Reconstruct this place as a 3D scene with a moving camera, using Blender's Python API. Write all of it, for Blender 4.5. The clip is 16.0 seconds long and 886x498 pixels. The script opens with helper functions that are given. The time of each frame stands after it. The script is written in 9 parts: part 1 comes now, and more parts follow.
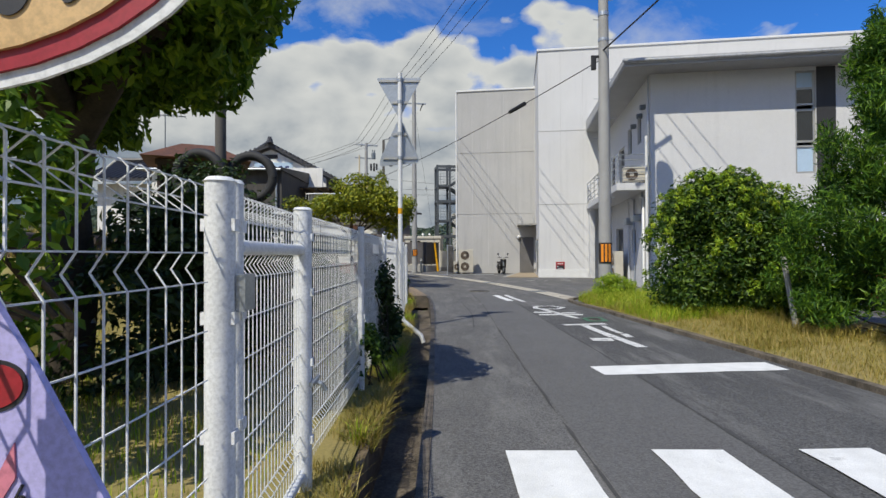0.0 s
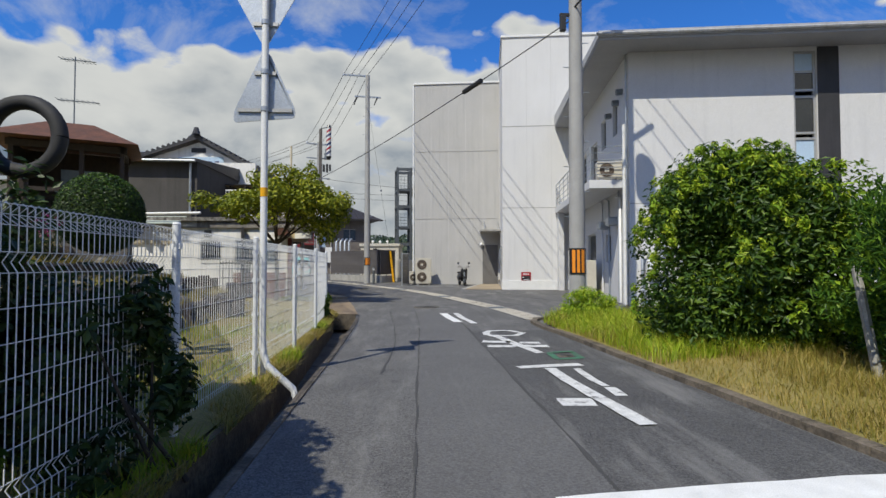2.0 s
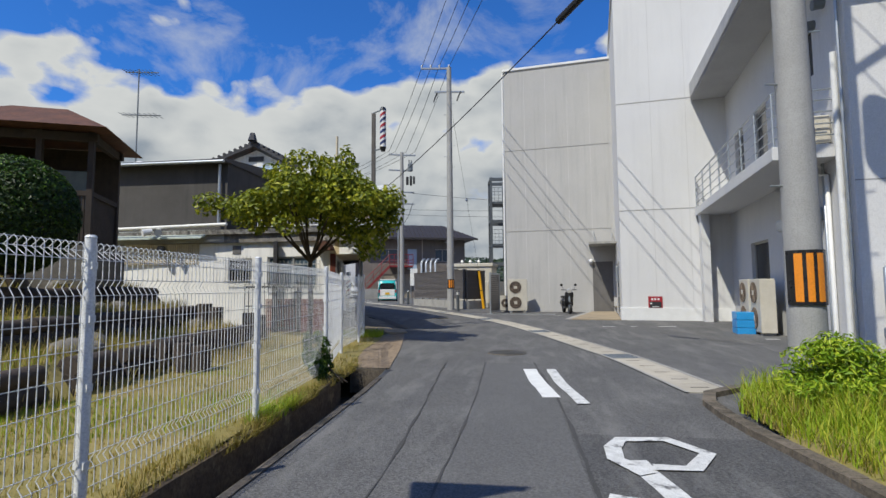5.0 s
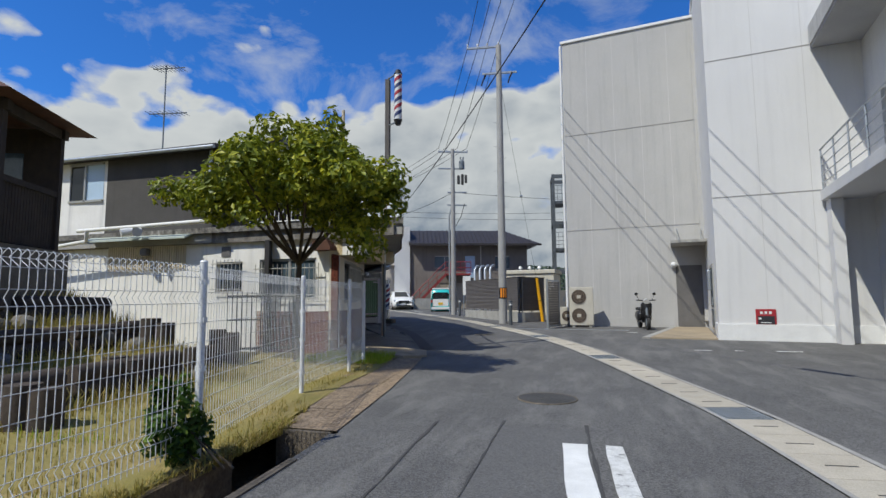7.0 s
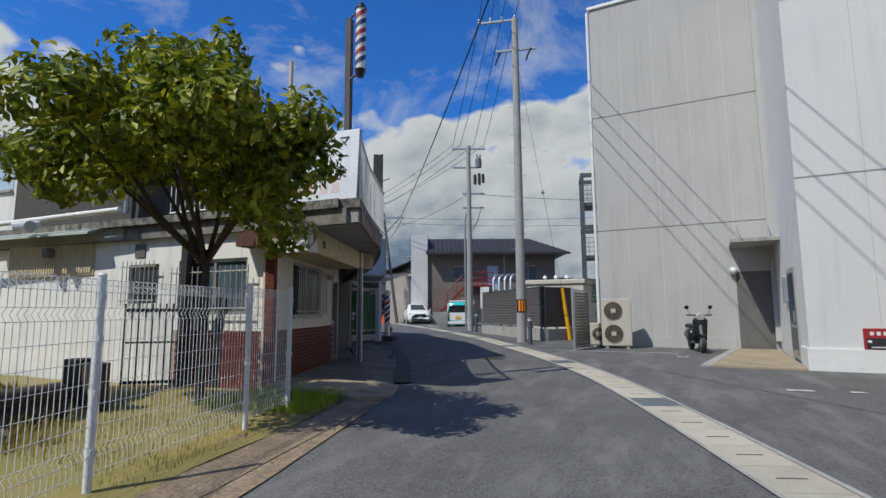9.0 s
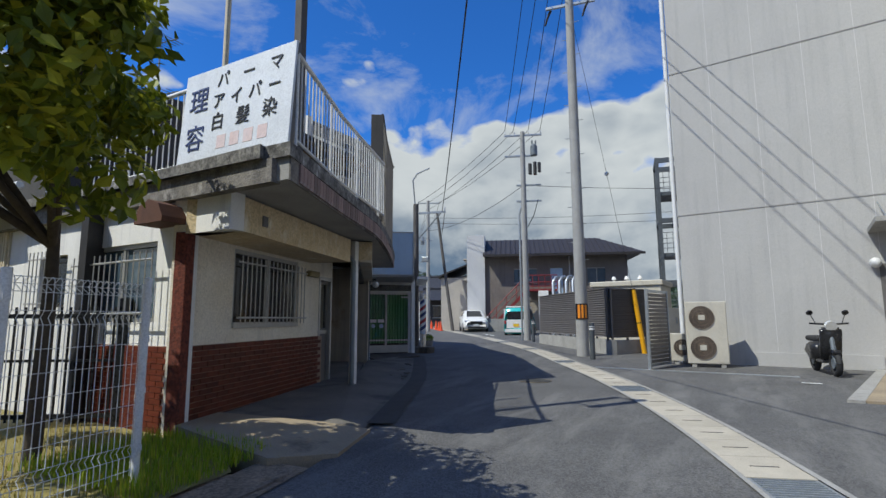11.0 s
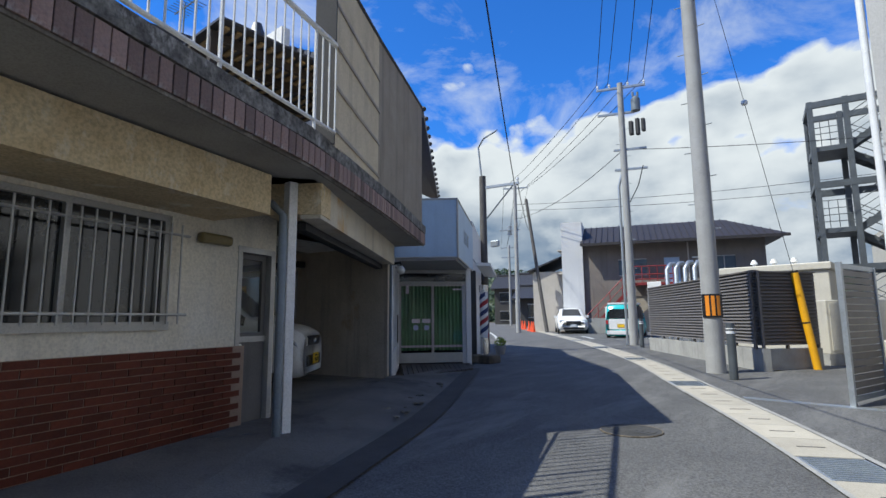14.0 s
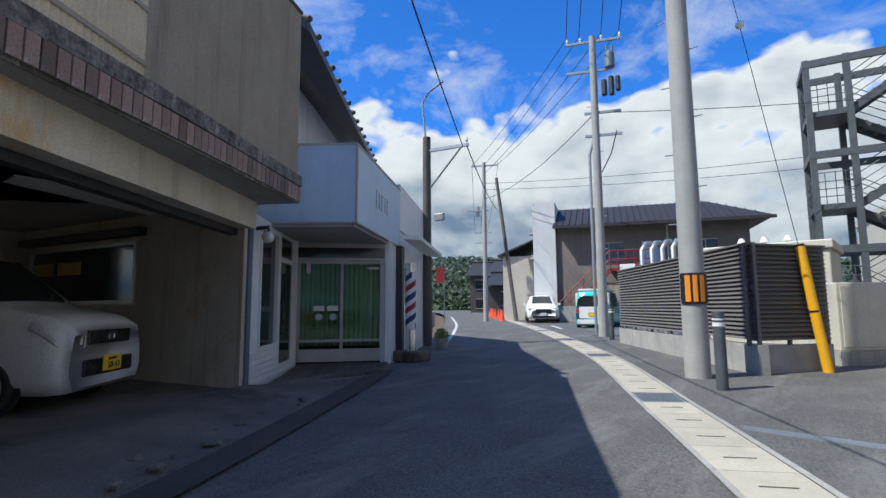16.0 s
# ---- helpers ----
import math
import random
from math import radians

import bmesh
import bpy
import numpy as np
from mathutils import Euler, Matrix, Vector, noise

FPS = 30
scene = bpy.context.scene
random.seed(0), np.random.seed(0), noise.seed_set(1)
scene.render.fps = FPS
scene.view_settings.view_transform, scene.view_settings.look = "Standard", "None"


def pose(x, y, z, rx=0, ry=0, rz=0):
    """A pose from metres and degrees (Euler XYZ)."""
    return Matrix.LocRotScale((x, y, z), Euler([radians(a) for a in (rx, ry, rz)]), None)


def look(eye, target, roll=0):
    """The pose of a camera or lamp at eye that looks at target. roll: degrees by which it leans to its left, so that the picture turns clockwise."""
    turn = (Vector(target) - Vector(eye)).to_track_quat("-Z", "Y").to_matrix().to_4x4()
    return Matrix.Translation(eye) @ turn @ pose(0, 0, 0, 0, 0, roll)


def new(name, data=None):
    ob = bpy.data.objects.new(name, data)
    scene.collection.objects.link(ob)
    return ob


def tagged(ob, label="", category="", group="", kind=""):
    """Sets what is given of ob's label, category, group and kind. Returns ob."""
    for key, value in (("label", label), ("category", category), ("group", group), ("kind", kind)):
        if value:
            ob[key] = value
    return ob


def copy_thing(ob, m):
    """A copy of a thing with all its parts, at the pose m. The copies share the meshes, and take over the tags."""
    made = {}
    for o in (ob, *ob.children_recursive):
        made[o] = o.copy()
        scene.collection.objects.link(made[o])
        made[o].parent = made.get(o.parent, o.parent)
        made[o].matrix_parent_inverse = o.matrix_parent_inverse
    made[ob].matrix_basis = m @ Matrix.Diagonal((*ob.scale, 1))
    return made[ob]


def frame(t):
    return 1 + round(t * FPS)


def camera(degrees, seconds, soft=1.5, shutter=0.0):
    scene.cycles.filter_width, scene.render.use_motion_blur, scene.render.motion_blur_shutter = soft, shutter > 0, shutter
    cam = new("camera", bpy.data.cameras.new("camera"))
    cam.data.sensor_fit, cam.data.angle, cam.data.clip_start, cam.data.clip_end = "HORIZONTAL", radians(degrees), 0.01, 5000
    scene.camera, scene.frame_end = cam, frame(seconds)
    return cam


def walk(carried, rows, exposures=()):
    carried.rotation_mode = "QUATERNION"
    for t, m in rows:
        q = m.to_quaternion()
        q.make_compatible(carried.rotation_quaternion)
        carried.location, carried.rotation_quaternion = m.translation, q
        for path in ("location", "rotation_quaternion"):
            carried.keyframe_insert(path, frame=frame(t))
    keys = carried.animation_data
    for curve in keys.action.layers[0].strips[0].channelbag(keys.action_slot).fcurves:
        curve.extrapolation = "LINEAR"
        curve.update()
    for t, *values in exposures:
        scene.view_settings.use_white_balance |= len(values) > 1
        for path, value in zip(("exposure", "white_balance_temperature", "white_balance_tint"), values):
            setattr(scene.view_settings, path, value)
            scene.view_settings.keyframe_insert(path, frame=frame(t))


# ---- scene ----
cam = camera(81.5, 16.0)
METRES, EYE, TILT, LEAN, TURN = 26.0, 1.3, 0.0, 0.0, 0.0
ROWS = [
    (0.0, 0.0, 0.0, 0.0, 0.0, 0.68, 0.25),
    (0.5, 0.0138, 0.0252, -0.001, -2.29, 1.0, 0.1),
    (1.0, 0.0241, 0.0557, 0.0008, -3.34, 1.58, 0.08),
    (1.5, 0.0303, 0.0864, -0.0013, -3.31, 1.96, 0.02),
    (2.0, 0.0356, 0.1216, -0.0014, -3.21, 1.76, 0.04),
    (2.5, 0.0413, 0.1552, -0.0018, -2.84, 2.03, 0.06),
    (3.0, 0.0456, 0.1893, -0.0017, -1.88, 2.43, 0.14),
    (3.5, 0.0501, 0.2219, -0.0019, 0.98, 2.87, 0.21),
    (4.0, 0.0525, 0.2567, -0.0009, 5.0, 3.74, 0.3),
    (4.5, 0.056, 0.2895, -0.0016, 6.98, 4.12, 0.38),
    (7.0, 0.0723, 0.4546, -0.0016, 16.23, 5.47, 0.38),
    (7.5, 0.0734, 0.4886, -0.0012, 18.13, 5.74, 0.43),
    (8.0, 0.0737, 0.5203, -0.0016, 18.65, 5.96, 0.37),
    (8.5, 0.0711, 0.5539, -0.0001, 19.52, 6.11, 0.33),
    (9.0, 0.0686, 0.5854, -0.0007, 19.65, 6.92, 0.3),
    (11.5, 0.0563, 0.7333, -0.0009, 30.16, 7.75, 0.27),
    (12.0, 0.0498, 0.7597, -0.0009, 32.84, 7.81, 0.29),
    (12.5, 0.0409, 0.7855, -0.0007, 35.55, 7.82, 0.23),
    (13.0, 0.0333, 0.8131, -0.0015, 36.66, 7.88, 0.41),
    (13.5, 0.0261, 0.8399, -0.0026, 37.38, 7.9, 0.44),
    (14.0, 0.0185, 0.8682, -0.0023, 39.12, 7.81, 0.45),
    (14.5, 0.0138, 0.8971, -0.0022, 40.11, 7.89, 0.56),
    (15.0, 0.0076, 0.9265, -0.0041, 39.67, 7.8, 0.46),
    (15.5, 0.0018, 0.9543, -0.0042, 37.82, 7.01, 0.38),
    (16.0, -0.0064, 0.9823, -0.0034, 37.33, 6.49, 0.35),
]
walk(cam, [(t, pose(0, 0, EYE, TILT, LEAN, TURN) @ pose(METRES * x, METRES * y, METRES * z, 90 + pitch, roll, yaw)) for t, x, y, z, yaw, pitch, roll in ROWS], [(0.0, 0.02, 6800, 5), (4.5, 0.02, 6700, 5), (8.0, -0.1, 6450, 4), (9.2, -0.12, 6450, 4), (11.5, 0.06, 6300, 3), (13.0, 0.26, 6300, 3), (14.5, 0.42, 6250, 3), (16.0, 0.42, 6250, 3)])

# ---- light ----
SUN_DIR = Vector((0.45, 0.62, -1.0)).normalized()
sun_data = bpy.data.lights.new("sun", "SUN")
sun_data.energy, sun_data.angle, sun_data.color = 4.4, radians(0.4), (1.0, 0.95, 0.87)
sun = new("sun", sun_data)
sun.matrix_world = look((0, 0, 40), Vector((0, 0, 40)) + SUN_DIR)

world = bpy.data.worlds.new("sky")
scene.world = world
world.use_nodes = True
wn, wl = world.node_tree.nodes, world.node_tree.links
wn.clear()


def wnode(kind, **values):
    n = wn.new(kind)
    for k, v in values.items():
        n.inputs[k].default_value = v
    return n


def wmath(op, a, b=0.0, clamp=False):
    n = wn.new("ShaderNodeMath")
    n.operation, n.use_clamp = op, clamp
    for i, v in enumerate((a, b)):
        if isinstance(v, (int, float)):
            n.inputs[i].default_value = v
        else:
            wl.new(v, n.inputs[i])
    return n.outputs[0]


sky = wn.new("ShaderNodeTexSky")
sky.sky_type, sky.sun_disc = "NISHITA", False
sky.sun_elevation = math.asin(-SUN_DIR.z)
sky.sun_rotation = math.atan2(-SUN_DIR.x, -SUN_DIR.y)
sky.air_density, sky.dust_density, sky.ozone_density = 0.9, 0.25, 3.0
coord = wn.new("ShaderNodeTexCoord")
split = wn.new("ShaderNodeSeparateXYZ")
wl.new(coord.outputs["Generated"], split.inputs[0])
up = split.outputs["Z"]
spread = wn.new("ShaderNodeMapping")
spread.inputs["Scale"].default_value = (1.0, 1.0, 1.7)
wl.new(coord.outputs["Generated"], spread.inputs["Vector"])
big = wnode("ShaderNodeTexNoise", Scale=2.3, Detail=3.0, Roughness=0.5)
fine = wnode("ShaderNodeTexNoise", Scale=9.0, Detail=9.0, Roughness=0.6, Distortion=0.3)
shade = wnode("ShaderNodeTexNoise", Scale=3.4, Detail=8.0, Roughness=0.58, Distortion=0.2)
wisp = wnode("ShaderNodeTexNoise", Scale=3.6, Detail=9.0, Roughness=0.62, Distortion=0.5)
for n in (big, fine, shade, wisp):
    wl.new(spread.outputs[0], n.inputs["Vector"])
puff = wn.new("ShaderNodeTexVoronoi")
puff.feature = "SMOOTH_F1"
puff.inputs["Scale"].default_value, puff.inputs["Detail"].default_value, puff.inputs["Roughness"].default_value = 9.0, 2.0, 0.5
wl.new(spread.outputs[0], puff.inputs["Vector"])
# a bank of heaped cumulus up to about 26 degrees, scattered wisps above it
lump = wmath("ADD", wmath("MULTIPLY", wmath("SUBTRACT", big.outputs[0], 0.5), 0.42), wmath("MULTIPLY", wmath("SUBTRACT", 0.32, puff.outputs["Distance"]), 0.20))
edge = wmath("ADD", lump, wmath("MULTIPLY", wmath("SUBTRACT", fine.outputs[0], 0.5), 0.16))
depth = wmath("ADD", edge, wmath("SUBTRACT", 0.46, up))
bank = wmath("MULTIPLY", depth, 24.0, True)
thin = wmath("MULTIPLY", wmath("SUBTRACT", wisp.outputs[0], 0.505), 4.0, True)
cover = wmath("MAXIMUM", bank, wmath("MULTIPLY", thin, 0.7))
# broken gaps low down, blue showing through
gap = wmath("MULTIPLY", wmath("SUBTRACT", wmath("ADD", wisp.outputs[0], wmath("MULTIPLY", wmath("SUBTRACT", 0.24, up), 0.5)), 0.66), 7.0, True)
cover = wmath("MULTIPLY", cover, wmath("SUBTRACT", 1.0, wmath("MULTIPLY", gap, 0.6)))
low = wmath("MULTIPLY", wmath("SUBTRACT", depth, 0.04), 4.4, True)
dark = wmath("MULTIPLY", low, wmath("MULTIPLY", wmath("SUBTRACT", shade.outputs[0], 0.33), 4.6, True), True)
tone = wn.new("ShaderNodeMix")
tone.data_type = "RGBA"
tone.inputs[6].default_value, tone.inputs[7].default_value = (6.3, 6.4, 6.6, 1), (1.4, 1.95, 2.85, 1)
wl.new(dark, tone.inputs[0])
blue = wn.new("ShaderNodeMix")
blue.data_type, blue.blend_type = "RGBA", "MULTIPLY"
blue.inputs[0].default_value, blue.inputs[7].default_value = 1.0, (0.34, 0.92, 1.76, 1)
wl.new(sky.outputs[0], blue.inputs[6])
both = wn.new("ShaderNodeMix")
both.data_type = "RGBA"
wl.new(cover, both.inputs[0])
wl.new(blue.outputs[2], both.inputs[6])
wl.new(tone.outputs[2], both.inputs[7])
back = wnode("ShaderNodeBackground", Strength=0.1)
wl.new(both.outputs[2], back.inputs["Color"])
wout = wn.new("ShaderNodeOutputWorld")
wl.new(back.outputs[0], wout.inputs["Surface"])

# ---- materials ----


def M(name, c1, c2=None, rough=0.8, metal=0.0, scale=3.0, bump=0.15, bscale=80.0, streak=0.0, vary=0.0, stain=None, stain_at=0.6, spec=0.5, speck=0.78):
    """A surface with patches (c1 to c2), fine grain, bump, and, where asked, vertical streaks, stains and a change from piece to piece."""
    m = bpy.data.materials.new(name)
    m.use_nodes = True
    n, l = m.node_tree.nodes, m.node_tree.links
    bsdf = n["Principled BSDF"]
    c2 = c2 or tuple(v * 0.8 for v in c1)
    tc = n.new("ShaderNodeTexCoord")

    def tex(s, detail=5.0, stretch=(1, 1, 1), roughness=0.6):
        mp = n.new("ShaderNodeMapping")
        mp.inputs["Scale"].default_value = stretch
        l.new(tc.outputs["Object"], mp.inputs["Vector"])
        t = n.new("ShaderNodeTexNoise")
        t.inputs["Scale"].default_value, t.inputs["Detail"].default_value, t.inputs["Roughness"].default_value = s, detail, roughness
        l.new(mp.outputs[0], t.inputs["Vector"])
        return t.outputs[0]

    def ramp(v, a, b):
        r = n.new("ShaderNodeMapRange")
        r.inputs[1].default_value, r.inputs[2].default_value = a, b
        l.new(v, r.inputs[0])
        return r.outputs[0]

    def mix(f, a, b, mode="MIX"):
        x = n.new("ShaderNodeMix")
        x.data_type, x.blend_type = "RGBA", mode
        for i, v in ((0, f), (6, a), (7, b)):
            if isinstance(v, tuple):
                x.inputs[i].default_value = (*v[:3], 1)
            elif isinstance(v, (int, float)):
                x.inputs[i].default_value = v
            else:
                l.new(v, x.inputs[i])
        return x.outputs[2]

    col = mix(ramp(tex(scale), 0.3, 0.7), c1, c2)
    grain = tex(bscale, 3.0)
    col = mix(ramp(grain, 0.40, 0.66), col, mix(1.0, col, (speck, speck, speck), "MULTIPLY"))
    if streak:
        s = tex(2.2, 6.0, (2.6, 2.6, 0.12))
        col = mix(ramp(s, 0.52, 0.78), col, mix(1.0, col, (1 - streak, 1 - streak, 1 - 0.92 * streak), "MULTIPLY"))
    if stain:
        s = tex(scale * 0.6, 8.0, (1, 1, 0.6), 0.7)
        col = mix(ramp(s, stain_at, stain_at + 0.12), col, stain)
    if vary:
        info = n.new("ShaderNodeObjectInfo")
        hsv = n.new("ShaderNodeHueSaturation")
        r = n.new("ShaderNodeMapRange")
        r.inputs[3].default_value, r.inputs[4].default_value = 1 - vary, 1 + vary
        l.new(info.outputs["Random"], r.inputs[0])
        l.new(r.outputs[0], hsv.inputs["Value"])
        l.new(col, hsv.inputs["Color"])
        col = hsv.outputs[0]
    l.new(col, bsdf.inputs["Base Color"])
    rr = n.new("ShaderNodeMapRange")
    rr.inputs[3].default_value, rr.inputs[4].default_value = max(rough - 0.12, 0.03), min(rough + 0.1, 1.0)
    l.new(tex(scale * 3), rr.inputs[0])
    l.new(rr.outputs[0], bsdf.inputs["Roughness"])
    bsdf.inputs["Metallic"].default_value = metal
    bsdf.inputs["Specular IOR Level"].default_value = spec
    if bump:
        b = n.new("ShaderNodeBump")
        b.inputs["Strength"].default_value, b.inputs["Distance"].default_value = bump, 0.01
        l.new(grain, b.inputs["Height"])
        l.new(b.outputs[0], bsdf.inputs["Normal"])
    return m


def leaf_mat(name, c1, c2, c3):
    """Leaves: colour changes from leaf to leaf, some light passes through."""
    m = bpy.data.materials.new(name)
    m.use_nodes = True
    n, l = m.node_tree.nodes, m.node_tree.links
    bsdf, out = n["Principled BSDF"], n["Material Output"]
    geo = n.new("ShaderNodeNewGeometry")
    r = n.new("ShaderNodeValToRGB")
    r.color_ramp.elements[0].color, r.color_ramp.elements[1].color = (*c1, 1), (*c3, 1)
    e = r.color_ramp.elements.new(0.6)
    e.color = (*c2, 1)
    l.new(geo.outputs["Random Per Island"], r.inputs[0])
    l.new(r.outputs[0], bsdf.inputs["Base Color"])
    bsdf.inputs["Roughness"].default_value = 0.5
    bsdf.inputs["Specular IOR Level"].default_value = 0.35
    tr = n.new("ShaderNodeBsdfTranslucent")
    l.new(r.outputs[0], tr.inputs["Color"])
    mx = n.new("ShaderNodeMixShader")
    mx.inputs[0].default_value = 0.28
    l.new(bsdf.outputs[0], mx.inputs[1])
    l.new(tr.outputs[0], mx.inputs[2])
    l.new(mx.outputs[0], out.inputs["Surface"])
    return m


def glass_mat(name, tint=(0.9, 0.95, 0.95), rough=0.02):
    m = bpy.data.materials.new(name)
    m.use_nodes = True
    b = m.node_tree.nodes["Principled BSDF"]
    b.inputs["Base Color"].default_value = (*tint, 1)
    b.inputs["Roughness"].default_value = rough
    b.inputs["Transmission Weight"].default_value = 1.0
    b.inputs["IOR"].default_value = 1.3
    return m


def asphalt_mat(name, c1, c2, grit, pale, pale_at, streaky=0.22, bump=0.8):
    """Asphalt: stones of several shades in a binder, worn blotches, pale scuffs drawn out along the lane."""
    m = M(name, c1, c2, 0.9, scale=0.9, bump=0, bscale=34, speck=0.86)
    n, l = m.node_tree.nodes, m.node_tree.links
    bsdf = n["Principled BSDF"]
    src = bsdf.inputs["Base Color"].links[0].from_socket
    tc = n.new("ShaderNodeTexCoord")
    vor = n.new("ShaderNodeTexVoronoi")
    vor.inputs["Scale"].default_value = 95.0
    l.new(tc.outputs["Object"], vor.inputs["Vector"])
    sep = n.new("ShaderNodeSeparateColor")
    l.new(vor.outputs["Color"], sep.inputs[0])
    stone = n.new("ShaderNodeMapRange")
    stone.inputs[3].default_value, stone.inputs[4].default_value = 1 - grit, 1 + grit
    l.new(sep.outputs[0], stone.inputs[0])
    hsv = n.new("ShaderNodeHueSaturation")
    l.new(src, hsv.inputs["Color"])
    l.new(stone.outputs[0], hsv.inputs["Value"])
    mp = n.new("ShaderNodeMapping")
    mp.inputs["Scale"].default_value = (1.0, streaky, 1.0)
    l.new(tc.outputs["Object"], mp.inputs["Vector"])
    scuff = n.new("ShaderNodeTexNoise")
    scuff.inputs["Scale"].default_value, scuff.inputs["Detail"].default_value, scuff.inputs["Roughness"].default_value = 2.4, 9.0, 0.68
    l.new(mp.outputs[0], scuff.inputs["Vector"])
    r = n.new("ShaderNodeMapRange")
    r.inputs[1].default_value, r.inputs[2].default_value, r.inputs[4].default_value = pale_at, pale_at + 0.22, 0.8
    l.new(scuff.outputs[0], r.inputs[0])
    mx = n.new("ShaderNodeMix")
    mx.data_type = "RGBA"
    mx.inputs[7].default_value = (*pale, 1)
    l.new(r.outputs[0], mx.inputs[0])
    l.new(hsv.outputs[0], mx.inputs[6])
    l.new(mx.outputs[2], bsdf.inputs["Base Color"])
    bp = n.new("ShaderNodeBump")
    bp.inputs["Strength"].default_value, bp.inputs["Distance"].default_value = bump, 0.004
    l.new(vor.outputs["Distance"], bp.inputs["Height"])
    l.new(bp.outputs[0], bsdf.inputs["Normal"])
    return m


asphalt = asphalt_mat("asphalt", (0.128, 0.125, 0.121), (0.088, 0.086, 0.085), 0.45, (0.195, 0.19, 0.18), 0.50)
asphalt_lot = asphalt_mat("asphalt_lot", (0.09, 0.088, 0.087), (0.07, 0.069, 0.068), 0.30, (0.15, 0.147, 0.143), 0.56, 0.5)
asphalt_strip = asphalt_mat("asphalt_relaid", (0.118, 0.116, 0.114), (0.102, 0.10, 0.099), 0.25, (0.15, 0.148, 0.144), 0.58, bump=0.5)
asphalt_rough = asphalt_mat("asphalt_rough", (0.092, 0.091, 0.09), (0.066, 0.065, 0.065), 0.5, (0.21, 0.205, 0.197), 0.50, 0.16, 1.0)
asphalt_dark = M("asphalt_patch", (0.068, 0.067, 0.066), (0.055, 0.054, 0.053), 0.92, scale=1.2, bump=0.4, bscale=120)
paint_white = M("road_paint", (0.80, 0.80, 0.78), (0.66, 0.66, 0.64), 0.75, scale=5, bump=0.3, bscale=110, stain=(0.26, 0.26, 0.25), stain_at=0.62, speck=0.88)
paint_worn = M("worn_road_paint", (0.74, 0.74, 0.72), (0.55, 0.55, 0.53), 0.8, scale=11, bump=0.3, bscale=110, stain=(0.10, 0.10, 0.10), stain_at=0.54)
paint_green = M("green_road_paint", (0.06, 0.20, 0.11), (0.05, 0.13, 0.08), 0.8, scale=7, stain=(0.07, 0.08, 0.07), stain_at=0.55)
concrete = M("concrete", (0.42, 0.41, 0.38), (0.30, 0.29, 0.27), 0.9, scale=2, bump=0.3, bscale=70, streak=0.3)
concrete_old = M("old_concrete", (0.22, 0.18, 0.135), (0.10, 0.082, 0.06), 0.92, scale=4, bump=0.9, bscale=38, stain=(0.05, 0.042, 0.03), stain_at=0.52, speck=0.6)
apron_mat = M("apron_concrete", (0.40, 0.32, 0.21), (0.28, 0.225, 0.16), 0.9, scale=1.6, bump=0.4, bscale=70, stain=(0.11, 0.09, 0.07), stain_at=0.58)
apron_dark = M("stained_apron_concrete", (0.21, 0.19, 0.16), (0.115, 0.106, 0.094), 0.85, scale=1.3, bump=0.6, bscale=60, stain=(0.05, 0.048, 0.045), stain_at=0.54, speck=0.7)
drain_conc = M("drain_concrete", (0.50, 0.455, 0.37), (0.41, 0.37, 0.30), 0.88, scale=3, bump=0.2, bscale=120, vary=0.10)
steel_galv = M("galvanised_steel", (0.50, 0.53, 0.56), (0.40, 0.43, 0.46), 0.42, 0.7, scale=6, bump=0.05)
steel_grey = M("grey_painted_steel", (0.22, 0.25, 0.27), (0.17, 0.19, 0.21), 0.5, 0.3, scale=4, bump=0.05)
wall_grey = M("pale_grey_render", (0.49, 0.48, 0.465), (0.44, 0.43, 0.415), 0.85, scale=0.5, bump=0.12, bscale=90, streak=0.16)
wall_white = M("white_render", (0.70, 0.695, 0.69), (0.65, 0.645, 0.64), 0.85, scale=0.5, bump=0.12, bscale=90, streak=0.10)
joint_mat = M("wall_joint", (0.38, 0.37, 0.36), None, 0.9)
soffit_mat = M("soffit_grey", (0.42, 0.42, 0.42), (0.36, 0.36, 0.36), 0.85, scale=1)
roof_edge = M("roof_edge_metal", (0.55, 0.55, 0.55), (0.42, 0.42, 0.42), 0.55, 0.3, streak=0.35)
# near-black: real dark panels, and the darkness of unlit rooms put into colour
dark_panel_and_rooms = M("dark_panel_and_rooms", (0.045, 0.042, 0.045), (0.03, 0.03, 0.03), 0.6, scale=1, streak=0.3)
fence_white = M("fence_white", (0.82, 0.83, 0.84), (0.70, 0.71, 0.72), 0.45, scale=4, bump=0.05, stain=(0.50, 0.47, 0.42), stain_at=0.70)
pole_conc = M("pole_concrete", (0.40, 0.395, 0.385), (0.32, 0.315, 0.305), 0.85, scale=2, bump=0.2, bscale=90, streak=0.25)
pole_dark = M("dark_pole", (0.13, 0.12, 0.11), (0.09, 0.08, 0.075), 0.85, scale=3, bump=0.3, streak=0.3)
cable_mat = M("black_cable", (0.02, 0.02, 0.022), None, 0.6, bump=0)
rubber = M("rubber", (0.018, 0.018, 0.02), (0.03, 0.03, 0.03), 0.75, bscale=200)
black_gloss = M("black_plastic", (0.015, 0.015, 0.017), (0.025, 0.025, 0.027), 0.3, bump=0.02)
yellow_mat = M("yellow_guard", (0.85, 0.43, 0.01), (0.75, 0.36, 0.01), 0.45, scale=5, bump=0.03)
orange_mat = M("warning_orange", (0.90, 0.30, 0.02), (0.8, 0.26, 0.02), 0.5, bump=0.02)
red_mat = M("red_plate", (0.42, 0.03, 0.04), (0.32, 0.02, 0.03), 0.45, bump=0.02)
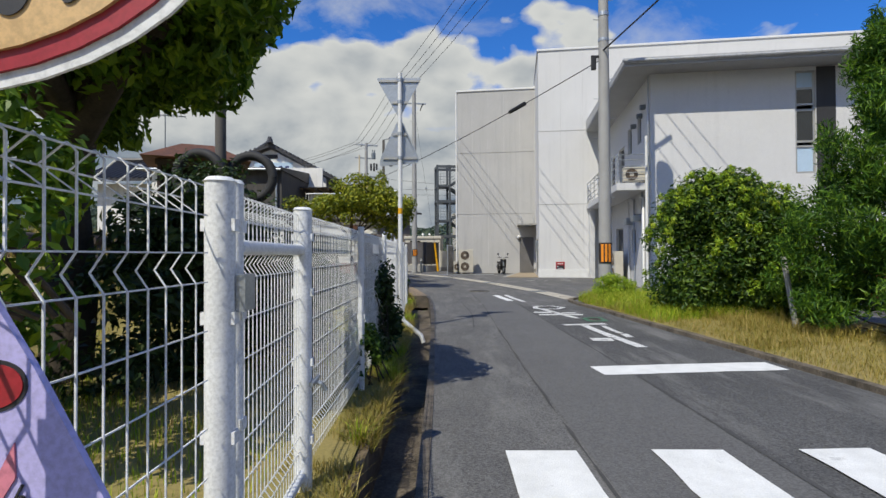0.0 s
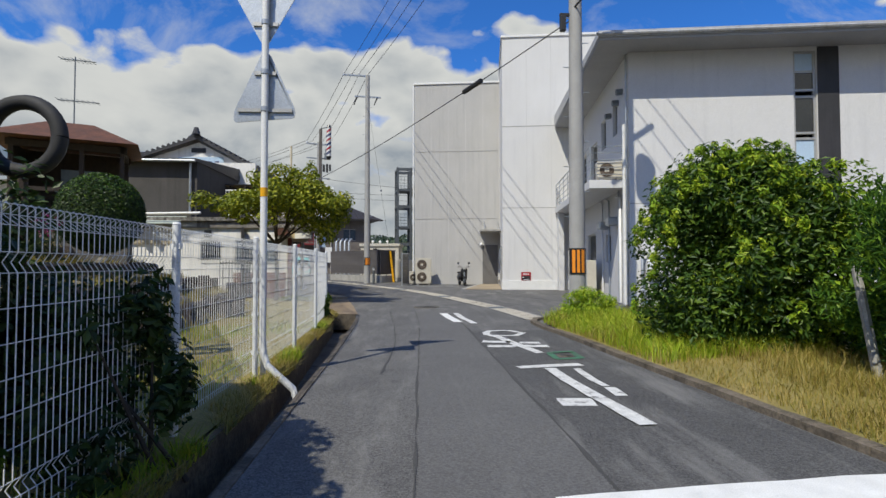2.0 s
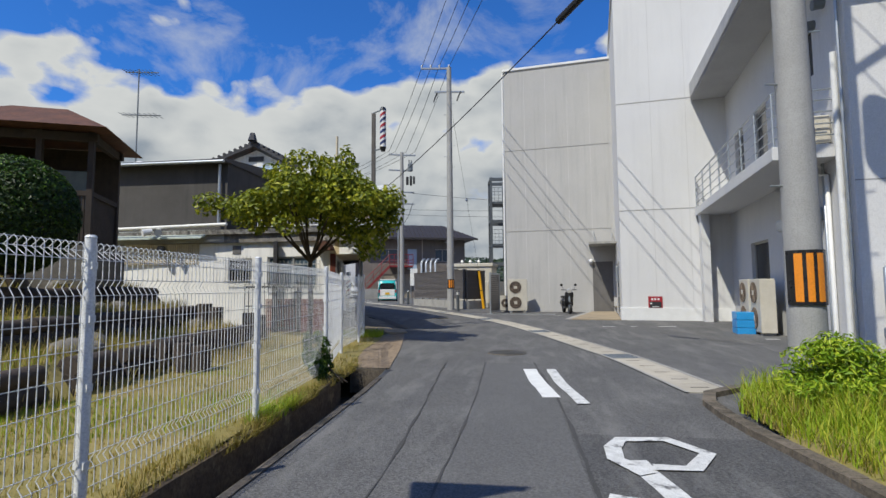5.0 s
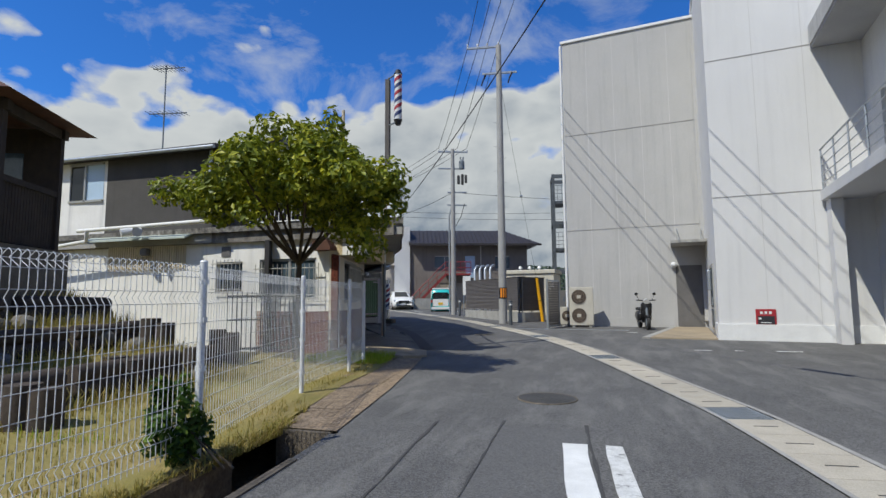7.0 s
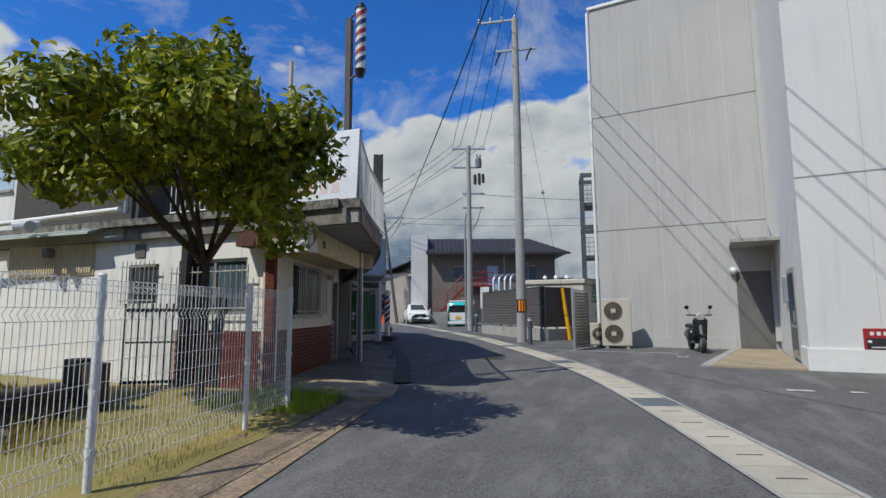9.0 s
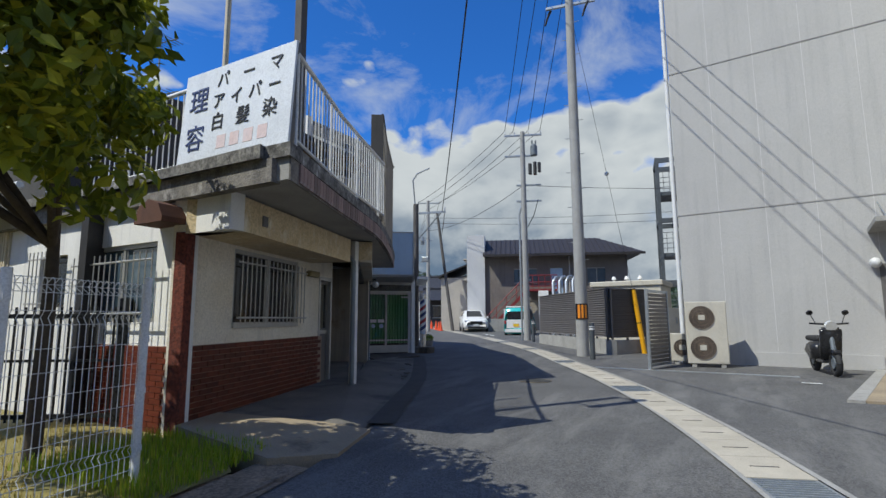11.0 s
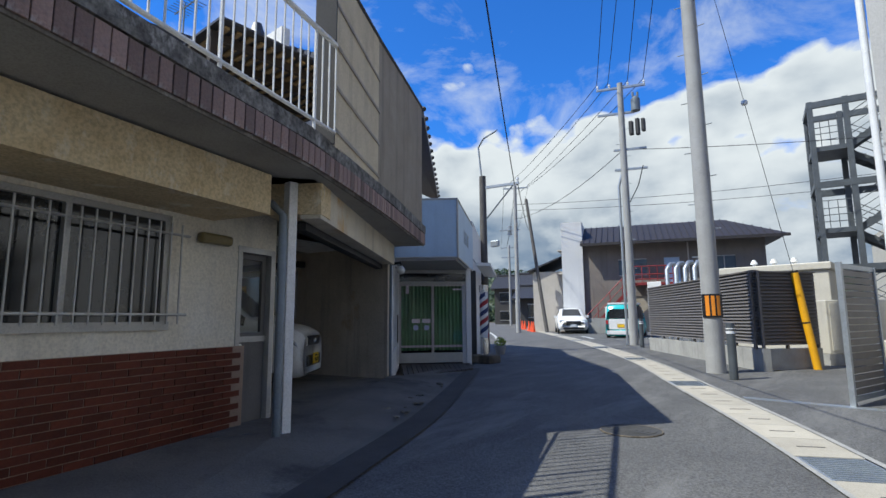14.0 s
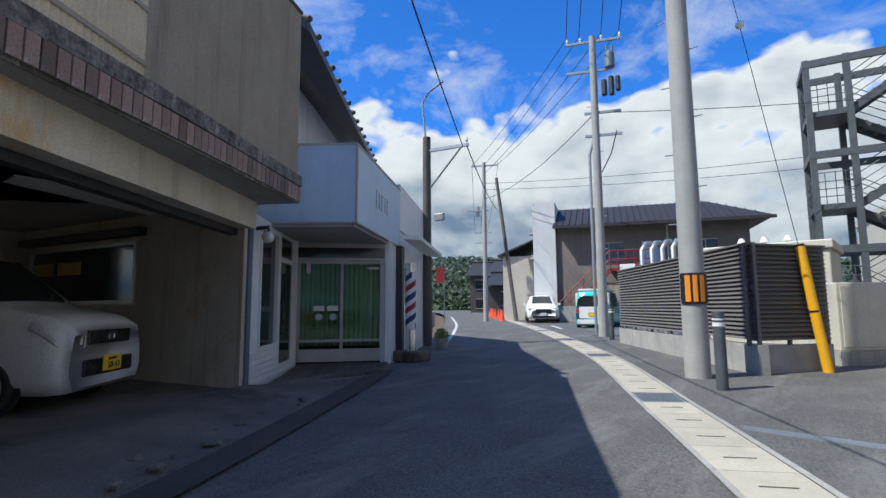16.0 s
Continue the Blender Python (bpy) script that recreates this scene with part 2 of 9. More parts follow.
white_mat = M("white_paint", (0.80, 0.80, 0.79), (0.72, 0.72, 0.71), 0.5, scale=4, bump=0.04)
cream_metal = M("cream_metal", (0.62, 0.58, 0.49), (0.54, 0.50, 0.42), 0.5, scale=3, bump=0.03, streak=0.2)
ac_grille = M("fan_grille", (0.30, 0.22, 0.16), (0.20, 0.15, 0.11), 0.6, scale=6)
fan_dark = M("fan_dark", (0.10, 0.075, 0.06), (0.06, 0.05, 0.04), 0.7)
louvre_mat = M("brown_louvre", (0.19, 0.17, 0.155), (0.155, 0.14, 0.13), 0.5, 0.2, scale=4, bump=0.04, vary=0.08)
blue_plastic = M("blue_plastic", (0.03, 0.33, 0.72), (0.02, 0.26, 0.6), 0.4, bump=0.02)
grass_soil = M("lawn_soil", (0.22, 0.195, 0.05), (0.31, 0.24, 0.09), 0.95, scale=0.8, bump=0.8, bscale=40, stain=(0.38, 0.28, 0.13), stain_at=0.58)
earth = M("earth", (0.19, 0.135, 0.075), (0.09, 0.064, 0.038), 0.95, scale=5, bump=1.0, bscale=30, stain=(0.33, 0.25, 0.14), stain_at=0.58, speck=0.55)
gravel_earth = M("gravelly_earth", (0.38, 0.285, 0.19), (0.22, 0.16, 0.105), 0.95, scale=5, bump=1.0, bscale=32, speck=0.5)
bark = M("bark", (0.085, 0.065, 0.048), (0.05, 0.04, 0.03), 0.95, scale=6, bump=0.8, bscale=30, streak=0.4)
log_mat = M("dark_log", (0.075, 0.055, 0.042), (0.045, 0.035, 0.028), 0.9, scale=4, bump=0.6, bscale=30)
stone_mat = M("garden_stone", (0.20, 0.18, 0.15), (0.12, 0.11, 0.095), 0.95, scale=3, bump=0.6, bscale=30)
leaf_bush = leaf_mat("bush_leaf", (0.018, 0.045, 0.008), (0.05, 0.11, 0.012), (0.15, 0.23, 0.02))
leaf_shoot = leaf_mat("bush_shoot", (0.13, 0.25, 0.018), (0.30, 0.43, 0.028), (0.50, 0.56, 0.05))
leaf_conifer = leaf_mat("conifer_leaf", (0.025, 0.075, 0.012), (0.075, 0.17, 0.018), (0.19, 0.32, 0.025))
leaf_tree = leaf_mat("dogwood_leaf", (0.09, 0.12, 0.012), (0.21, 0.25, 0.016), (0.46, 0.44, 0.035))
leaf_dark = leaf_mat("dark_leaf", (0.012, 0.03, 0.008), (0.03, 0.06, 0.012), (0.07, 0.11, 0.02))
leaf_lime = leaf_mat("maple_leaf", (0.05, 0.12, 0.01), (0.12, 0.22, 0.015), (0.28, 0.40, 0.03))
blade_green = leaf_mat("grass_blade", (0.17, 0.28, 0.015), (0.32, 0.42, 0.02), (0.50, 0.46, 0.06))
blade_dry = leaf_mat("dry_grass_blade", (0.20, 0.19, 0.03), (0.34, 0.27, 0.06), (0.46, 0.34, 0.12))
# distance haze is mixed into these dulled leaf greens
hazy_green = leaf_mat("hazy_wood", (0.035, 0.06, 0.04), (0.06, 0.09, 0.055), (0.09, 0.12, 0.065))
plaster_old = M("old_plaster", (0.84, 0.82, 0.78), (0.74, 0.72, 0.67), 0.9, scale=1.6, bump=0.35, bscale=55, streak=0.32, stain=(0.16, 0.15, 0.13), stain_at=0.67, speck=0.92)
plaster_room = M("cream_stucco", (0.86, 0.80, 0.68), (0.76, 0.68, 0.53), 0.9, scale=2, bump=0.9, bscale=38, streak=0.2, stain=(0.56, 0.45, 0.28), stain_at=0.63, speck=0.8)
beam_stucco = M("tan_stucco", (0.78, 0.64, 0.40), (0.64, 0.49, 0.28), 0.92, scale=5, bump=1.0, bscale=36, stain=(0.78, 0.73, 0.60), stain_at=0.56, speck=0.7)
slab_mat = M("stained_slab", (0.30, 0.275, 0.245), (0.10, 0.09, 0.08), 0.9, scale=4, bump=0.7, bscale=45, stain=(0.48, 0.46, 0.43), stain_at=0.57, streak=0.5, speck=0.65)
soffit_dark = M("painted_soffit", (0.40, 0.39, 0.37), (0.30, 0.29, 0.275), 0.9, scale=1.5)
brick_mat = M("brown_brick_tile", (0.15, 0.034, 0.016), (0.085, 0.02, 0.011), 0.55, scale=6, bump=0.4, bscale=60, vary=0.3, spec=0.25)
mortar = M("mortar", (0.40, 0.29, 0.22), (0.30, 0.21, 0.16), 0.95, bump=0.3)
fascia_tile = M("fascia_tile", (0.33, 0.20, 0.165), (0.21, 0.16, 0.14), 0.75, scale=6, bump=0.5, bscale=50, vary=0.4, stain=(0.46, 0.42, 0.38), stain_at=0.53, streak=0.4)
rail_white = M("railing_white", (0.86, 0.85, 0.81), (0.74, 0.72, 0.67), 0.6, scale=6, bump=0.1, stain=(0.34, 0.20, 0.10), stain_at=0.66)
garage_plaster = M("grimy_garage_plaster", (0.62, 0.55, 0.45), (0.46, 0.41, 0.33), 0.92, scale=1.4, bump=0.4, bscale=50, stain=(0.36, 0.24, 0.12), stain_at=0.56, streak=0.4)
ledge_mat = M("lichen_ledge", (0.34, 0.32, 0.285), (0.055, 0.05, 0.044), 0.92, scale=7, bump=1.0, bscale=30, streak=0.7, stain=(0.52, 0.50, 0.46), stain_at=0.58, speck=0.5)
corrugated = M("corrugated_brown", (0.40, 0.345, 0.27), (0.32, 0.27, 0.21), 0.7, scale=2, streak=0.35)
corrugated_pale = M("corrugated_cream", (0.74, 0.63, 0.44), (0.58, 0.49, 0.34), 0.6, scale=2, streak=0.3)
grey_metal_door = M("grey_door", (0.16, 0.15, 0.145), (0.12, 0.115, 0.11), 0.6, scale=2, streak=0.2)
alu = M("aluminium_frame", (0.52, 0.51, 0.48), (0.42, 0.41, 0.39), 0.45, 0.5, bump=0.03)
dark_glass = M("dark_window_glass", (0.025, 0.028, 0.03), (0.018, 0.02, 0.022), 0.06, bump=0, spec=0.8)
blue_glass = M("bluish_window_glass", (0.10, 0.14, 0.17), (0.06, 0.09, 0.12), 0.06, bump=0, spec=0.8)
clear_glass = glass_mat("clear_glass")
car_white = M("white_car_paint", (0.82, 0.82, 0.81), (0.78, 0.78, 0.77), 0.22, bump=0, spec=0.7)
van_teal = M("teal_car_paint", (0.04, 0.50, 0.50), (0.035, 0.45, 0.46), 0.25, bump=0, spec=0.7)
chrome = M("chrome", (0.75, 0.75, 0.76), None, 0.15, 1.0, bump=0)
lamp_glass = M("headlamp_glass", (0.78, 0.80, 0.82), (0.55, 0.57, 0.58), 0.10, 0.3, bump=0)
plate_yellow = M("number_plate_yellow", (0.85, 0.55, 0.02), None, 0.5, bump=0)
sign_white = M("sign_white", (0.80, 0.82, 0.84), (0.70, 0.72, 0.74), 0.5, scale=2, bump=0.03, streak=0.12)
ink_navy = M("ink_navy", (0.03, 0.05, 0.16), None, 0.6, bump=0)
ink_black = M("ink_black", (0.03, 0.03, 0.035), None, 0.6, bump=0)
ink_pink = M("faded_red_ink", (0.72, 0.52, 0.48), (0.74, 0.62, 0.60), 0.6, bump=0)
shop_blue = M("pale_blue_panel", (0.50, 0.64, 0.78), (0.44, 0.58, 0.73), 0.5, scale=1.5, bump=0.03, streak=0.15)
curtain_green = M("green_curtain", (0.16, 0.36, 0.14), (0.11, 0.27, 0.10), 0.9, scale=3, bump=0.1)
deck_mat = M("timber_deck", (0.12, 0.10, 0.085), (0.085, 0.072, 0.062), 0.85, scale=4, vary=0.18)
tile_roof = M("dark_roof_tile", (0.05, 0.05, 0.055), (0.035, 0.033, 0.036), 0.5, scale=4, vary=0.1)
brown_roof = M("brown_roof_metal", (0.045, 0.038, 0.036), (0.035, 0.03, 0.03), 0.55, scale=2)
house_wall = M("beige_render", (0.58, 0.53, 0.47), (0.48, 0.44, 0.39), 0.9, scale=1, streak=0.25)
# darker house render, the front wall's shade is in this colour
house_shaded = M("shaded_house_render", (0.24, 0.205, 0.18), (0.18, 0.155, 0.135), 0.9, scale=1, streak=0.3)
stair_steel = M("dark_stair_steel", (0.12, 0.135, 0.15), (0.085, 0.095, 0.105), 0.5, 0.3, scale=4, bump=0.05)
house_dark = M("dark_boarding", (0.085, 0.078, 0.072), (0.06, 0.055, 0.05), 0.85, scale=1, streak=0.25)
wood_dark = M("dark_timber", (0.06, 0.042, 0.032), (0.035, 0.027, 0.022), 0.85, scale=4, bump=0.3, streak=0.3)
rust_roof = M("rusty_sheet", (0.15, 0.06, 0.034), (0.08, 0.036, 0.024), 0.85, scale=2, streak=0.3)
red_steel = M("red_painted_steel", (0.30, 0.035, 0.035), (0.22, 0.03, 0.03), 0.5, bump=0.05)
beige_rust = M("rust_stained_beam", (0.72, 0.66, 0.54), (0.58, 0.51, 0.38), 0.85, scale=1.6, stain=(0.55, 0.30, 0.06), stain_at=0.53, streak=0.3)
cone_orange = M("cone_orange", (0.85, 0.10, 0.03), (0.75, 0.08, 0.02), 0.5, bump=0.02)
lavender = M("lavender_board", (0.52, 0.48, 0.80), (0.47, 0.43, 0.75), 0.5, scale=3, bump=0.02)
cream_board = M("cream_board", (0.72, 0.48, 0.22), (0.66, 0.42, 0.18), 0.5, scale=3, bump=0.02)
pink_ink = M("pink_ink", (0.75, 0.25, 0.33), None, 0.5, bump=0)
hill_mat = M("hill_ground", (0.03, 0.05, 0.02), (0.045, 0.065, 0.03), 0.95, scale=0.05, bump=0)

# ---- shaping ----


def zg(y):
    """Height of the road and the yards: level, then a slight rise."""
    return 0.01 * min(max(0.0, y - 18.0), 50.0)


def part(name, bm, material, parent=None, label="", smooth=False):
    me = bpy.data.meshes.new(name)
    bm.normal_update()
    bm.to_mesh(me)
    bm.free()
    if smooth:
        me.polygons.foreach_set("use_smooth", [True] * len(me.polygons))
    me.materials.append(material)
    ob = new(name, me)
    if parent:
        ob.parent = parent
    return tagged(ob, label)


def shared(name, me, m, parent):
    ob = new(name, me)
    ob.parent = parent
    ob.matrix_basis = m
    return ob


def raw(name, verts, faces, material, parent=None, label="", smooth=False):
    me = bpy.data.meshes.new(name)
    me.from_pydata(verts, [], faces)
    me.update()
    if smooth:
        me.polygons.foreach_set("use_smooth", [True] * len(me.polygons))
    me.materials.append(material)
    ob = new(name, me)
    if parent:
        ob.parent = parent
    return tagged(ob, label)


def thing(name, label, category, m=None, group="", kind=""):
    ob = new(name)
    ob.empty_display_size = 0.1
    if m is not None:
        ob.matrix_basis = m
    return tagged(ob, label, category, group, kind)


def struct(ob, label, category):
    return tagged(ob, label, category, kind="structure")


def box(bm, x0, y0, z0, x1, y1, z1, m=None, bevel=0.0):
    """A box between two corners, put through the matrix m."""
    r = bmesh.ops.create_cube(bm, size=1.0, matrix=Matrix.Translation(((x0 + x1) / 2, (y0 + y1) / 2, (z0 + z1) / 2)) @ Matrix.Diagonal((abs(x1 - x0), abs(y1 - y0), abs(z1 - z0), 1)))
    vs = r["verts"]
    if bevel:
        es = list({e for v in vs for e in v.link_edges})
        got = bmesh.ops.bevel(bm, geom=es, offset=bevel, segments=2, affect="EDGES", profile=0.5)
        vs = list({v for v in got["verts"]} | {v for v in vs if v.is_valid})
    if m is not None:
        bmesh.ops.transform(bm, matrix=m, verts=vs)
    return vs


def B(*boxes, m=None, bevel=0.0):
    bm = bmesh.new()
    for b in boxes:
        box(bm, *b, m=m, bevel=bevel)
    return bm


def tube(bm, pts, r, n=8, r2=None, caps=True):
    """A round bar along the points, tapering from r to r2."""
    pts = [Vector(p) for p in pts]
    r2 = r if r2 is None else r2
    rings = []
    for i, p in enumerate(pts):
        d = (pts[min(i + 1, len(pts) - 1)] - pts[max(i - 1, 0)]).normalized()
        a = d.orthogonal().normalized() if abs(d.z) < 0.99 else Vector((1, 0, 0)).cross(d).normalized()
        if i and rings:
            prev = (rings[-1][0].co - pts[i - 1])
            a = (prev - d * prev.dot(d)).normalized()
        b = d.cross(a)
        rr = r + (r2 - r) * i / max(len(pts) - 1, 1)
        rings.append([bm.verts.new(p + rr * (math.cos(k * 2 * math.pi / n) * a + math.sin(k * 2 * math.pi / n) * b)) for k in range(n)])
    for u, v in zip(rings, rings[1:]):
        for k in range(n):
            bm.faces.new((u[k], u[(k + 1) % n], v[(k + 1) % n], v[k]))
    if caps:
        bm.faces.new([bm.verts.new(v.co) for v in rings[0][::-1]])
        bm.faces.new([bm.verts.new(v.co) for v in rings[-1]])
    return bm


def T(*bars, n=8, r=0.02):
    """Bars (points, radius) joined into one mesh."""
    bm = bmesh.new()
    for b in bars:
        tube(bm, b[0], b[1] if len(b) > 1 else r, n, b[2] if len(b) > 2 else None)
    return bm


def prism(bm, poly, z0, z1, m=None):
    """A flat outline raised from z0 to z1; z1 may be a function of (x, y)."""
    f0 = z0 if callable(z0) else (lambda x, y: z0)
    f1 = z1 if callable(z1) else (lambda x, y: z1)
    lo = [bm.verts.new((x, y, f0(x, y))) for x, y in poly]
    hi = [bm.verts.new((x, y, f1(x, y))) for x, y in poly]
    n = len(poly)
    bm.faces.new(lo[::-1])
    bm.faces.new(hi)
    for i in range(n):
        bm.faces.new((lo[i], lo[(i + 1) % n], hi[(i + 1) % n], hi[i]))
    bmesh.ops.recalc_face_normals(bm, faces=bm.faces)
    if m is not None:
        bmesh.ops.transform(bm, matrix=m, verts=lo + hi)
    return bm


def P(poly, z0, z1, m=None):
    return prism(bmesh.new(), poly, z0, z1, m)


def along(p, q, z=0.0):
    """A frame at p: x runs to q, y to the left of that, z up."""
    d = Vector((q[0] - p[0], q[1] - p[1], 0)).normalized()
    m = Matrix(((d.x, -d.y, 0, p[0]), (d.y, d.x, 0, p[1]), (0, 0, 1, z), (0, 0, 0, 1)))
    return m


def dist(p, q):
    return math.hypot(q[0] - p[0], q[1] - p[1])


def wall_bm(length, z0, z1, thick, holes=(), m=None):
    """A wall from x 0 to length, y 0 to thick, with openings (x0, x1, z0, z1) cut right through."""
    xs = sorted({0.0, length, *[h[0] for h in holes], *[h[1] for h in holes]})
    zs = sorted({z0, z1, *[h[2] for h in holes], *[h[3] for h in holes]})
    bm = bmesh.new()
    solid = {}
    for i in range(len(xs) - 1):
        for k in range(len(zs) - 1):
            cx, cz = (xs[i] + xs[i + 1]) / 2, (zs[k] + zs[k + 1]) / 2
            solid[i, k] = not any(h[0] < cx < h[1] and h[2] < cz < h[3] for h in holes)
    vert = {}

    def v(x, y, z):
        key = (x, y, z)
        if key not in vert:
            vert[key] = bm.verts.new(key)
        return vert[key]

    for (i, k), s in solid.items():
        if not s:
            continue
        a, b, c, d = xs[i], xs[i + 1], zs[k], zs[k + 1]
        bm.faces.new((v(a, 0, c), v(b, 0, c), v(b, 0, d), v(a, 0, d)))
        bm.faces.new((v(a, thick, d), v(b, thick, d), v(b, thick, c), v(a, thick, c)))
        if not solid.get((i - 1, k)):
            bm.faces.new((v(a, thick, c), v(a, 0, c), v(a, 0, d), v(a, thick, d)))
        if not solid.get((i + 1, k)):
            bm.faces.new((v(b, 0, c), v(b, thick, c), v(b, thick, d), v(b, 0, d)))
        if not solid.get((i, k - 1)):
            bm.faces.new((v(a, 0, c), v(a, thick, c), v(b, thick, c), v(b, 0, c)))
        if not solid.get((i, k + 1)):
            bm.faces.new((v(a, 0, d), v(b, 0, d), v(b, thick, d), v(a, thick, d)))
    if m is not None:
        bmesh.ops.transform(bm, matrix=m, verts=bm.verts)
    return bm


def strip(left, right, lift=0.0, z=zg):
    """A ribbon of quads between two edges with as many points each, laid on the ground."""
    bm = bmesh.new()
    a = [bm.verts.new((x, y, z(y) + lift)) for x, y in left]
    b = [bm.verts.new((x, y, z(y) + lift)) for x, y in right]
    for i in range(len(a) - 1):
        bm.faces.new((a[i], b[i], b[i + 1], a[i + 1]))
    return bm


def at_y(line, y):
    """x of a line of (x, y) points at y, going on straight past its ends."""
    for (x0, y0), (x1, y1) in zip(line, line[1:]):
        if y <= y1:
            break
    return x0 + (x1 - x0) * (y - y0) / (y1 - y0)


def shift(line, d):
    """The line moved sideways by d to its right."""
    out = []
    for i, p in enumerate(line):
        a, b = line[max(i - 1, 0)], line[min(i + 1, len(line) - 1)]
        t = Vector((b[0] - a[0], b[1] - a[1])).normalized()
        out.append((p[0] + d * t.y, p[1] - d * t.x))
    return out


def refine(line, step):
    """Points along a smooth curve through the line, about step apart."""
    pts = [Vector((*p, 0)) for p in line]
    pts = [2 * pts[0] - pts[1], *pts, 2 * pts[-1] - pts[-2]]
    out = []
    for i in range(1, len(pts) - 2):
        a, b, c, d = pts[i - 1 : i + 3]
        n = max(1, round((c - b).length / step))
        ln = (c - b).length
        tb, tc_ = (c - a) * (ln / (ln + (b - a).length)), (d - b) * (ln / (ln + (d - c).length))
        for k in range(n):
            t = k / n
            q = (2 * t ** 3 - 3 * t * t + 1) * b + (t ** 3 - 2 * t * t + t) * tb + (3 * t * t - 2 * t ** 3) * c + (t ** 3 - t * t) * tc_
            out.append((q.x, q.y))
    out.append(tuple(pts[-2][:2]))
    return out


def leaves(name, clumps, count, size, material, parent=None, label="", seed=1, shell=0.45, droop=0.0, narrow=0.5):
    """A crown of separate pointed leaves, scattered in the outer part of clumps (x, y, z, rx, ry, rz)."""
    rng = np.random.default_rng(seed)
    c = np.array(clumps, float)
    vol = (c[:, 3] * c[:, 4] * c[:, 5]) ** 0.75
    pick = rng.choice(len(c), count, p=vol / vol.sum())
    d = rng.normal(size=(count, 3))
    d /= np.linalg.norm(d, axis=1)[:, None]
    r = shell + (1.08 - shell) * rng.random(count) ** 0.6
    centre = c[pick, :3] + d * c[pick, 3:] * r[:, None]
    face = d + np.array([0, 0, 0.45]) + rng.normal(size=(count, 3)) * 0.5
    face /= np.linalg.norm(face, axis=1)[:, None]
    out = d * 0.6 + rng.normal(size=(count, 3))
    out[:, 2] -= droop
    if narrow > 0.2:
        out -= face * np.sum(out * face, axis=1)[:, None] * 0.85
    out /= np.linalg.norm(out, axis=1)[:, None]
    side = np.cross(face, out)
    side /= np.linalg.norm(side, axis=1)[:, None] + 1e-6
    nrm = np.cross(out, side)
    s = size * (0.6 + 0.8 * rng.random(count))[:, None]
    v = np.stack([centre - out * s * 0.5, centre + side * s * narrow * 0.5 + nrm * s * 0.1, centre + out * s * 0.5, centre - side * s * narrow * 0.5 + nrm * s * 0.1], 1).reshape(-1, 3)
    k = np.arange(count) * 4
    f = np.stack([k, k + 1, k + 2, k, k + 2, k + 3], 1).reshape(-1, 3)
    return raw(name, v.tolist(), f.tolist(), material, parent, label)


def blades(name, spots, height, width, material, parent=None, label="", seed=2, lean=0.45):
    """Grass: one bent blade of two triangles and a tip at each spot (x, y, z)."""
    rng = np.random.default_rng(seed)
    p = np.array(spots, float)
    n = len(p)
    a = rng.random(n) * 2 * np.pi
    h = height * (0.45 + 0.9 * rng.random(n) ** 1.5)
    w = width * (0.6 + 0.8 * rng.random(n))
    l = lean * h * rng.random(n)
    dx, dy = np.cos(a), np.sin(a)
    side = np.stack([-dy * w / 2, dx * w / 2, np.zeros(n)], 1)
    mid = p + np.stack([dx * l * 0.3, dy * l * 0.3, h * 0.55], 1)
    tip = p + np.stack([dx * l, dy * l, h], 1)
    v = np.stack([p - side, p + side, mid + side * 0.7, mid - side * 0.7, tip], 1).reshape(-1, 3)
    k = np.arange(n) * 5
    f = [q for i in k for q in ((i, i + 1, i + 2, i + 3), (i + 3, i + 2, i + 4))]
    return raw(name, v.tolist(), f, material, parent, label)


def letters(name, text, size, m, material, parent, depth=0.004):
    """Words in the built-in font, as a mesh, lying in the x-y plane of m, centred."""
    cu = bpy.data.curves.new(name, "FONT")
    cu.body, cu.size, cu.align_x, cu.align_y, cu.extrude = text, size, "CENTER", "CENTER", depth
    tmp = bpy.data.objects.new("t", cu)
    scene.collection.objects.link(tmp)
    me = bpy.data.meshes.new_from_object(tmp.evaluated_get(bpy.context.evaluated_depsgraph_get()))
    bpy.data.objects.remove(tmp)
    me.materials.clear()
    me.materials.append(material)
    ob = new(name, me)
    ob.parent = parent
    ob.matrix_basis = m
    return ob

# ---- ground, road and yards ----
ROAD_L = refine([(-0.16, -40), (-0.16, 4), (-0.24, 10), (-0.31, 12.5), (-0.40, 14.6), (-0.55, 16.4), (-0.88, 18.6), (-1.25, 20.6), (-1.55, 22.0), (-1.95, 23.3), (-2.75, 25.2), (-3.55, 27.0), (-4.6, 28.9), (-6.35, 31.9), (-10.2, 38.0), (-16.5, 47.0), (-27, 61), (-45, 83), (-70, 112)], 1.0)
DRAIN_L = refine([(3.52, 14.9), (3.14, 17.8), (2.87, 18.9), (1.90, 22.5), (0.95, 25.4), (-0.35, 28.4), (-2.0, 31.6), (-4.0, 35.4), (-6.9, 40.0), (-11.0, 46.0), (-20.0, 58.0), (-40, 82)], 0.62)
KERB = refine([(4.05, -40), (4.05, 3.5), (3.86, 7.6), (3.73, 9.3), (3.57, 12.0), (3.42, 13.7), (3.62, 14.75), (4.6, 15.35), (7.3, 15.3)], 0.6)

SHEET = [-400, -150, -60, -20, 0, 10, 18, 24, 30, 38, 46, 56, 68, 100, 180, 400]
bm = bmesh.new()
cols = [-400, -120, -40, -12, 0, 12, 40, 120, 400]
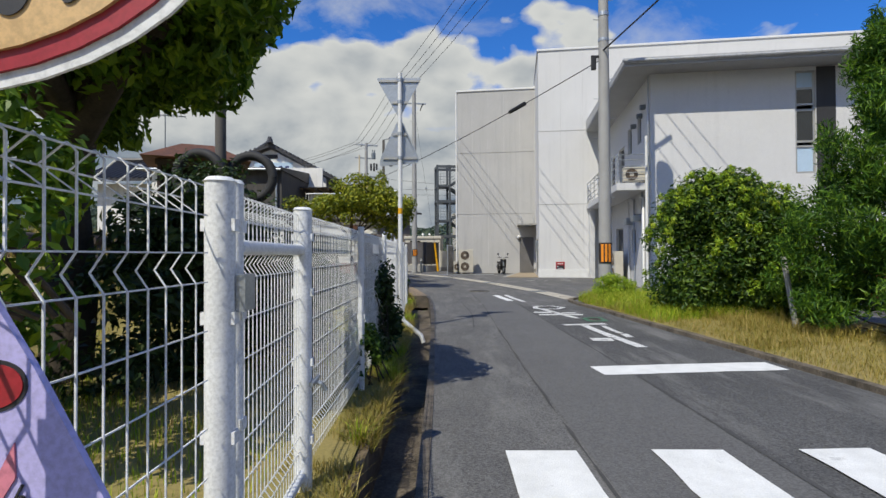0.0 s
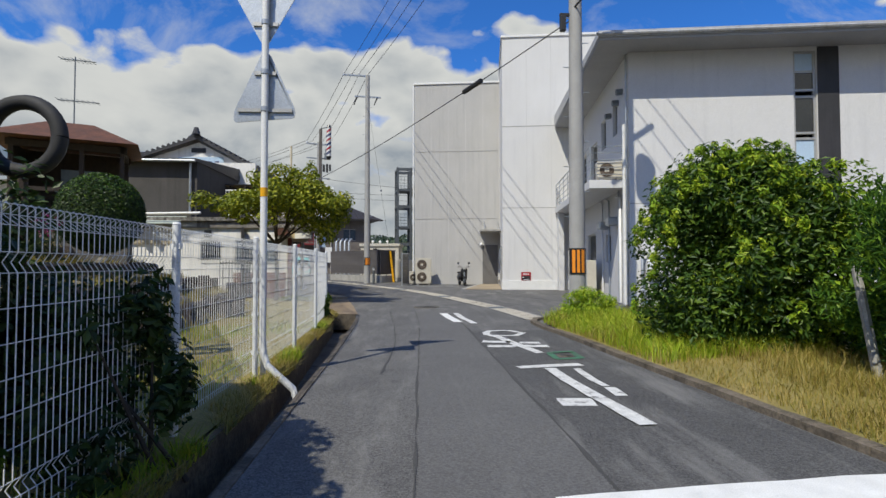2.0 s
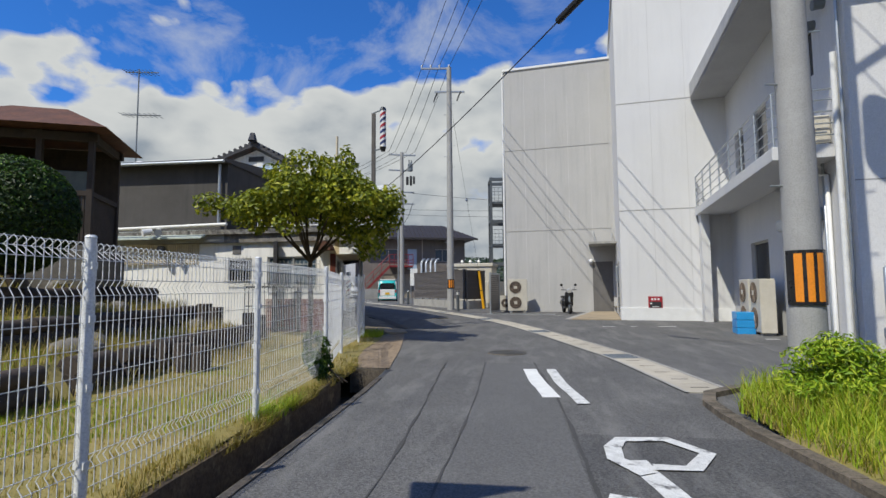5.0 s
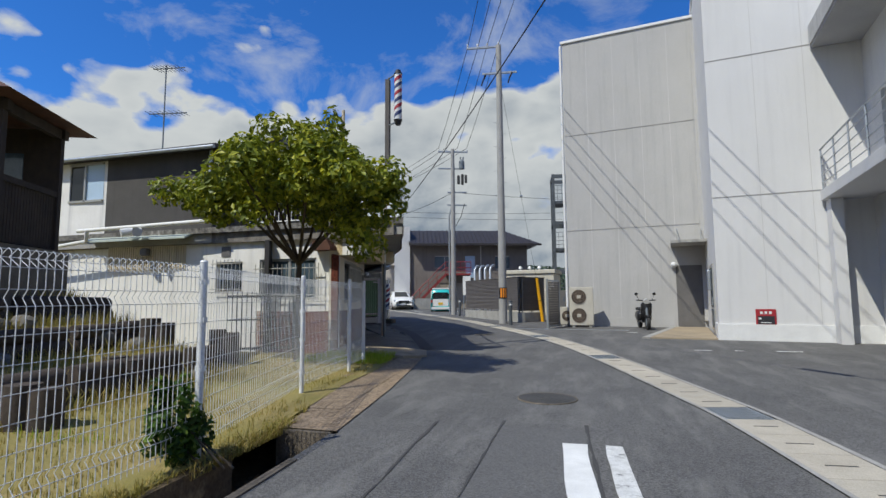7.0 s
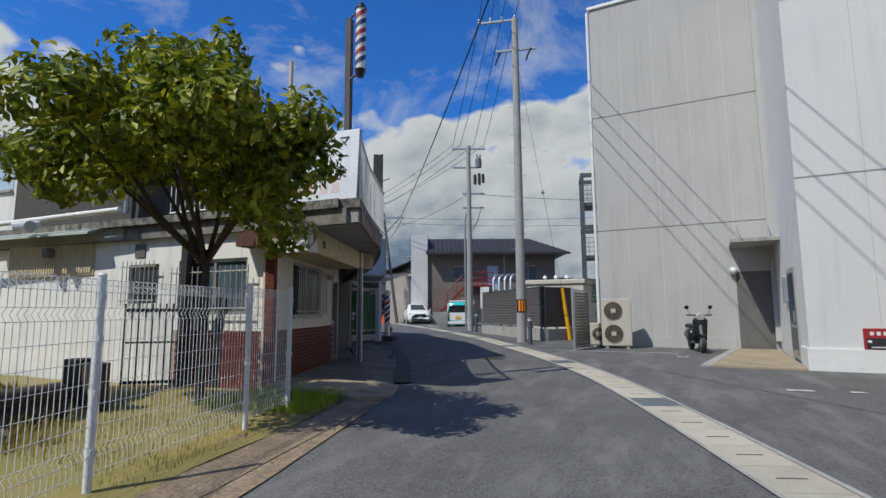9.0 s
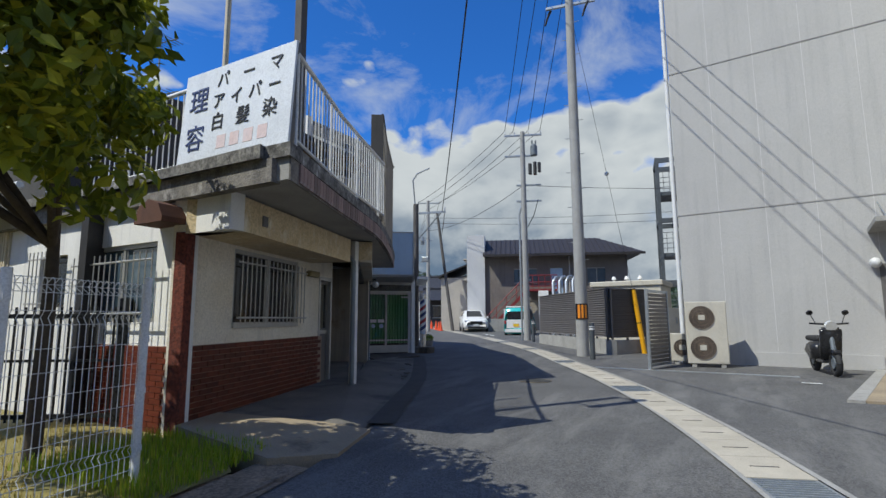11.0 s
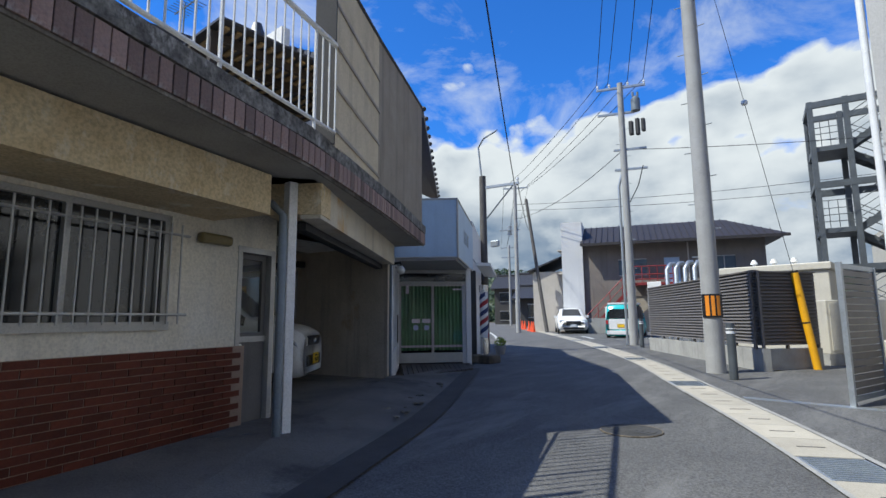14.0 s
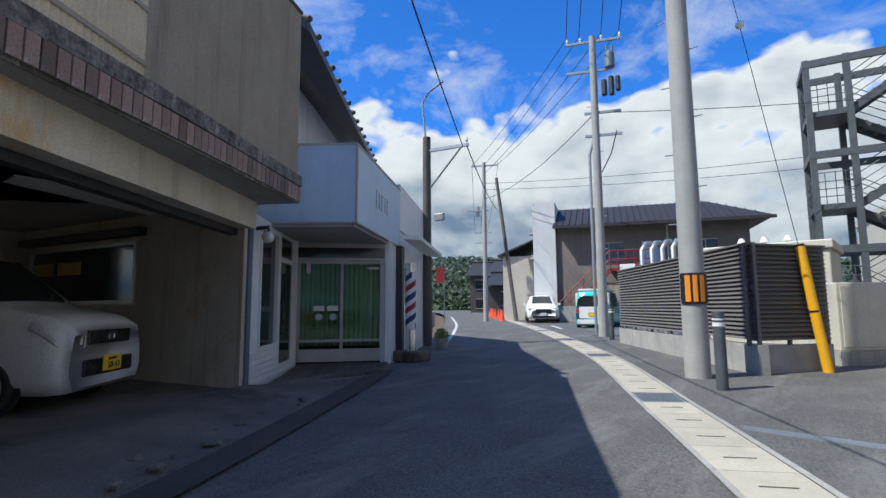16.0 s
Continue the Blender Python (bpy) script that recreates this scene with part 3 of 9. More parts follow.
# the sheet stops short of the open ditch and the garden, which have surfaces of their own
grid = [[bm.verts.new((x, y, zg(y) - 0.45)) for x in cols] for y in SHEET]
for a, b in zip(grid, grid[1:]):
    for i in range(len(cols) - 1):
        bm.faces.new((a[i], a[i + 1], b[i + 1], b[i]))
struct(part("ground", bm, earth), "bare earth under the yards out to the horizon", "ground")

right = [(max(9.0, x + 9.0), y) for x, y in ROAD_L]
struct(part("road", strip(ROAD_L, right, 0.0), asphalt), "grey worn asphalt lane and hospital yard", "road")
# far side of the yard, right of the road
bm = bmesh.new()
rows = [[bm.verts.new((x, y, zg(y) - 0.006)) for x in (right_x, right_x + 60)] for right_x, y in ((8.9, -40), (8.9, 15), (8.9, 18), (8.9, 68), (-20, 68), (-20, 112))]
for i in (0, 1, 2, 4):
    a, b = rows[i], rows[i + 1]
    bm.faces.new((a[0], a[1], b[1], b[0]))
struct(part("pavement_yard", bm, asphalt_lot), "dark asphalt yard beside the hospital", "pavement")

# smoother strip down the middle of the lane, where the asphalt was cut and laid again
mid_l = [(0.95, -12), (0.95, 6), (1.0, 10), (1.05, 14.0), (0.98, 17.2)]
mid_r = [(2.05, -12), (2.05, 6), (2.0, 10), (1.95, 14.0), (1.75, 17.2)]
struct(part("asphalt_patch", strip([(at_y(mid_l, -12 + i), -12 + i) for i in range(30)], [(at_y(mid_r, -12 + i), -12 + i) for i in range(30)], 0.004), asphalt_strip), "smoother strip of relaid asphalt", "road patch")
edge_r = [(4.04, -12), (4.04, 3.5), (3.85, 7.6), (3.72, 9.3), (3.56, 12.0), (3.41, 13.7)]
struct(part("asphalt_patch", strip([(at_y(mid_r, -12 + i), -12 + i) for i in range(26)], [(at_y(edge_r, -12 + i), -12 + i) for i in range(26)], 0.003), asphalt_rough), "rough dark asphalt with pale scuffs beside the kerb", "road patch")


def crack(pts, w=0.03):
    line = refine(pts, 0.25)
    rng = random.Random(len(line))
    a = [(x + rng.uniform(-0.012, 0.012), y) for x, y in shift(line, -w / 2)]
    b = [(x + rng.uniform(-0.012, 0.012), y) for x, y in shift(line, w / 2)]
    return struct(part("road_joint", strip(a, b, 0.006), asphalt_dark), "dark sealed joint in the asphalt", "road joint")


crack([(0.93, -4), (0.93, 6), (0.98, 10), (1.03, 14.0), (0.96, 17.2)], 0.018)
crack([(2.07, -4), (2.07, 6), (2.02, 10), (1.97, 14.0), (1.77, 17.2)], 0.03)
crack([(0.55, 9.2), (0.62, 11.5), (0.5, 14.0), (0.3, 17.0)], 0.02)

# side ditch: floor, two concrete walls
G_R = [p for p in ROAD_L if -41 < p[1] < 16.3]
G_L = [(at_y([(-0.50, -41), (-0.50, 6), (-0.58, 9.4), (-0.78, 12.5), (-0.92, 14.6), (-1.05, 16.3)], y), y) for x, y in G_R]
gutter = struct(thing("side_ditch", "open concrete side ditch with weeds", "ditch"), "open concrete side ditch with weeds", "ditch")
part("ditch_floor", strip(G_L, G_R, -0.36), concrete_old, gutter)
for nm, line, w in (("ditch_wall", G_L, -0.07), ("ditch_wall", G_R, 0.07)):
    bm = bmesh.new()
    inner, outer = line, shift(line, w)
    for a, b in (((inner, -0.37), (inner, 0.012)), ((inner, 0.012), (outer, 0.012)), ((outer, 0.012), (outer, -0.37))):
        lo = [bm.verts.new((x, y, zg(y) + a[1])) for x, y in a[0]]
        hi = [bm.verts.new((x, y, zg(y) + b[1])) for x, y in b[0]]
        for i in range(len(lo) - 1):
            bm.faces.new((lo[i], lo[i + 1], hi[i + 1], hi[i]))
    part(nm, bm, earth if w < 0 else concrete_old, gutter)
# end wall of the ditch
bm = B((-1.12, 16.3, -0.37, -0.48, 16.38, 0.0))
part("ditch_end", bm, concrete_old, gutter)
# garden side: strip of soil by the fence, lawn, banks of logs and stones
FENCE = [(-0.74, -4.0), (-0.78, 4.9), (-0.80, 7.0), (-0.82, 8.95), (-0.85, 10.95), (-0.93, 13.0), (-1.12, 15.25), (-1.86, 17.95), (-2.12, 19.85), (-2.32, 20.85)]


def garden_z(x, y):
    """Height of the garden: level by the fence, rising in steps away from it and towards the back."""
    edge_x = at_y([(-0.9, -40), (-0.9, 13), (-2.2, 20.9), (-3.4, 22)], y)
    far = edge_x - 2.6 - x
    lift = 0.0
    for k in range(4):
        lift += 0.42 * min(max((far - 1.25 * k) / 0.14, 0.0), 1.0)
    if y > 19.2:
        lift *= max(0.0, 1 - (y - 19.2) / 1.0)
    if y < 8:
        lift *= max(0.0, 1 - (8 - y) / 3)
    return zg(y) + 0.03 + lift + 0.03 * noise.noise((x * 0.9, y * 0.9, 0))


bm = bmesh.new()
ys = [-40, -20, -10, -5] + [-3 + 0.4 * i for i in range(62)] + [22.05]
gl = lambda y: at_y([(-0.57, -41), (-0.57, 6), (-0.65, 9.4), (-0.85, 12.5), (-0.99, 14.6), (-1.12, 16.3), (-1.6, 18.6), (-1.75, 20.4), (-2.0, 21.8), (-2.9, 22.05)], y)
rows = []
for y in ys:
    g = gl(y)
    xs = [g] + [g - 0.2 * i for i in range(1, 60)] + [-16, -20, -40, -80]
    rows.append([bm.verts.new((x, y, garden_z(x, y))) for x in xs])
for a, b in zip(rows, rows[1:]):
    for i in range(len(a) - 1):
        bm.faces.new((a[i + 1], a[i], b[i], b[i + 1]))
struct(part("ground_garden", bm, grass_soil, smooth=True), "dry mown lawn with bare soil", "lawn")
# gravelly soil between the end of the fence and the lane
soil_l = [(-1.55, 17.2), (-1.95, 18.6), (-2.05, 20.0), (-2.25, 21.2)]
soil_r = [(-0.9, 17.2), (-1.1, 18.6), (-1.32, 20.4), (-1.5, 21.6)]
struct(part("ground_soil", strip(soil_l, soil_r, 0.02), gravel_earth), "gravelly brown soil at the lane's edge", "soil")
bm = strip([(-1.10, 16.35), (-1.60, 18.6), (-1.75, 20.4), (-2.0, 21.8)], [(-0.50, 16.35), (-0.86, 18.6), (-1.22, 20.5), (-1.48, 21.8)], 0.012)
struct(part("ground_edge", bm, gravel_earth), "stony soil along the lane", "soil")
# earth bank under the shop side of the lane
bm = bmesh.new()
prism(bm, [(-80, 22.05), (-3.0, 22.05), (-3.0, 25.0), (-8.5, 33.5), (-20, 50), (-30, 62), (-80, 125)], -0.4, lambda x, y: zg(y) - 0.01)
struct(part("ground_shop_side", bm, earth), "packed earth between the houses", "ground")

# verge on the other side, with its kerb
verge_bm = bmesh.new()
rows = []
VY = [-40 + i * 1.2 for i in range(46)] + [15.2]


def verge_z(x, y):
    k = at_y([(4.05, -40), (4.05, 3.5), (3.57, 12.0), (3.45, 13.7), (4.2, 15.2)], y)
    return zg(y) + 0.05 + 0.10 * min(max((x - k) / 1.2, 0), 1) + 0.03 * noise.noise((x, y, 3))


for y in VY:
    k = at_y([(4.05, -40), (4.05, 3.5), (3.86, 7.6), (3.73, 9.3), (3.57, 12.0), (3.45, 13.7), (4.2, 15.2)], y) + 0.12
    rows.append([verge_bm.verts.new((k + (7.2 - k) * i / 12, y, verge_z(k + (7.2 - k) * i / 12, y))) for i in range(13)])
for a, b in zip(rows, rows[1:]):
    for i in range(12):
        verge_bm.faces.new((a[i], a[i + 1], b[i + 1], b[i]))
struct(part("ground_verge", verge_bm, grass_soil, smooth=True), "rough grassy verge", "verge")
kerb = struct(thing("kerb", "low weathered concrete kerb", "kerb"), "low weathered concrete kerb", "kerb")
kerb_in = shift(KERB, 0.13)
for i in range(len(KERB) - 1):
    if KERB[i][1] < -4:
        continue
    a, b, c, d = KERB[i], KERB[i + 1], kerb_in[i + 1], kerb_in[i]
    e = 0.006
    part("kerb_stone", P([(a[0], a[1] + e), (b[0], b[1] - e), (c[0], c[1] - e), (d[0], d[1] + e)], -0.1, lambda x, y: zg(y) + 0.06), concrete_old, kerb)


# ---- road paint ----
marks = 0


def stroke(name, pts, w, material, label):
    global marks
    marks += 1
    line = refine(pts, 0.3)
    rng = random.Random(int(abs(pts[0][0] * 977 + pts[0][1] * 331)))
    a = [(x + rng.uniform(-0.01, 0.01), y + rng.uniform(-0.01, 0.01)) for x, y in shift(line, -w / 2)]
    b = [(x + rng.uniform(-0.01, 0.01), y + rng.uniform(-0.01, 0.01)) for x, y in shift(line, w / 2)]
    return struct(part(name, strip(a, b, 0.007 + 0.003 * (marks % 4)), material), label, "road marking")


for x0 in (0.40, 1.36, 2.33, 3.30):
    stroke("crossing_bar", [(x0 + 0.24, 0.5), (x0 + 0.24, 3.40)], 0.48, paint_white, "white painted bar of a zebra crossing")
stroke("stop_line", [(1.70, 5.73), (2.8, 5.84), (3.83, 5.93)], 0.42, paint_white, "broad white painted stop line")
for pts, w in (([(2.20, 9.42), (2.62, 9.50), (3.02, 9.56)], 0.16), ([(2.56, 9.35), (2.62, 8.4), (2.75, 7.12)], 0.15), ([(2.25, 7.86), (2.58, 7.84)], 0.26), ([(2.86, 8.2), (2.98, 8.2)], 0.34)):
    stroke("road_lettering", pts, w, paint_worn, "worn white painted road lettering")
stroke("road_lettering", [(2.88, 9.3), (2.87, 8.7), (2.90, 8.4)], 0.09, paint_worn, "worn white painted road lettering")
for pts, w in (([(2.38, 12.05), (2.22, 12.35), (2.35, 12.85), (2.72, 12.9), (2.92, 12.55), (2.72, 12.2), (2.45, 12.2)], 0.13), ([(2.05, 11.6), (2.50, 11.5)], 0.20), ([(2.62, 11.42), (2.95, 11.38)], 0.18), ([(2.06, 11.08), (2.48, 11.02)], 0.22), ([(2.56, 11.05), (2.98, 11.0)], 0.22), ([(2.36, 12.35), (2.48, 11.6), (2.72, 10.45)], 0.15)):
    stroke("road_lettering", pts, w, paint_worn, "worn white painted road lettering")
stroke("road_lettering", [(1.69, 16.5), (1.75, 15.6), (1.90, 14.45)], 0.20, paint_white, "worn white painted road lettering")
stroke("road_lettering", [(2.0, 16.5), (2.06, 15.4), (2.22, 14.15)], 0.14, paint_worn, "worn white painted road lettering")
for a, b in (((2.84, 10.43), (3.22, 10.52)), ((3.2, 10.5), (3.18, 10.02)), ((3.18, 10.02), (2.82, 9.96)), ((2.83, 9.96), (2.84, 10.43))):
    stroke("hydrant_mark", [a, b], 0.09, paint_green, "worn green painted square round a valve cover")


def manhole(x, y, r, label="round cast iron manhole cover"):
    z = zg(y)
    th = thing("manhole_cover", label, "manhole cover", pose(x, y, z))
    bm = bmesh.new()
    bmesh.ops.create_cone(bm, cap_ends=True, segments=40, radius1=r, radius2=r, depth=0.03, matrix=Matrix.Translation((0, 0, -0.005)))
    for k in range(4):
        tube(bm, [(math.cos(a * math.pi / 12) * r * (k + 1) / 5, math.sin(a * math.pi / 12) * r * (k + 1) / 5, 0.009) for a in range(25)], 0.006, 4)
    part("cover", bm, asphalt_dark, th)
    bm = bmesh.new()
    tube(bm, [(math.cos(a * math.pi / 16) * r, math.sin(a * math.pi / 16) * r, 0.004) for a in range(33)], 0.010, 6)
    part("rim", bm, concrete_old, th)
    return th


manhole(1.29, 18.46, 0.36)
manhole(-1.47, 28.0, 0.30)
manhole(3.02, 10.23, 0.10, "small square-marked valve cover")
manhole(-5.6, 29.1, 0.28, "old cast iron cover in the forecourt")

# ---- the drain along the lane: cream lids and steel gratings ----
drain = struct(thing("drain_channel", "line of cream concrete drain lids with steel gratings", "drain"), "line of cream concrete drain lids with steel gratings", "drain")
D_R = shift(DRAIN_L, 0.50)
lid_count = 0
for i in range(len(DRAIN_L) - 1):
    a, b, c, d = (Vector(q) for q in (DRAIN_L[i], DRAIN_L[i + 1], D_R[i + 1], D_R[i]))
    y = a.y
    if y > 60:
        break
    gap = (b - a).normalized() * 0.004
    quad = [tuple(a + gap), tuple(b - gap), tuple(c - gap), tuple(d + gap)]
    grate = i % 8 in (5,)
    if grate:
        fr = part("grating", P(quad, lambda x, y: zg(y) - 0.03, lambda x, y: zg(y) + 0.008), steel_galv, drain, "galvanised steel grating")
        bm = bmesh.new()
        for k in range(12):
            u0, u1 = (k + 0.15) / 12, (k + 0.6) / 12
            p0, p1, q0, q1 = a.lerp(b, u0), a.lerp(b, u1), d.lerp(c, u0), d.lerp(c, u1)
            prism(bm, [tuple(p0.lerp(q0, 0.06)), tuple(p1.lerp(q1, 0.06)), tuple(q1.lerp(p1, 0.06)), tuple(q0.lerp(p0, 0.06))], lambda x, y: zg(y) + 0.004, lambda x, y: zg(y) + 0.013)
        part("slats", bm, steel_grey, fr)
    else:
        ld = part("drain_lid", P(quad, lambda x, y: zg(y) - 0.05, lambda x, y: zg(y) + 0.013), drain_conc, drain)
        if y < 45:
            m0, m1 = a.lerp(c, 0.5), (b - a).normalized()
            bm = P([tuple(m0 + m1 * 0.008 + (d - a) * -0.22), tuple(m0 - m1 * 0.008 + (d - a) * -0.22), tuple(m0 - m1 * 0.008 + (d - a) * 0.22), tuple(m0 + m1 * 0.008 + (d - a) * 0.22)], lambda x, y: zg(y) + 0.010, lambda x, y: zg(y) + 0.016)
            part("hand_slot", bm, asphalt_dark, ld)
# raised kerb of the drain on both sides
for s0, s1 in ((-0.05, -0.005), (0.505, 0.56)):
    l1, l2 = shift(DRAIN_L, s0), shift(DRAIN_L, s1)
    part("drain_edge", strip(l1, l2, 0.016), concrete, drain)

# ---- hospital ----
HM = Matrix(((0.9903, 0.1392, 0, 5.12), (-0.1392, 0.9903, 0, 27.35), (0, 0, 1, 0), (0, 0, 0, 1)))
hospital = thing("hospital", "white rendered three-storey hospital with flat roofs", "hospital building", HM)
GZ = 0.02
# grey block, set back, with the sheltered side entrance
part("grey_block", B((-4.9, 4.95, GZ, 0.1, 24, 11.75)), wall_grey, hospital, "pale grey rendered block")
part("grey_parapet", B((-4.96, 4.89, 11.75, 0.1, 24.05, 11.86), bevel=0.01), white_mat, hospital, "white metal parapet cap")
part("grey_base", B((-4.93, 4.92, GZ, -1.08, 5.0, 0.46)), wall_grey, hospital)
part("white_block", B((0, 0, GZ, 16, 24, 12.15)), wall_white, hospital, "white rendered block")
part("white_parapet", B((-0.06, -0.06, 12.15, 16.05, 24.05, 12.26), bevel=0.01), white_mat, hospital, "white metal parapet cap")
part("white_base", B((-0.04, -0.04, GZ, 3.6, 0.06, 0.52), (-0.04, 0.06, GZ, 0.02, 0.9, 0.52)), white_mat, hospital, "white painted plinth")
for z in (3.9, 7.8):
    part("wall_joint", B((-4.905, 4.938, z, 0.0, 4.948, z + 0.025)), joint_mat, hospital)
    part("wall_joint", B((0.0, -0.008, z + 0.05, 3.5, 0.002, z + 0.075)), joint_mat, hospital)
for x in (-3.95, -2.95, -1.95, -0.95):
    part("wall_joint", B((x, 4.945, 0.5, x + 0.008, 4.949, 11.7)), wall_white, hospital)
for x in (1.15, 2.3):
    part("wall_joint", B((x, -0.003, 0.55, x + 0.008, 0.001, 12.1)), wall_grey, hospital)
part("downpipe", T(([(-4.98, 5.0, GZ), (-4.98, 5.0, 11.7)], 0.055), n=10), white_mat, hospital, "white downpipe", smooth=True)
part("corner_duct", B((-0.12, 4.80, 0.4, 0.02, 4.95, 11.6)), wall_grey, hospital)
# side entrance: canopy, recess in shade, tie rods, lamp, mat, glazed door
part("canopy", B((-1.12, 3.25, 3.08, 0.0, 4.95, 3.18), bevel=0.008), concrete, hospital, "thin concrete entrance canopy")
part("tie_rod", T(([(-0.85, 3.9, 3.18), (-0.9, 4.95, 3.75)], 0.014), ([(-0.15, 3.9, 3.18), (-0.1, 4.95, 3.75)], 0.014)), steel_galv, hospital)
bm = bmesh.new()
bmesh.ops.create_uvsphere(bm, u_segments=16, v_segments=10, radius=0.11, matrix=pose(-1.05, 4.85, 2.42))
tube(bm, [(-1.05, 4.95, 2.48), (-1.05, 4.86, 2.5)], 0.04, 8)
part("globe_lamp", bm, white_mat, hospital, "white globe lamp", smooth=True)
part("entrance_door", B((-0.99, 4.93, GZ + 0.15, -0.12, 4.946, 2.4)), grey_metal_door, hospital, "grey steel door")
ds = part("side_door", B((-0.035, 1.05, 0.2, 0.0, 2.25, 2.22)), alu, hospital, "white framed glazed door")
part("pane", B((-0.045, 1.18, 0.95, -0.036, 2.12, 2.1), (-0.045, 1.18, 0.3, -0.036, 2.12, 0.88)), blue_glass, ds)
part("door_handle", T(([(-0.06, 1.25, 1.0), (-0.06, 1.25, 1.25)], 0.014)), steel_galv, ds)
part("entry_phone", B((-0.09, 2.5, 1.45, 0.0, 2.75, 2.1), bevel=0.02), steel_galv, hospital, "grey wall box")
mat_p = part("entrance_ramp", P([(-1.75, -0.1), (-0.05, -0.1), (-0.05, 4.9), (-1.05, 4.9)], 0.0, lambda x, y: 0.13 + 0.008 * (y + 0.1)), apron_mat, hospital, "tan entrance ramp")
part("ramp_edge", P([(-1.95, -0.15), (-1.75, -0.15), (-1.05, 4.9), (-1.22, 4.9)], 0.0, lambda x, y: 0.135 + 0.008 * (y + 0.1)), concrete, hospital)
# warning plate on the white wall
wp = part("notice_plate", B((0.86, -0.03, 0.50, 1.32, -0.004, 0.92), bevel=0.005), red_mat, hospital, "red and black notice plate")
part("notice_field", B((0.90, -0.036, 0.53, 1.28, -0.031, 0.74)), ink_black, wp)
part("notice_lines", B((0.96, -0.035, 0.79, 1.02, -0.031, 0.86), (1.06, -0.035, 0.79, 1.12, -0.031, 0.86), (1.16, -0.035, 0.79, 1.22, -0.031, 0.86), (0.97, -0.038, 0.56, 1.2, -0.037, 0.58), (0.92, -0.038, 0.65, 0.98, -0.037, 0.70)), white_mat, wp)
# lower wing with deep eaves
WU, WV = 3.55, -8.65
part("wing_south_wall", wall_bm(12.5, GZ, 7.72, 0.25, [(4.75, 5.40, 4.05, 7.6), (7.55, 8.3, 4.9, 6.35)], Matrix.Translation((WU, WV, 0))), wall_white, hospital, "white rendered wing wall")
wm = Matrix(((0, -1, 0, WU + 0.25), (1, 0, 0, WV + 0.25), (0, 0, 1, 0), (0, 0, 0, 1)))
part("wing_west_wall", wall_bm(8.4, GZ, 7.72, 0.25, [(1.15, 1.75, 5.6, 6.7), (2.75, 3.5, 5.5, 6.6), (4.2, 5.4, 4.05, 6.1), (6.4, 7.4, 4.05, 6.1), (2.2, 2.9, 1.35, 2.35), (4.6, 6.2, 1.3, 2.5)], wm), wall_white, hospital, "white rendered wing wall")
part("wing_back", B((WU + 12.3, WV + 0.25, GZ, WU + 12.5, 0, 7.72), (WU + 0.26, WV + 3.0, 3.55, WU + 12.3, 0, 3.75)), wall_white, hospital)
# solid near-black block, coloured as the dark inside of the wing
part("wing_inside", B((WU + 1.6, WV + 1.6, GZ, WU + 12.2, -0.3, 7.6)), dark_panel_and_rooms, hospital)
for h in ((1.15, 1.75, 5.6, 6.7), (2.75, 3.5, 5.5, 6.6), (4.2, 5.4, 4.05, 6.1), (6.4, 7.4, 4.05, 6.1), (2.2, 2.9, 1.35, 2.35), (4.6, 6.2, 1.3, 2.5)):
    wf = part("window_frame", B((h[0], 0.10, h[2], h[0] + 0.05, 0.16, h[3]), (h[1] - 0.05, 0.10, h[2], h[1], 0.16, h[3]), (h[0], 0.10, h[2], h[1], 0.16, h[2] + 0.05), (h[0], 0.10, h[3] - 0.05, h[1], 0.16, h[3]), m=wm), alu, hospital)
    part("pane", B((h[0] + 0.05, 0.12, h[2] + 0.05, h[1] - 0.05, 0.13, h[3] - 0.05), m=wm), dark_glass, wf)
sm = Matrix.Translation((WU, WV, 0))
wf = part("window_frame", B((4.75, 0.05, 4.05, 4.82, 0.14, 7.6), (5.33, 0.05, 4.05, 5.40, 0.14, 7.6), *[(4.82, 0.05, z, 5.33, 0.14, z + 0.07) for z in (4.05, 4.95, 5.12, 6.2, 6.4, 6.95, 7.53)], m=sm), alu, hospital, "tall strip window in a pale frame")
for z0, z1 in ((5.19, 6.2), (6.47, 6.95)):
    part("pane", B((4.82, 0.08, z0, 5.33, 0.09, z1), m=sm), dark_glass, wf)
for z0, z1 in ((4.12, 4.95), (7.02, 7.53)):
    part("pane", B((4.82, 0.08, z0, 5.33, 0.09, z1), m=sm), shop_blue, wf, "pale frosted pane")
wf = part("window_frame", B((7.55, 0.05, 4.9, 7.62, 0.14, 6.35), (8.23, 0.05, 4.9, 8.3, 0.14, 6.35), (7.55, 0.05, 4.9, 8.3, 0.14, 4.97), (7.55, 0.05, 6.28, 8.3, 0.14, 6.35), m=sm), alu, hospital)
part("pane", B((7.62, 0.08, 4.97, 8.23, 0.09, 6.28), m=sm), shop_blue, wf)
# no recess is cut: its darkness is the colour of this flat strip
part("dark_strip", B((5.42, -0.02, 3.0, 6.02, -0.002, 7.7), m=sm), dark_panel_and_rooms, hospital, "dark vertical strip laid flat for a shaded recess")
part("wall_joint", B((0.0, -0.004, 3.1, 4.7, -0.001, 3.12), m=sm), joint_mat, hospital)
part("soffit", P([(WU - 1.07, WV - 0.96), (WU + 13.2, WV - 0.96), (WU + 13.2, -0.07), (WU - 1.07, -0.07)], 7.72, 7.80), soffit_mat, hospital, "grey soffit of the deep eaves")
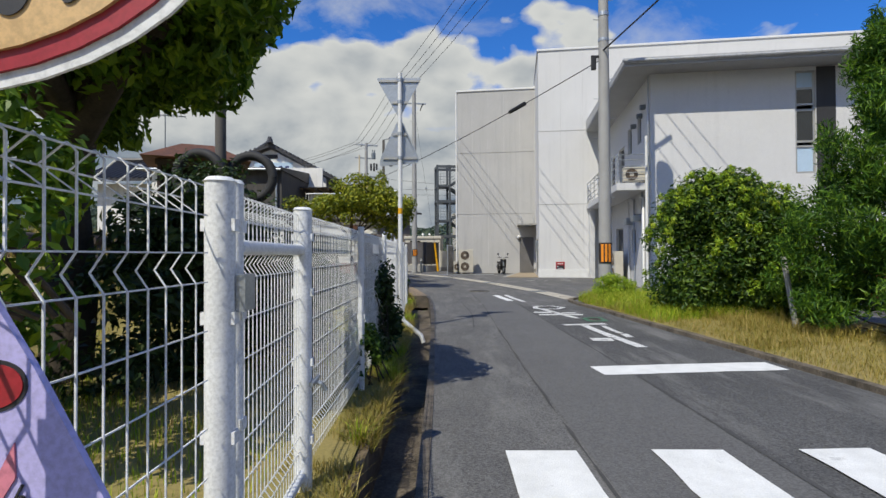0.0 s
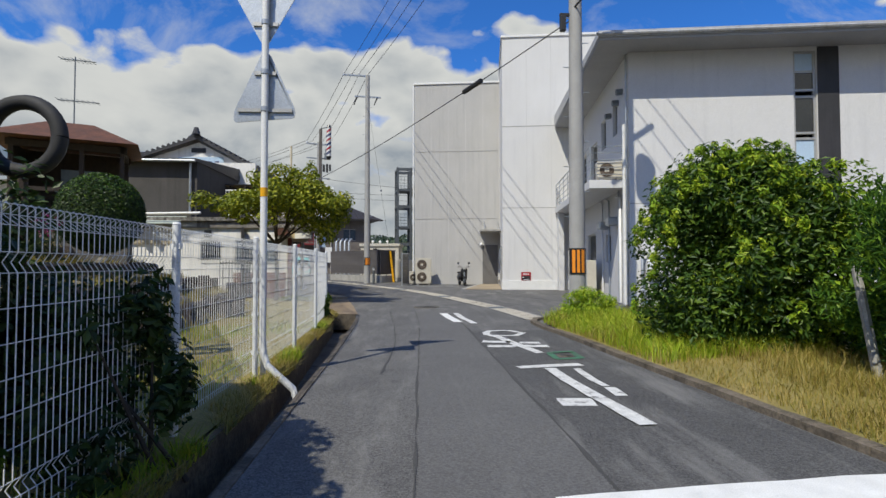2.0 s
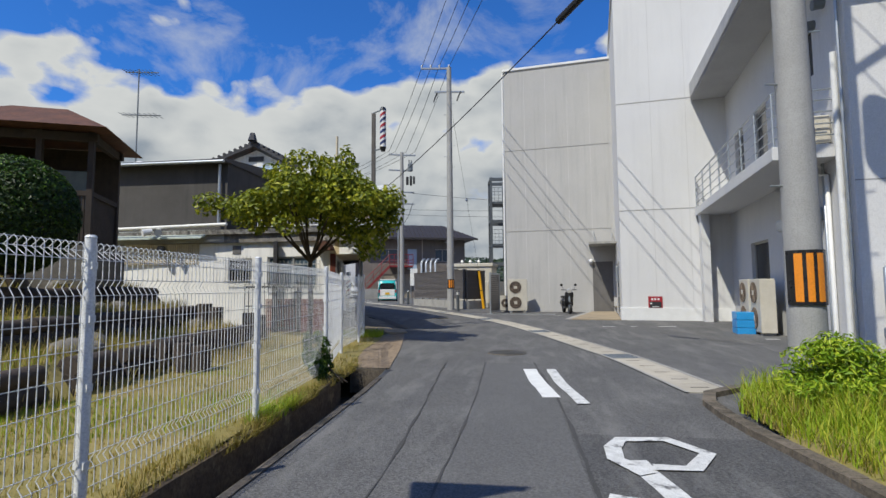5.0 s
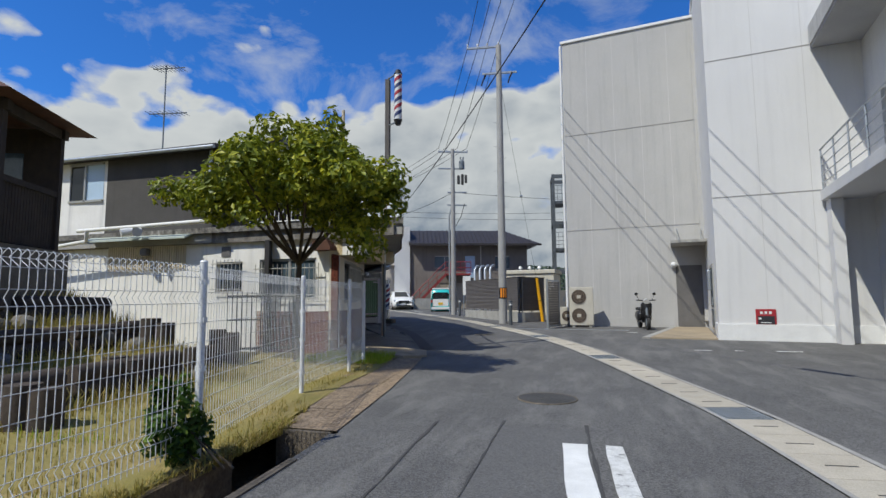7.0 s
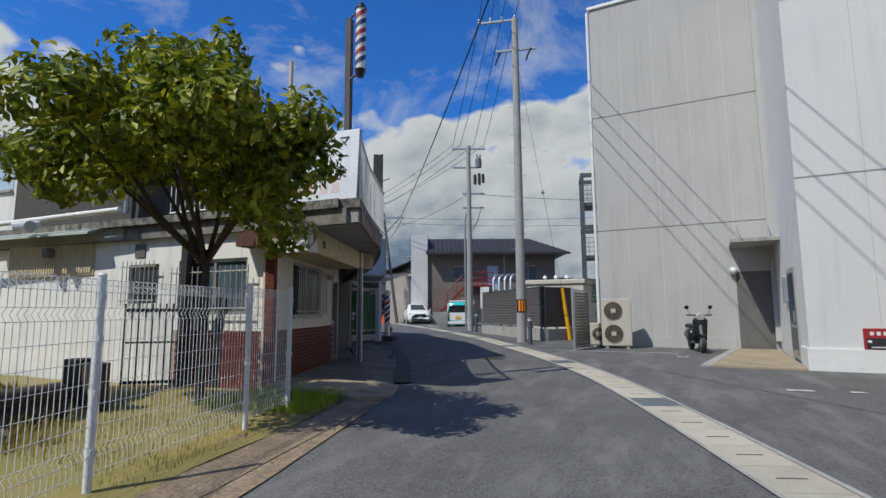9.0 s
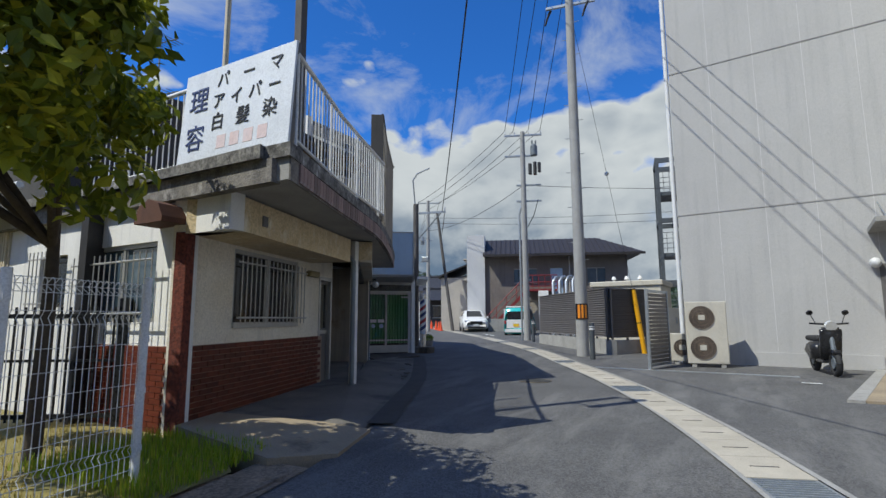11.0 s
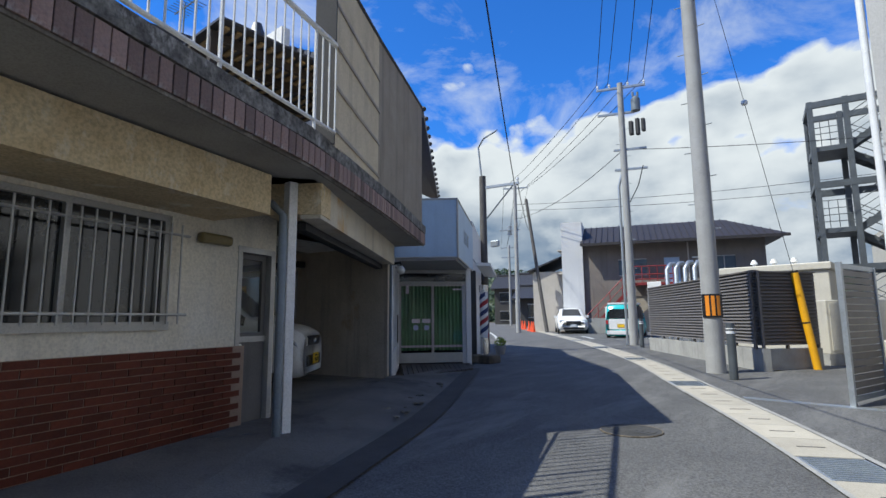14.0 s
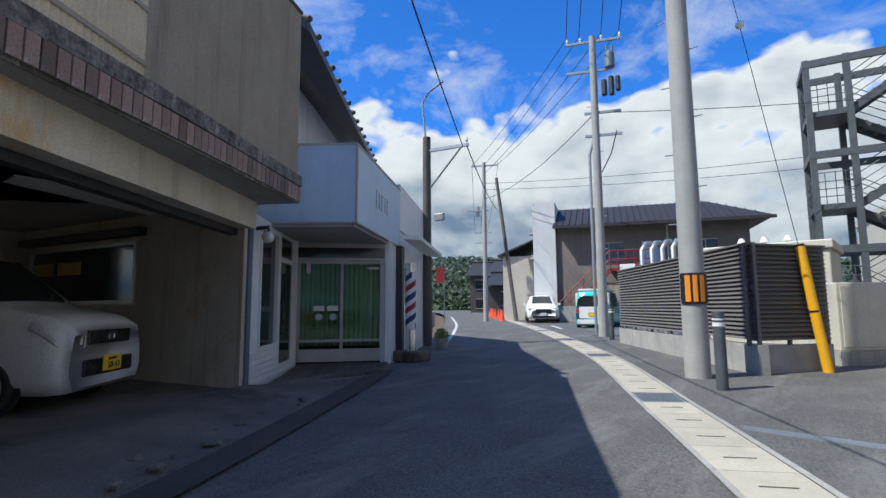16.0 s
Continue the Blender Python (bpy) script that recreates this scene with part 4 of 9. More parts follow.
part("roof", P([(WU - 1.10, WV - 1.0), (WU + 13.25, WV - 1.0), (WU + 13.25, -0.07), (WU - 1.10, -0.07)], 7.80, lambda x, y: 7.98 + 0.035 * (y - WV + 1.0)), roof_edge, hospital, "low pitched metal roof with a thick edge")
part("gutter", T(([(WU - 1.16, WV - 1.02, 7.88), (WU + 13.2, WV - 1.02, 7.86)], 0.05), n=8), roof_edge, hospital)
part("balcony_slab", B((WU - 1.1, WV + 0.5, 3.66, WU - 0.002, -0.07, 3.92), bevel=0.01), wall_white, hospital, "white balcony slab")
bal = part("balcony_railing", T(*[([(WU - 1.05, WV + 0.55, z), (WU - 1.05, -0.1, z)], 0.014) for z in (4.1, 4.32, 4.55, 4.78)], ([(WU - 1.05, WV + 0.55, 4.98), (WU - 1.05, -0.1, 4.98)], 0.025), *[([(WU - 1.05, WV + 0.55, z), (WU - 0.02, WV + 0.55, z)], 0.014) for z in (4.1, 4.32, 4.55, 4.78, 4.98)], n=6), steel_galv, hospital, "grey steel balcony railing")
for i in range(8):
    y = WV + 0.55 + i * 1.135
    part("post", T(([(WU - 1.05, y, 3.9), (WU - 1.05, y, 4.98)], 0.02), n=6), steel_galv, bal)
part("downpipe", T(([(WU - 0.07, WV + 0.35, GZ), (WU - 0.07, WV + 0.35, 5.6)], 0.055), n=10), white_mat, hospital, "white downpipe", smooth=True)
part("downpipe", T(([(WU - 0.05, WV + 0.15, GZ), (WU - 0.05, WV + 0.15, 7.7)], 0.03), n=8), steel_galv, hospital)
part("column", B((2.55, -0.5, GZ, 2.8, -0.08, 3.66)), wall_white, hospital)
hv = part("vent_hood", B((0.85, -0.18, 2.85, 1.15, -0.002, 3.05), bevel=0.02, m=sm), steel_grey, hospital)

# ---- mesh fence along the lane ----
fence = thing("mesh_fence", "white welded mesh fence with folded top and round posts", "fence")
PROFILE = [(0, 0.06), (0, 0.20), (0.03, 0.24), (0, 0.28), (0, 1.17), (0.03, 1.215), (0, 1.26), (0, 1.37), (0, 1.455), (0.02, 1.475), (0.075, 1.43), (0.0, 1.375)]
ROWS_H = [(0, 0.10), (0, 0.20), (0, 0.28), (0, 0.42), (0, 0.57), (0, 0.72), (0, 0.87), (0, 1.02), (0, 1.17), (0, 1.26), (0, 1.375), (0.012, 1.468), (0.075, 1.43)]


def wire_panel(p, q, z, parent, top=1.5, gap=0.05):
    """Welded mesh between two posts: upright wires bent to the profile, level wires across them."""
    d = Vector((q[0] - p[0], q[1] - p[1], 0))
    ln = d.length
    d.normalize()
    nrm = Vector((-d.y, d.x, 0))
    verts, faces = [], []
    w = 0.0020
    k = int(ln / gap)
    s = top / 1.5

    def bar(pts, a, b):
        base = len(verts)
        for c in pts:
            verts.extend([c + a + b, c - a + b, c - a - b, c + a - b])
        for i in range(len(pts) - 1):
            o = base + i * 4
            for j in range(4):
                faces.append((o + j, o + (j + 1) % 4, o + 4 + (j + 1) % 4, o + 4 + j))

    for i in range(1, k + 1):
        o = Vector((p[0], p[1], z)) + d * (i * ln / (k + 1))
        bar([o + nrm * a + Vector((0, 0, b * s)) for a, b in PROFILE], d * w, nrm * w)
    for a, b in ROWS_H:
        o = Vector((p[0], p[1], z + b * s)) + nrm * (a + 0.004)
        bar([o, o + d * ln], nrm * w, Vector((0, 0, w)))
    return raw("mesh_panel", [tuple(v) for v in verts], faces, fence_white, parent)


def fence_post(x, y, z, r, h, parent):
    bm = bmesh.new()
    tube(bm, [(x, y, z), (x, y, z + h - 0.02), (x, y, z + h)], r, 14)
    po = part("post", bm, fence_white, parent, smooth=True)
    part("post_cap", T(([(x, y, z + h), (x, y, z + h + 0.014)], r * 1.1, r * 0.8), n=14), fence_white, po)
    for zz in (0.30, 0.72, 1.10, 1.40):
        part("clip", B((x - r * 1.15, y - 0.02, z + zz - 0.02, x + r * 1.15, y + 0.02, z + zz + 0.02)), fence_white, po)
    return po


gate_a, gate_b = (-0.72, 1.66), (-0.77, 2.82)
near = [(-0.705, 0.5), (-0.72, 1.58)]
for a, b in zip(near, near[1:]):
    wire_panel(a, b, 0.05, fence, gap=0.085)
for p in near[:-1]:
    fence_post(*p, 0.0, 0.03, 1.52, fence)
fence_post(*gate_a, 0.0, 0.048, 1.54, fence)
fence_post(gate_a[0] - 0.005, gate_a[1] + 0.13, 0.0, 0.03, 1.55, fence)
fence_post(*gate_b, 0.0, 0.05, 1.55, fence)
gate = thing("mesh_gate", "white mesh fence gate leaf with a pipe frame and latch, closed", "gate")
gm = along(gate_a, gate_b)
gl_ = dist(gate_a, gate_b)
for z, r in ((1.33, 0.028), (0.12, 0.025)):
    part("gate_rail", T(([gm @ Vector((0.16, 0, z)), gm @ Vector((gl_ - 0.05, 0, z))], r), n=10), fence_white, gate, smooth=True)
wire_panel(tuple((gm @ Vector((0.13, 0, 0)))[:2]), tuple((gm @ Vector((gl_ - 0.05, 0, 0)))[:2]), 0.05, gate)
part("latch", T(([gm @ Vector((gl_ - 0.12, -0.07, 0.62)), gm @ Vector((gl_ + 0.08, -0.07, 0.62))], 0.012), ([gm @ Vector((gl_, -0.03, 0.62)), gm @ Vector((gl_, -0.10, 0.60)), gm @ Vector((gl_ + 0.02, -0.12, 0.56))], 0.014), n=8), steel_galv, gate, "steel bolt latch")
for z in (1.12, 0.3):
    part("hinge", B((0.0, -0.08, z, 0.10, -0.05, z + 0.12), m=gm), steel_galv, gate)
line = [gate_b, *FENCE[1:]]
for a, b in zip(line, line[1:]):
    wire_panel(a, b, zg(a[1]) + 0.06, fence)
for x, y in line[1:]:
    fence_post(x, y, zg(y), 0.03, 1.56, fence)

# painted board by the crossing: an oval panel over a lavender cut-out
board = thing("crossing_board", "painted lavender cut-out board with an oval cream panel", "sign board", pose(-0.68, 0.75, 0.0))
part("stake", T(([(-0.25, -0.02, 0.0), (-0.25, -0.02, 1.9)], 0.016)), wood_dark, board)
XZ = Matrix(((1, 0, 0, 0), (0, 0, -1, 0), (0, 1, 0, 0), (0, 0, 0, 1)))
part("lavender_panel", P([(-0.10, 0.25), (0.40, 0.25), (0.36, 0.52), (0.29, 0.76), (0.20, 0.945), (0.10, 1.13), (0.03, 1.245), (-0.04, 1.31), (-0.10, 1.33)], 0.0, 0.012, XZ), lavender, board)


def oval(cx, cz, rx, rz, tilt, n=40, x_min=-9.0):
    c, s = math.cos(tilt), math.sin(tilt)
    return [(max(x_min, cx + rx * math.cos(a) * c - rz * math.sin(a) * s), cz + rx * math.cos(a) * s + rz * math.sin(a) * c) for a in (k * 2 * math.pi / n for k in range(n))]


part("red_shape", P(oval(0.035, 1.115, 0.045, 0.032, 0.1), 0.012, 0.015, XZ), red_mat, board)
part("outline", P(oval(0.035, 1.115, 0.051, 0.038, 0.1), 0.012, 0.0135, XZ), ink_black, board)
letters("character", "ん", 0.045, Matrix(((1, 0, 0, 0.08), (0, 0, -1, -0.014), (0, 1, 0, 0.955), (0, 0, 0, 1))), ink_black, board, 0.001)
part("pink_shape", P([(0.0, 0.955), (0.045, 0.99), (0.068, 1.035), (0.07, 0.985), (0.045, 0.945), (0.0, 0.92)], 0.012, 0.015, XZ), pink_ink, board)
for r_, mt, d in ((1.0, white_mat, 0.0), (0.94, red_mat, 0.006), (0.86, cream_board, 0.012)):
    part("oval_panel", P(oval(-0.06, 1.88, 0.47 * r_, 0.345 * r_, 0.05), d, d + 0.006, XZ), mt, board)
part("oval_mark", P(oval(0.06, 1.70, 0.035, 0.055, 0.0), 0.019, 0.021, XZ), ink_black, board)
part("oval_mark", P(oval(0.16, 1.72, 0.022, 0.06, -0.3), 0.019, 0.021, XZ), ink_black, board)

# ---- road sign seen from behind ----
sgn = thing("road_sign", "white pole with two triangular road signs seen from behind", "road sign", pose(-0.74, 8.95, 0))
part("pole", T(([(0, 0, 4.48), (0, 0, 0.42), (0.015, -0.01, 0.28), (0.06, -0.02, 0.16), (0.36, -0.1, -0.08), (0.40, -0.11, -0.2)], 0.038), n=14), white_mat, sgn, smooth=True)
part("pole_sleeve", T(([(-0.02, 0.1, 0.0), (-0.02, 0.1, 1.5)], 0.03), n=10), fence_white, sgn, smooth=True)
rm = Matrix(((1, 0, 0, 0), (0, 0, -1, 0.07), (0, 1, 0, 0), (0, 0, 0, 1)))


def rounded(tri, r, n=5):
    out = []
    for i, c in enumerate(tri):
        c = Vector(c)
        a, b = (Vector(tri[i - 1]) - c).normalized(), (Vector(tri[(i + 1) % len(tri)]) - c).normalized()
        for k in range(n + 1):
            t = k / n
            p = (c + a * r) * (1 - t) ** 2 + 2 * t * (1 - t) * c + (c + b * r) * t * t
            out.append((p.x, p.y))
    return out


up_tri = part("stop_plate", P(rounded([(-0.42, 4.42), (0.38, 4.42), (-0.02, 3.70)][::-1], 0.05), 0.0, 0.012, rm), steel_galv, sgn, "grey back of an inverted triangular sign")
lo_tri = part("warning_plate", P(rounded([(-0.36, 2.86), (0.32, 2.92), (0.32, 3.02), (0.03, 3.66), (-0.05, 3.66), (-0.36, 2.98)], 0.05), 0.0, 0.012, rm), steel_galv, sgn, "grey back of a triangular sign")
for z, w, pr_ in ((4.36, 0.37, up_tri), (3.98, 0.15, up_tri), (3.0, 0.31, lo_tri), (3.42, 0.13, lo_tri)):
    part("back_rail", B((-w, 0.035, z - 0.02, w - 0.02, 0.058, z + 0.02)), alu, pr_)
    part("clamp", T(([(0, 0, z - 0.025), (0, 0, z + 0.025)], 0.046), n=12), steel_galv, pr_)
part("sticker", T(([(0, 0, 2.02), (0, 0, 2.12)], 0.0395), n=14), yellow_mat, sgn, "small yellow inspection sticker")


# ---- utility poles and cables ----
def pole(x, y, h, r0, r1, label, lean=(0, 0), steps=True, material=None, zb=None):
    z = zg(y) - 0.3 if zb is None else zb
    th = thing("utility_pole", label, "utility pole", pose(x, y, z))
    part("shaft", T(([(0, 0, 0), (lean[0], lean[1], h + 0.3)], r0, r1), n=20), material or pole_conc, th, smooth=True)
    if steps:
        k = 0
        zz = 2.6
        while zz < h - 1.5:
            f = zz / h
            s = 1 if k % 2 else -1
            cx, cy = lean[0] * f, lean[1] * f
            part("step_bolt", T(([(cx, cy, zz), (cx + s * (r0 + 0.10), cy - 0.02, zz + 0.01)], 0.010), n=6), steel_galv, th)
            zz += 0.55
            k += 1
    return th


def hazard_plate(th, r, z0, z1, facing):
    """Black sleeve with orange bars, round the pole on the side it faces."""
    hp = None
    n = 10
    for c0, c1, mt, rr, nm in ((-1.2, 1.2, black_gloss, r + 0.012, "warning_plate"), (-0.72, -0.34, orange_mat, r + 0.016, "warning_bar"), (-0.16, 0.16, orange_mat, r + 0.016, "warning_bar"), (0.34, 0.72, orange_mat, r + 0.016, "warning_bar")):
        bm = bmesh.new()
        pad = 0.0 if nm == "warning_plate" else 0.035
        a = [facing + c0 + (c1 - c0) * k / n for k in range(n + 1)]
        lo = [bm.verts.new((rr * math.cos(t), rr * math.sin(t), z0 + pad)) for t in a]
        hi = [bm.verts.new((rr * math.cos(t), rr * math.sin(t), z1 - pad)) for t in a]
        for k in range(n):
            bm.faces.new((lo[k], lo[k + 1], hi[k + 1], hi[k]))
        ob = part(nm, bm, mt, hp or th, "black plate with orange bars" if hp is None else "")
        hp = hp or ob


p_near = pole(4.48, 14.2, 13.2, 0.185, 0.10, "grey concrete utility pole in the grass")
hazard_plate(p_near, 0.180, 1.36, 1.92, -1.75)
part("band", T(([(0, 0, 8.2), (0, 0, 8.32)], 0.145), ([(0, 0, 7.5), (0, 0, 7.58)], 0.148), n=20), steel_galv, p_near)
part("cable_bracket", B((-0.35, -0.03, 7.05, -0.10, 0.03, 7.12), (-0.34, -0.06, 6.72, -0.22, 0.06, 7.05), bevel=0.01), cable_mat, p_near)
part("transformer", T(([(0.42, -0.1, 10.3), (0.42, -0.1, 11.2)], 0.26), ([(0.42, -0.1, 11.2), (0.42, -0.1, 11.3)], 0.24, 0.1), n=14), steel_grey, p_near, "grey drum transformer", smooth=True)
p_two = pole(-1.88, 34.0, 12.5, 0.185, 0.12, "tall grey utility pole by the yard entrance")
hazard_plate(p_two, 0.185, 1.38, 1.84, -1.2)


def cross_arm(th, z, x0, x1, dy=0.0, ang=0.0, insul=()):
    m = pose(0, 0, z, 0, 0, ang)
    arm = part("cross_arm", B((x0, -0.04 + dy, -0.04, x1, 0.04 + dy, 0.04), m=m), steel_galv, th)
    for x in insul:
        part("insulator", T(([m @ Vector((x, dy, 0.04)), m @ Vector((x, dy, 0.12))], 0.03), ([m @ Vector((x, dy, 0.12)), m @ Vector((x, dy, 0.20))], 0.05, 0.03), n=8), white_mat, arm)
    return arm


cross_arm(p_near, 13.4, -0.85, 0.95, 0.0, 12, (-0.75, -0.25, 0.25, 0.75))
cross_arm(p_near, 11.9, -0.9, 0.9, 0.0, 12)
cross_arm(p_two, 12.75, -1.45, 0.1, 0.0, 8, (-1.4, -0.95, -0.5, 0.0))
cross_arm(p_two, 11.5, -0.75, 0.8, 0.0, 8)
for s in (-0.62, 0.6):
    part("strain_insulator", T(([(s, 0.02, 11.48), (s - 0.12, 0.03, 11.25), (s - 0.2, 0.05, 11.02)], 0.045, 0.03), n=8), cable_mat, p_two)
p_three = pole(-6.28, 42.2, 10.3, 0.165, 0.11, "grey concrete utility pole carrying a transformer")
part("transformer", T(([(0.62, -0.15, 9.25), (0.62, -0.15, 9.72)], 0.17), ([(0.62, -0.15, 9.72), (0.62, -0.15, 9.83)], 0.16, 0.08), ([(0.55, -0.2, 9.83), (0.55, -0.2, 10.0)], 0.04), ([(0.70, -0.1, 9.83), (0.70, -0.1, 10.0)], 0.04), n=14), steel_grey, p_three, "grey drum transformer", smooth=True)
part("switch_gear", B((0.35, -0.3, 8.3, 0.5, -0.1, 8.85), (0.6, -0.3, 8.25, 0.74, -0.1, 8.9), (0.82, -0.3, 8.35, 0.95, -0.1, 8.85), bevel=0.03), cable_mat, p_three)
cross_arm(p_three, 10.42, -0.9, 0.95, 0.0, 20, (-0.85, -0.4, 0.3, 0.9))
cross_arm(p_three, 9.35, -0.9, 0.5, 0.0, 20)
cross_arm(p_three, 7.85, -0.35, 0.85, 0.0, 20)
cross_arm(p_three, 7.05, -0.35, 0.85, 0.0, 20)
part("riser_pipe", T(([(-0.25, 0, 0.2), (-0.25, 0, 6.4), (-0.1, 0, 6.9)], 0.05), n=10), steel_galv, p_three, smooth=True)
part("riser_cable", T(([(0.75, -0.1, 7.05), (0.55, -0.15, 6.3), (0.2, -0.15, 5.7)], 0.02), n=6), cable_mat, p_three)
p_left = pole(-9.15, 36.6, 5.85, 0.14, 0.11, "dark stained wooden cable pole", material=pole_dark, steps=False)
part("lamp_arm", T(([(0, 0, 5.7), (-0.15, 0, 7.2), (0.1, -0.05, 7.45), (0.75, -0.2, 7.55)], 0.03), n=8), steel_galv, p_left, "street light arm", smooth=True)
cross_arm(p_left, 5.75, -0.1, 1.3, 0.0, 10, (1.25,))
part("brace", T(([(0.05, 0, 4.6), (1.1, 0.15, 5.7)], 0.025)), steel_grey, p_left)
part("junction_box", B((0.3, -0.06, 3.7, 0.6, 0.06, 3.9), bevel=0.02), steel_galv, p_left)
p_far = pole(-17.4, 52.5, 10.0, 0.16, 0.11, "grey concrete utility pole farther up the lane")
cross_arm(p_far, 10.1, -0.8, 0.9, 0, 25, (-0.75, 0.0, 0.85))
cross_arm(p_far, 7.2, -1.1, 0.3, 0, 25)
part("transformer", T(([(-0.5, 0, 6.9), (-0.5, 0, 7.5)], 0.16), n=12), steel_galv, p_far, smooth=True)
pole(-15.8, 53.5, 9.3, 0.13, 0.10, "leaning dark stay pole", lean=(-1.6, 0.5), steps=False, material=pole_dark)
p_far2 = pole(-30, 72, 9.0, 0.15, 0.11, "slim utility pole in the distance", steps=False)
cross_arm(p_far2, 9.0, -0.9, 0.9, 0, 30)
cross_arm(p_far2, 7.9, -0.9, 0.9, 0, 30)


def cable(name, a, b, sag, r, label, knots=()):
    a, b = Vector(a), Vector(b)
    pts = [a.lerp(b, i / 24) - Vector((0, 0, sag * 4 * (i / 24) * (1 - i / 24))) for i in range(25)]
    th = thing(name, label, "cable")
    part("strand", T((pts, r), n=5), cable_mat, th)
    for k in knots:
        p = pts[round(k * 24)]
        q = pts[min(round(k * 24) + 1, 24)]
        part("closure", T(([p, p.lerp(q, 0.8)], 0.07), n=8), cable_mat, th)
    return th


C2 = [(-3.28, 33.85, 12.7), (-2.8, 33.9, 12.7), (-2.4, 33.95, 12.7), (-1.88, 34, 12.7)]
C3 = [(-7.1, 41.9, 10.6), (-6.7, 42.05, 10.6), (-6.0, 42.3, 10.6), (-5.45, 42.5, 10.6)]
CF = [(-18.1, 52.2, 10.2), (-17.4, 52.5, 10.2), (-17.4, 52.5, 9.6), (-16.6, 52.9, 10.2)]
for i, (a, b, c) in enumerate(zip(C2, C3, CF)):
    cable("power_line", a, b, 0.15, 0.013, "thin black overhead power line")
    cable("power_line", b, c, 0.25, 0.013, "thin black overhead power line")
    q = (3.72 + 0.5 * i, 14.0 + 0.1 * i, 13.25)
    cable("power_line", a, q, 0.25, 0.013, "thin black overhead power line")
    cable("power_line", q, (10.2 + 1.0 * i, -4, 13.4), 0.3, 0.013, "thin black overhead power line")
cable("telephone_cable", (4.4, 14.2, 6.9), (9.5, -4, 10.5), 0.3, 0.022, "black twisted overhead cable")
cable("telephone_cable", (-8.0, 36.75, 5.6), (4.45, 14.3, 6.75), 0.42, 0.014, "black spiral-wrapped overhead cable", (0.83,))
cable("telephone_cable", (-7.9, 36.8, 5.6), (-16.6, 52.9, 7.2), 0.3, 0.016, "black sagging overhead cable")
cable("telephone_cable", (-6.28, 42.2, 7.8), (-17.4, 52.5, 8.0), 0.5, 0.014, "black sagging overhead cable")
cable("power_line", (-17.4, 52.5, 9.0), (25, 60, 10.2), 1.2, 0.014, "thin black overhead power line")
cable("power_line", (-17.4, 52.5, 8.6), (25, 60, 9.4), 1.2, 0.014, "thin black overhead power line")
cable("power_line", (-6.28, 42.2, 7.8), (20, 54, 9.0), 0.8, 0.012, "thin black overhead power line")
for a in CF:
    cable("power_line", a, (-30 + (a[0] + 17), 72, 9.1), 0.4, 0.012, "thin black overhead power line")
gw = cable("guy_wire", (-0.60, 35.55, 2.2), (-2.0, 34.0, 12.0), 0.0, 0.006, "steel guy wire with a ball insulator")
bm = bmesh.new()
bmesh.ops.create_uvsphere(bm, u_segments=12, v_segments=8, radius=0.07, matrix=pose(-1.12, 34.97, 5.85))
part("insulator", bm, white_mat, gw, smooth=True)
yg = thing("guy_guard", "bright yellow plastic tube guarding a guy wire", "guy wire guard")
part("tube", T(([(-0.34, 35.6, 0.12), (-0.58, 35.56, 2.15)], 0.075), n=14), yellow_mat, yg, smooth=True)
part("cap", T(([(-0.58, 35.56, 2.15), (-0.585, 35.56, 2.19)], 0.07), ([(-0.34, 35.6, 0.05), (-0.345, 35.6, 0.16)], 0.079), ([(-0.46, 35.58, 1.1), (-0.462, 35.58, 1.13)], 0.078), n=14), black_gloss, yg)

bol = thing("bollard", "dark grey round bollard with a pale ring", "bollard", pose(-1.40, 33.0, zg(33)))
part("post", T(([(0, 0, 0), (0, 0, 0.95), (0, 0, 0.99)], 0.072), n=18), stair_steel, bol, smooth=True)
part("ring", T(([(0, 0, 0.80), (0, 0, 0.85)], 0.074), ([(0, 0, 0.88), (0, 0, 0.90)], 0.074), n=18), white_mat, bol)
b2 = copy_thing(bol, pose(-5.6, 41.0, zg(41)))

# ---- plant enclosure: louvred screen on a concrete base ----
LC, LR, LL = (-1.22, 34.75), (-0.26, 36.0), (-5.0, 39.9)
enc = thing("louvre_screen", "dark brown louvred metal screen on a concrete upstand", "louvre fence")
for a, b, nm in ((LL, LC, "front"), (LC, LR, "end")):
    m = along(a, b, zg(a[1]) * 0.5 + zg(b[1]) * 0.5)
    ln = dist(a, b)
    part("upstand", B((0, 0.0, -0.15, ln + (0.1 if nm == "front" else 0), 0.16, 0.42), m=m), concrete, enc, "weathered concrete upstand")
    n = 21
    for k in range(n):
        z = 0.50 + k * 0.0705
        bm = bmesh.new()
        pr_ = [(0.0, z), (0.045, z + 0.055), (0.055, z + 0.055), (0.055, z + 0.05), (0.012, z - 0.004)]
        lo = [bm.verts.new(m @ Vector((0.02, y, zz))) for y, zz in pr_]
        hi = [bm.verts.new(m @ Vector((ln - 0.02, y, zz))) for y, zz in pr_]
        for i in range(5):
            bm.faces.new((lo[i], hi[i], hi[(i + 1) % 5], lo[(i + 1) % 5]))
        part("slat", bm, louvre_mat, enc)
    x = 0.0
    while x < ln + 0.1:
        part("upright", B((min(x, ln) - 0.025, 0.06, 0.42, min(x, ln) + 0.025, 0.11, 2.0), m=m), louvre_mat, enc)
        x += ln / max(1, round(ln / 1.05))
    part("backing", B((0.02, 0.057, 0.50, ln - 0.02, 0.060, 1.98), m=m), louvre_mat, enc)
    part("top_rail", B((0, -0.005, 1.98, ln, 0.07, 2.01), m=m), louvre_mat, enc)
